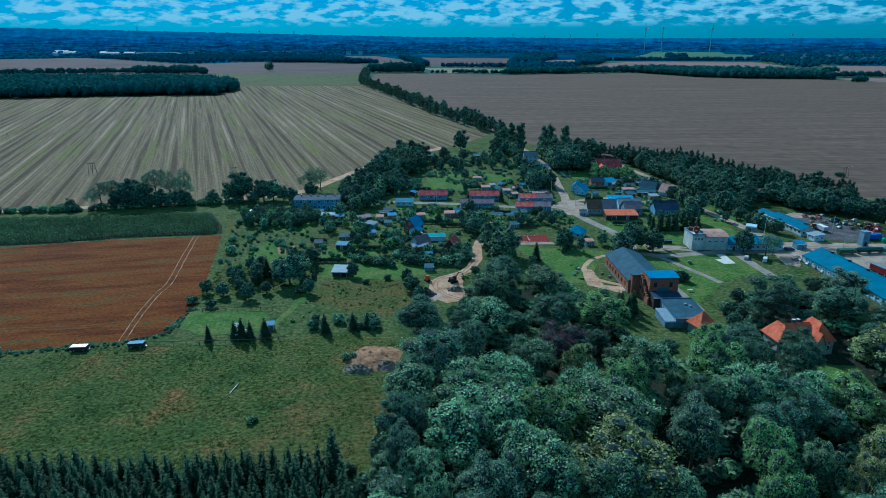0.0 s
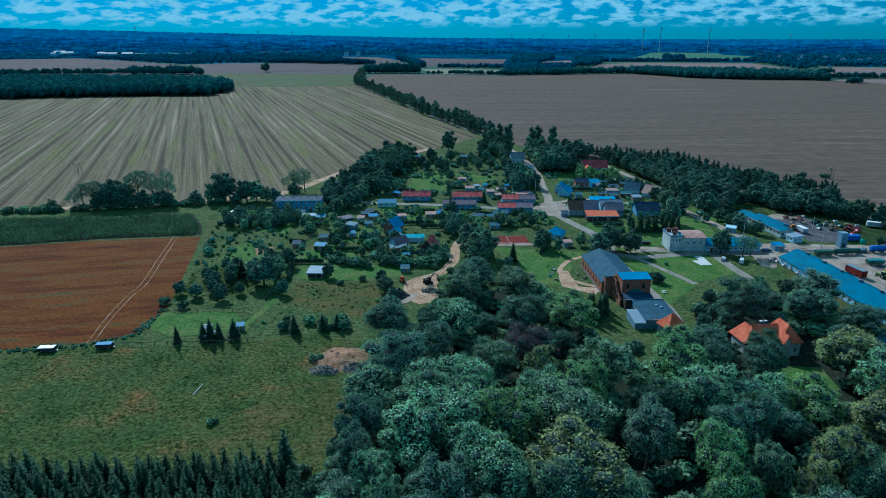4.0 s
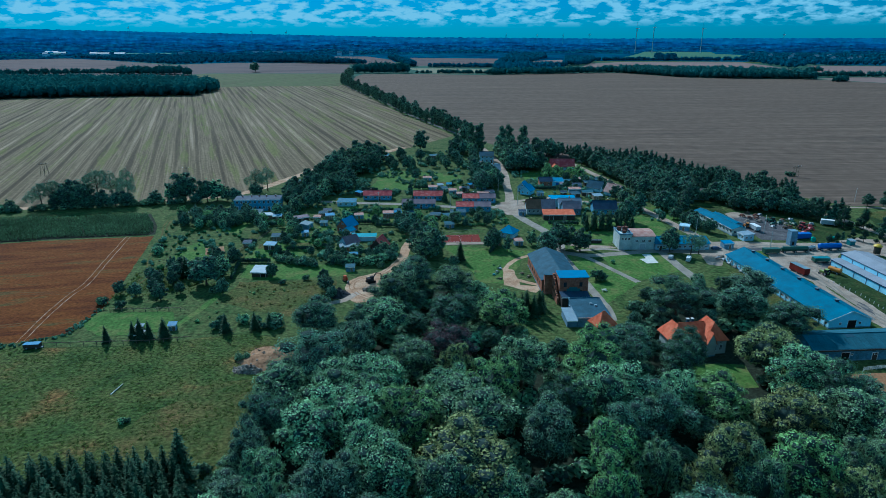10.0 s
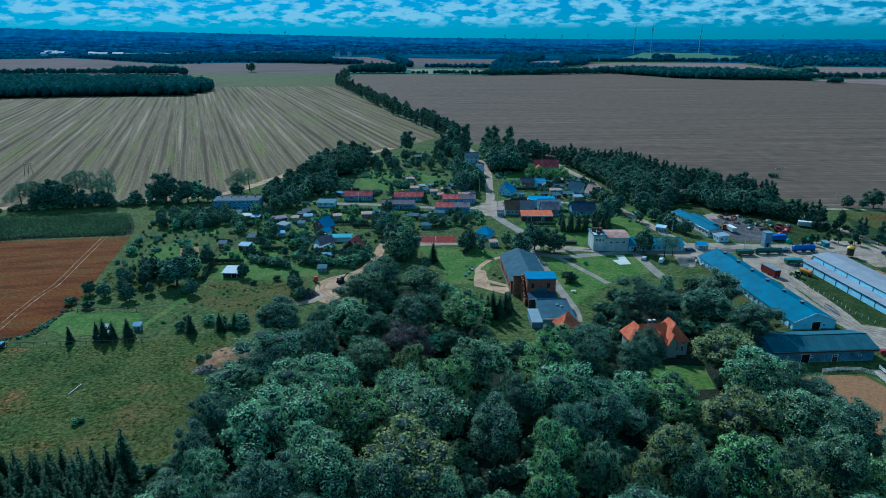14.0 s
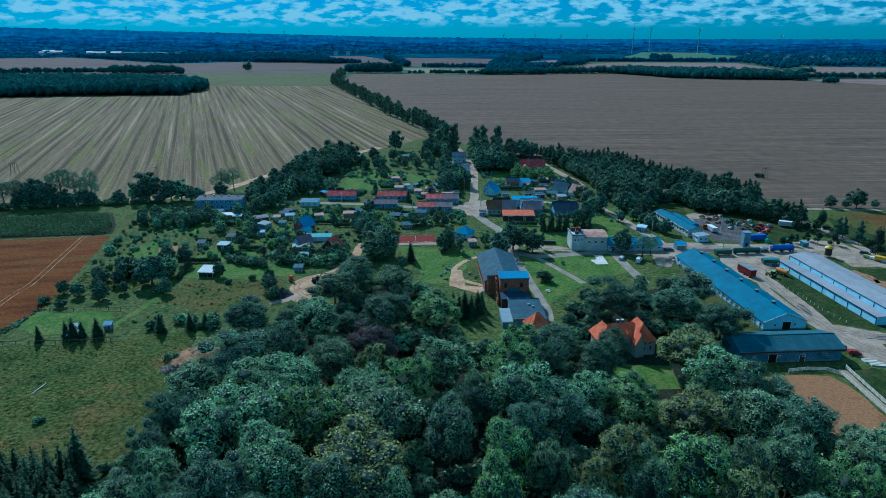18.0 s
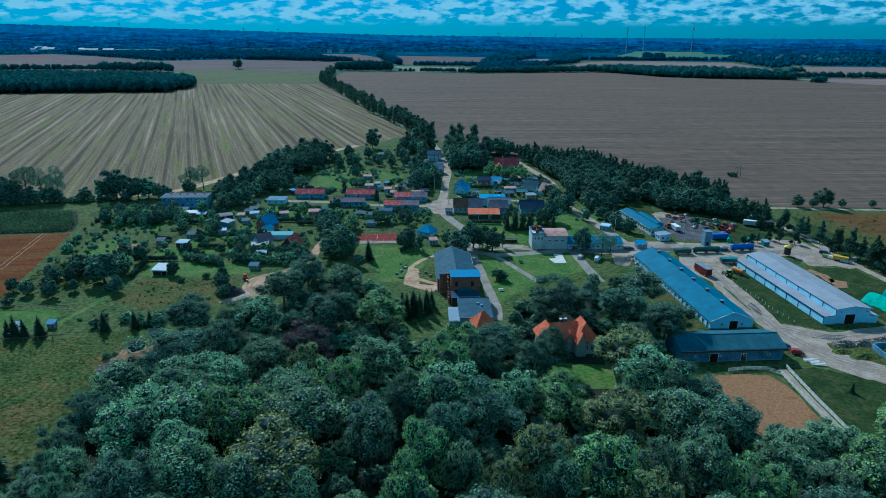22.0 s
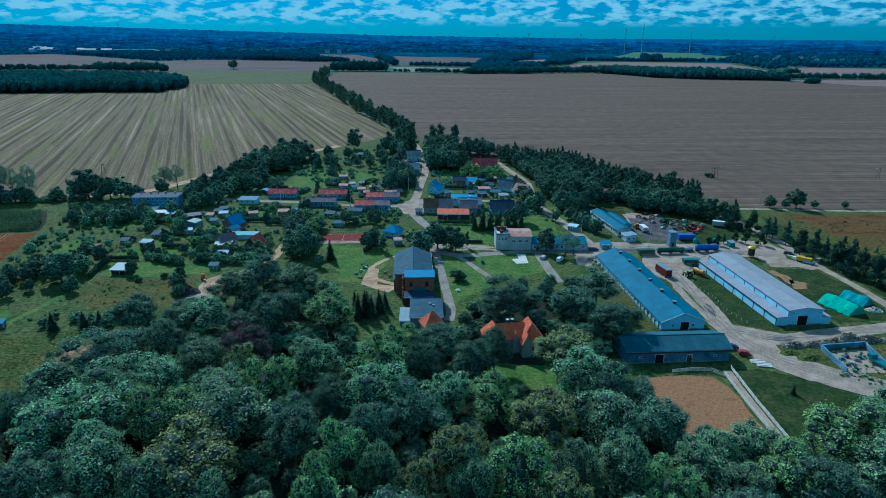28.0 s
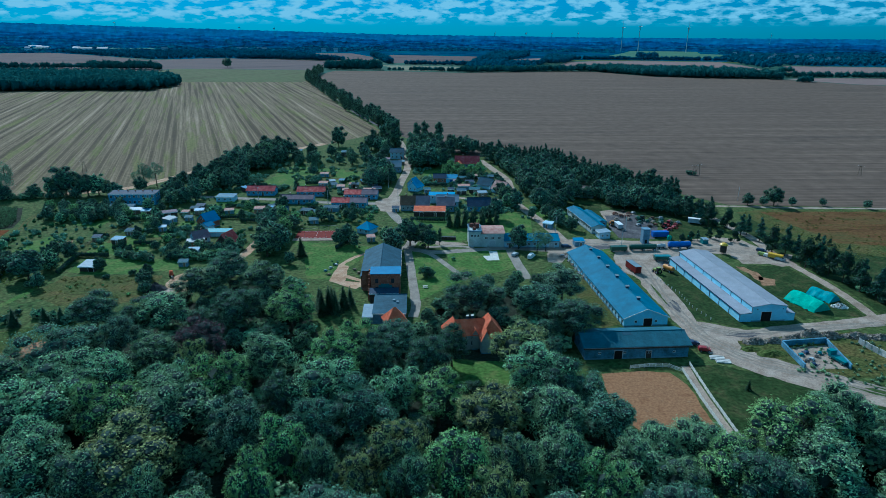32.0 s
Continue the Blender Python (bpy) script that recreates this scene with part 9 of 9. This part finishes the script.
SPOTS_B = [([(165, 1603), (217, 2150), (349, 2975), (544, 3227), (480, 2737), (300, 2145), (312, 2022), (426, 2015), (400, 1900), (240, 1800), (355, 1643)], 15, 16), ([(424, 2054), (562, 2730), (654, 2655), (564, 2265), (480, 2060)], 16, 16), ([(505, 1665), (470, 1780), (580, 1740), (700, 1690), (790, 1630), (835, 1580), (870, 1440), (800, 1425), (691, 1430), (600, 1500)], 11, 16), ([(1154, 2433), (1498, 3046), (2039, 2911), (1800, 2200), (1415, 1994), (1173, 2009), (1021, 1808), (1083, 2095)], 21, 15)]
SPOTS_B += [([(-1700, 3060), (-891, 2235), (-760, 2420), (-505, 2400), (-300, 2300), (-450, 2820), (-700, 3180)], 22, 15)]
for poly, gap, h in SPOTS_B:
    blob_wood("far_wood", [(x, y, 7, h * random.uniform(0.75, 1.2)) for x, y in scatter(poly, gap, 7000)], M["far_wood_haze" if gap > 14 else "far_wood"], "far woodland between fields in painted blue-green haze")
for x, y in [(1451, 2963), (1387, 2664), (1512, 2724), (1429, 2305), (1457, 2253), (1480, 2500), (1590, 2600), (1340, 2420), (1550, 2350)]:
    b = thing("far_house", x, y, 10 + x % 40, "small white house far off among trees", "house", "far white houses")
    part("wall", Geo().box(-9, -5, 0, 9, 5, 15), M["paint_white"], b)
    part("roof", Geo().slab([(-10, -6, 14.5), (10, -6, 14.5), (10, 0, 19), (-10, 0, 19)], 0.6).slab([(-10, 0, 19), (10, 0, 19), (10, 6, 14.5), (-10, 6, 14.5)], 0.6), M["grey_roof"], b)
ditch = []
for (x0, y0), (x1, y1) in zip([(-88, 200), (-89, 180), (-101, 172), (-135, 166), (-190, 162)], [(-89, 180), (-101, 172), (-135, 166), (-190, 162), (-250, 176)]):
    for i in range(int(math.hypot(x1 - x0, y1 - y0) * 2.4)):
        t = RP.random()
        ditch.append((x0 + (x1 - x0) * t + RP.gauss(0, 0.7), y0 + (y1 - y0) * t + RP.gauss(0, 0.9), RP.uniform(0.3, 0.9), RP.uniform(0, 6.28)))
strew("undergrowth", shrub, ditch, M["leaf_dark"], "weedy ditch along the brown field", "shrubs")
